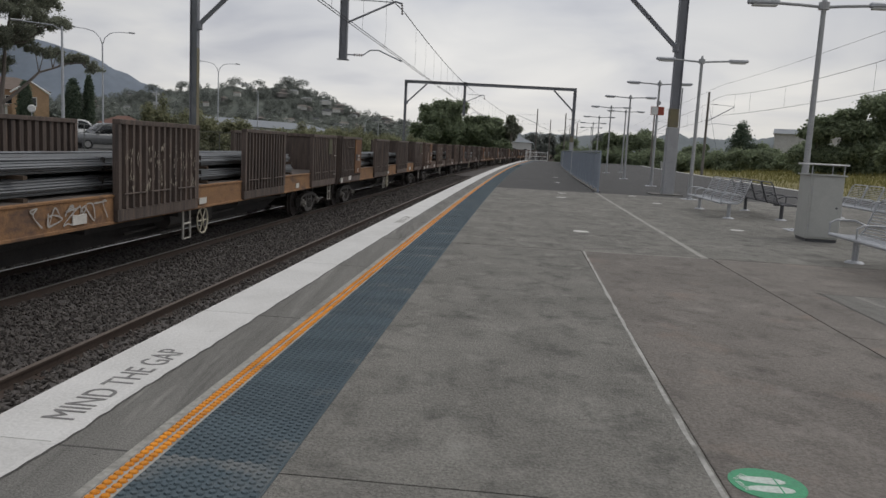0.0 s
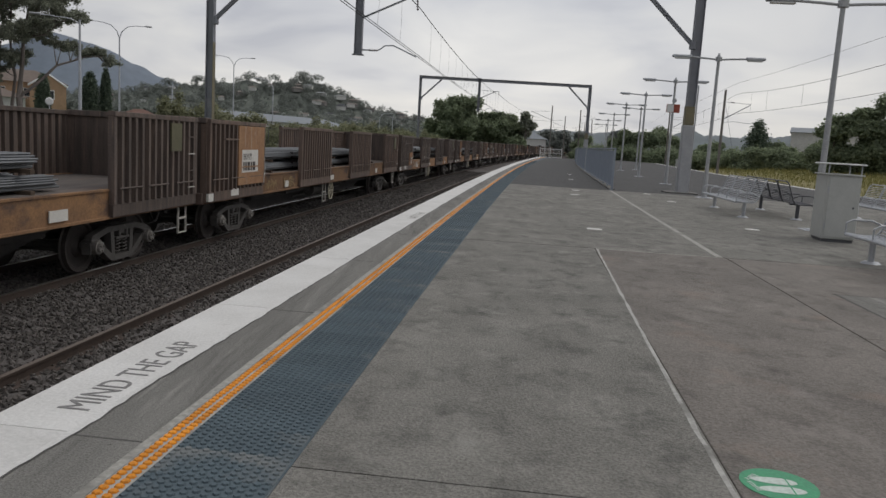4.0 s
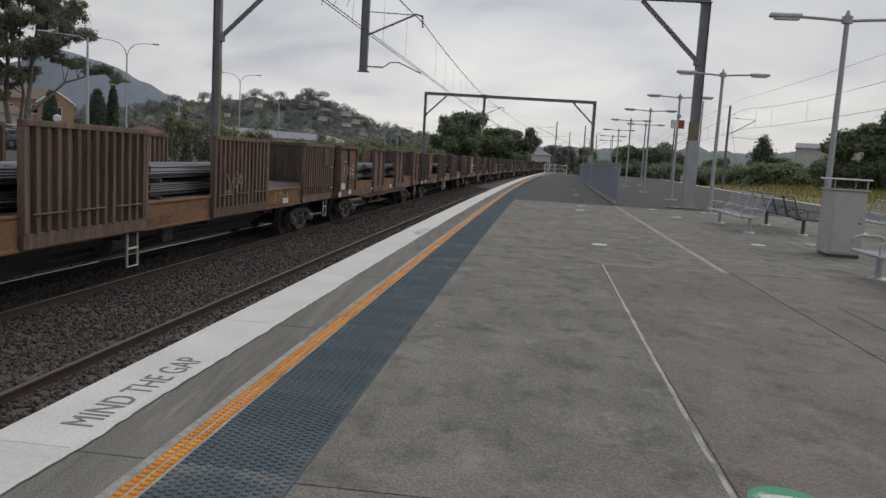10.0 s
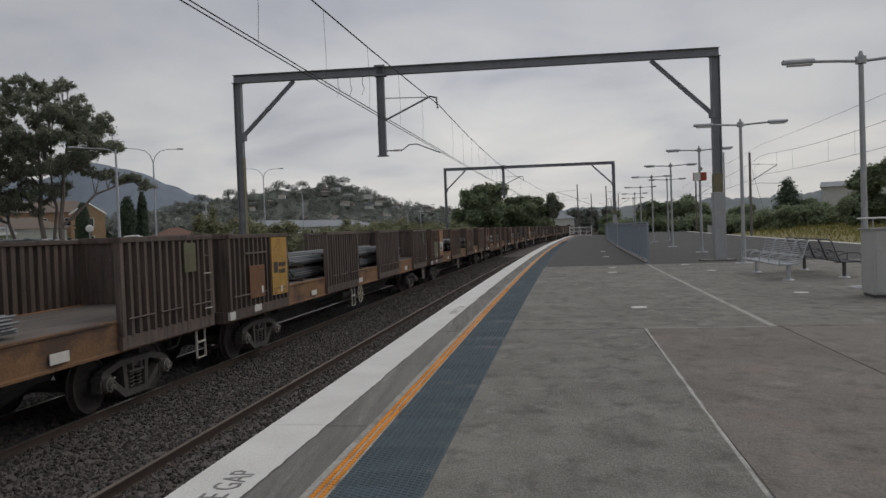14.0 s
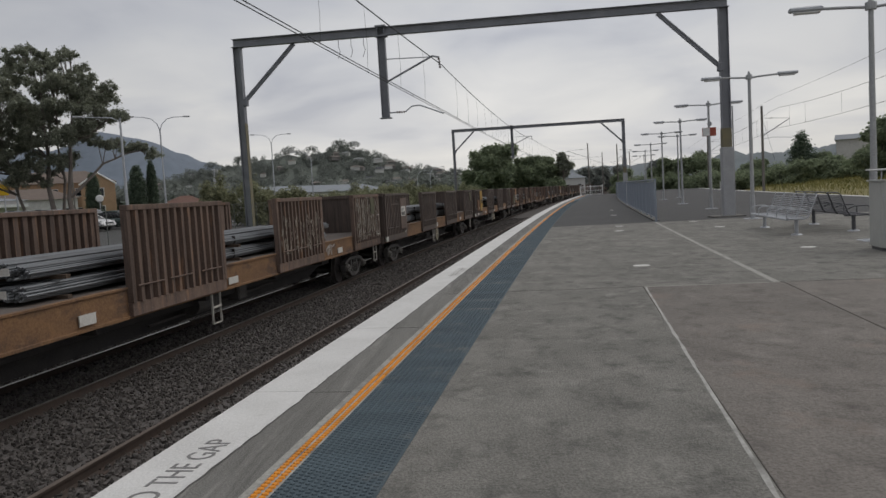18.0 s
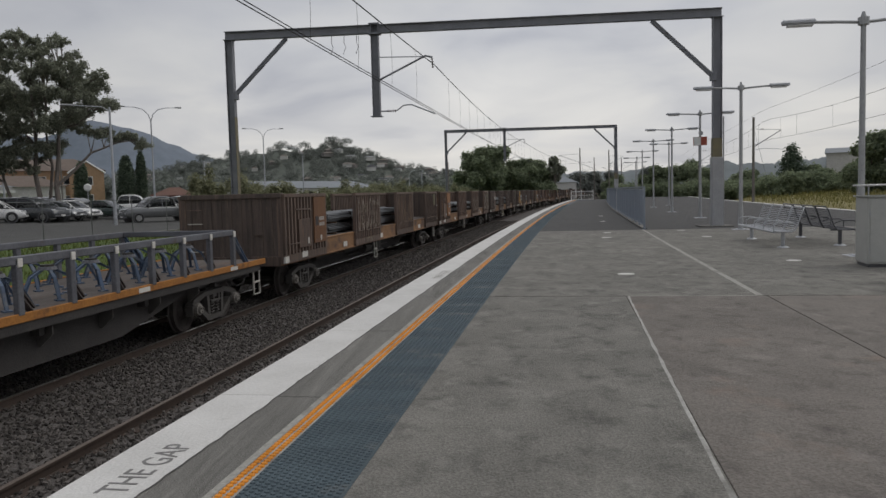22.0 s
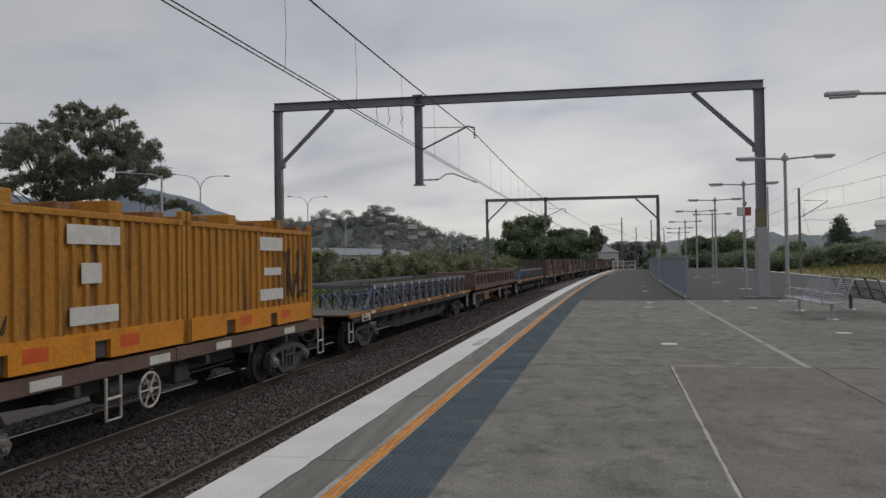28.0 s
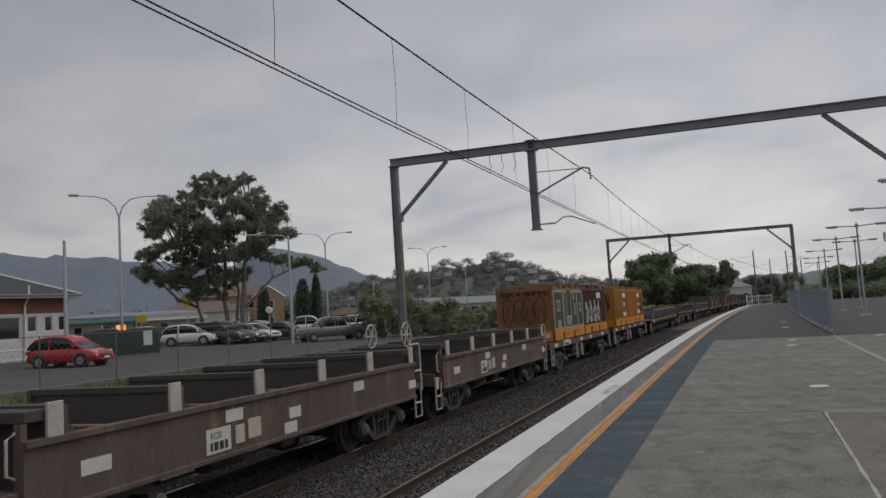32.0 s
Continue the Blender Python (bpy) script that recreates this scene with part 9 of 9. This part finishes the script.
for k in range(4):
    xc = 7.95 + 1.0 * k
    ring = []
    for i in range(16):
        a = 6.283 * i / 16
        q = 1 + 0.22 * math.cos(3 * a + k) + 0.12 * math.cos(5 * a + 2 * k)
        ring.append((xc + 0.50 * q * math.cos(a), max(1.79, min(3.2, 2.28 + 0.62 * q * math.sin(a)))))
    lt = part("graffiti_letter", prism(bmesh.new(), ring, YF - 0.003, YF, "y"), M["graffiti_grey"], c, "silver sprayed letter")
    part("letter_outline", T([(a, YF - 0.003, b) for a, b in ring + ring[:1]], r=0.022, seg=5), M["graffiti_black"], lt)
    part("letter_outline", T([(xc - 0.25 + lrng.uniform(-0.1, 0.1), YF - 0.004, 2.25 + lrng.uniform(-0.2, 0.2)), (xc + lrng.uniform(-0.1, 0.1), YF - 0.004, 2.4), (xc + 0.25, YF - 0.004, 2.15 + lrng.uniform(-0.2, 0.2))], r=0.022, seg=5), M["graffiti_black"], lt)
part("logo_panel", B((10.6, 11.7, YF - 0.006, YF - 0.002, 3.02, 3.32)), M["sticker"], c)
CARRIED.append((c, -258.4))
c = container(1.0, 7.05, M["box_tan"], M["box_rust"], "tan rusty container with large green sprayed letters", 4)
BLOCKS = (((1.20, 2.80, 1.78, 3.36), ((1.66, 2.26, 2.50, 2.98), (1.72, 2.22, 1.78, 2.14))),
          ((3.02, 3.52, 1.78, 3.36), ()), ((3.52, 4.30, 1.78, 2.24), ()),
          ((4.36, 5.62, 1.78, 3.36), ((4.98, 5.28, 2.30, 2.82), (4.82, 5.10, 2.98, 3.36))),
          ((5.70, 6.85, 1.78, 3.36), ((6.08, 6.48, 2.42, 2.84),)))
for (xa, xb, za, zb), holes in BLOCKS:
    lt = part("graffiti_letter", B((xa - 0.07, xb + 0.07, YF - 0.004, YF, za - 0.05, zb + 0.05)), M["spray_pale"], c, "sprayed block letter with pale outline")
    part("letter_fill", B((xa + 0.05, xb - 0.05, YF - 0.006, YF - 0.003, za + 0.05, zb - 0.05)), M["spray_green"], lt)
    for xc, xd, zc, zd in holes:
        gap = part("letter_gap", B((xc, xd, YF - 0.009, YF - 0.005, zc, zd)), M["spray_pale"], lt)
        if zc > 2.2:
            part("letter_gap", B((xc + 0.09, xd - 0.09, YF - 0.012, YF - 0.008, zc + 0.09, zd - 0.09)), M["box_tan"], lt)
rows_text(c, 3.28, 1.90, YF - 0.011, ("GBAF",), 0.50, M["sticker"], "sprayed_word")
for k, yc in enumerate((-0.66, -0.18, 0.24, 0.70)):   # bubble letters in thin black outline on the end
    ring = [(0.985, yc + (0.27 + 0.05 * math.cos(3 * a_ + k)) * math.cos(a_), 2.62 + (0.50 + 0.07 * math.cos(4 * a_ + 2 * k)) * math.sin(a_)) for a_ in [6.2832 * i / 22 for i in range(23)]]
    part("graffiti", T(ring, r=0.017, seg=5), M["graffiti_black"], c, "black outlined bubble letter")
    part("graffiti", T([(0.985, yc - 0.10, 2.5 + 0.1 * (k % 2)), (0.985, yc + 0.02, 2.72), (0.985, yc + 0.10, 2.45), (0.985, yc + 0.04, 2.28)], r=0.015, seg=5), M["graffiti_black"], c)
part("graffiti", scribble(-1.05, 1.05, 3.22, 3.40, 0.985, 30, 9, 0.02, "y"), M["graffiti_black"], c)
part("data_panel", B((0.985, 0.995, -1.0, -0.35, 1.45, 1.62)), M["sticker"], c)
CARRIED.append((c, -258.4))


def coil_wagon(length):
    """Low coil wagon: deep grey side sills, sloping trough walls across the deck, white corner markers."""
    w = empty("coil_wagon", pose(0, 0, 0), "grey-brown coil wagon with empty black troughs", "coil wagon", "coil wagons")
    for sgn in (-1, 1):
        o = part("side_sill", prism(bmesh.new(), [(-1.37, 0.82), (-1.37, 0.87), (-1.34, 0.89), (-1.34, 1.55), (-1.40, 1.57), (-1.40, 1.64), (-1.22, 1.64), (-1.22, 0.82)], 0.55, length - 0.55), M["coil_grey"], w, "grey-brown steel side sill")
        if sgn > 0:
            o.matrix_basis = pose(length, 0, 0, 0, 0, 180)
    part("floor", B((0.6, length - 0.6, -1.26, 1.26, 1.0, 1.06)), M["trough"], w)
    n = 5
    x0, x1 = 0.9, length - 0.9
    for k in range(n):
        a = x0 + (x1 - x0) * k / n
        b = x0 + (x1 - x0) * (k + 1) / n
        bm = bmesh.new()
        prism(bm, [(a, 1.1), (a + 0.06, 1.95), (a + 0.16, 1.95), (a + 0.9, 1.12), (a + 0.9, 1.06), (a, 1.06)], -1.24, 1.24, "y")
        box(bm, a + 0.02, a + 0.24, -1.26, 1.26, 1.90, 1.98)
        part("trough_wall", bm, M["trough"], w, "black sloping trough wall")
        part("trough_lip", B((b - 0.9, b - 0.75, -1.22, 1.22, 1.45, 1.6), bevel=0.01), M["wagon_rust"], w)
        part("gusset", B((a + 0.0, a + 0.28, -1.30, -1.24, 1.6, 1.96), (a + 0.0, a + 0.28, 1.24, 1.30, 1.6, 1.96)), M["coil_grey"], w)
        part("marker", B((a - 0.04, a + 0.18, -1.345, -1.302, 1.58, 2.02), bevel=0.006), M["white_step"], w, "white painted stanchion")
    part("marker", B((length - 0.82, length - 0.6, -1.345, -1.302, 1.58, 2.0), bevel=0.006), M["white_step"], w, "white painted stanchion")
    for x, d in ((0.0, 1), (length, -1)):
        xa, xb = (x, x + 0.6) if d > 0 else (x - 0.6, x)
        part("end_platform", B((xa, xb, -1.28, 1.28, 1.0, 1.12), (xa, xa + 0.06, -1.3, 1.3, 0.95, 1.25) if d > 0 else (xb - 0.06, xb, -1.3, 1.3, 0.95, 1.25), bevel=0.01), M["coil_grey"], w)
        xi = xb if d > 0 else xa
        part("end_wall", B((min(xi + 0.36 * d, xi + 0.41 * d), max(xi + 0.36 * d, xi + 0.41 * d), -1.26, 1.26, 1.1, 1.82)), M["trough"], w)
        part("end_beam", B((min(xi, xi + 0.42 * d), max(xi, xi + 0.42 * d), -1.29, 1.29, 1.82, 1.95), bevel=0.012), M["trough"], w, "black capping beam of the end frame")
        for y in (-1.24, -0.62, 0.0, 0.62, 1.24):
            part("end_post", B((xi - 0.04, xi + 0.04, y - 0.05, y + 0.05, 1.1, 1.82)), M["coil_grey"], w)
        if d < 0:
            h = x - 0.1
            part("handrail", T([(h, -1.30, 0.95), (h, -1.30, 1.98), (h - 0.06, -1.30, 2.05), (h - 0.62, -1.30, 2.05)], [(h, -1.30, 1.42), (h - 0.55, -1.30, 1.42), (h - 0.60, -1.30, 1.36), (h - 0.60, -1.30, 1.0)], r=0.024, seg=7), M["white_step"], w, "white tubular handrail")
        else:
            part("grab_rail", T([(xi - 0.05, -1.22, 1.25), (xi - 0.16, -1.22, 1.30), (xi - 0.16, -1.22, 1.68), (xi - 0.05, -1.22, 1.73)], r=0.02, seg=6), M["white_step"], w, "white grab rail")
            part("corner_bracket", B((x + 0.02, x + 0.20, -1.345, -1.30, 0.86, 1.16), bevel=0.01), M["cream"], w, "cream painted corner bracket")
        part("step", step_bm(x + 0.3 * d, -1.28, 0.36, 1.0), M["white_step"], w)
    for x, z, ww in ((1.3, 1.12, 0.46), (3.98, 1.32, 0.42), (5.68, 1.13, 0.36), (5.52, 0.90, 0.38), (8.0, 1.31, 0.44), (10.66, 1.06, 0.40)):
        part("sticker", B((x, x + ww, -1.349, -1.339, z, z + 0.18)), M["sticker"], w)
    part("data_plate", B((3.52, 4.08, -1.35, -1.34, 0.93, 1.28)), M["sticker"], w, "white plate with wagon data")
    rows_text(w, 3.60, 1.13, -1.353, ("RCSF",), 0.14, M["stencil_dark"])
    part("data_lines", bars_text(bmesh.new(), 3.60, 1.09, -1.352, 0.4, 0.12, 1), M["stencil_dark"], w)
    part("data_plate", B((4.20, 4.42, -1.35, -1.34, 0.98, 1.25)), M["cream"], w, "cream data plate")
    part("data_plate", B((4.52, 4.85, -1.35, -1.34, 1.0, 1.30)), M["cream"], w, "cream data plate")
    underframe(w, length)
    bogie(w, 1.9)
    bogie(w, length - 1.9)
    coupler(w, 0, -1)
    coupler(w, length, 1)
    return w


k1 = coil_wagon(11.6)
CARRIED.append((k1, -270.7))
k2 = copy_thing(k1, pose(0, 0, 0))
for y in (-1.0, -0.07):
    part("brake_wheel", brake_wheel(11.45, y, 2.27, 0.28), M["white_step"], k2, "white spoked brake wheel")
    part("brake_column", T([(11.45, y + 0.04, 1.1), (11.45, y + 0.04, 2.27)], r=0.03, seg=6), M["coil_grey"], k2)
CARRIED.append((k2, -282.9))
CARRIED.append((copy_thing(k1, pose(0, 0, 0)), -295.1))
rows_text(k1, 8.62, 1.22, -1.345, ("HELLO",), 0.30, M["chalk"], "scratched_word")


def travelled(t):
    """Metres that the train has gone since the start; it gathers speed slowly."""
    return 9.036 * t + 0.0316 * ((t - 16) ** 2 - 256)


def motions():
    for thing, u in CARRIED:
        rows = []
        for k in range(17):
            t = 2.0 * k
            rows.append((t, on_line(u + travelled(t), TRACK_2, RAIL_Z)))
        walk(thing, rows)


motions()
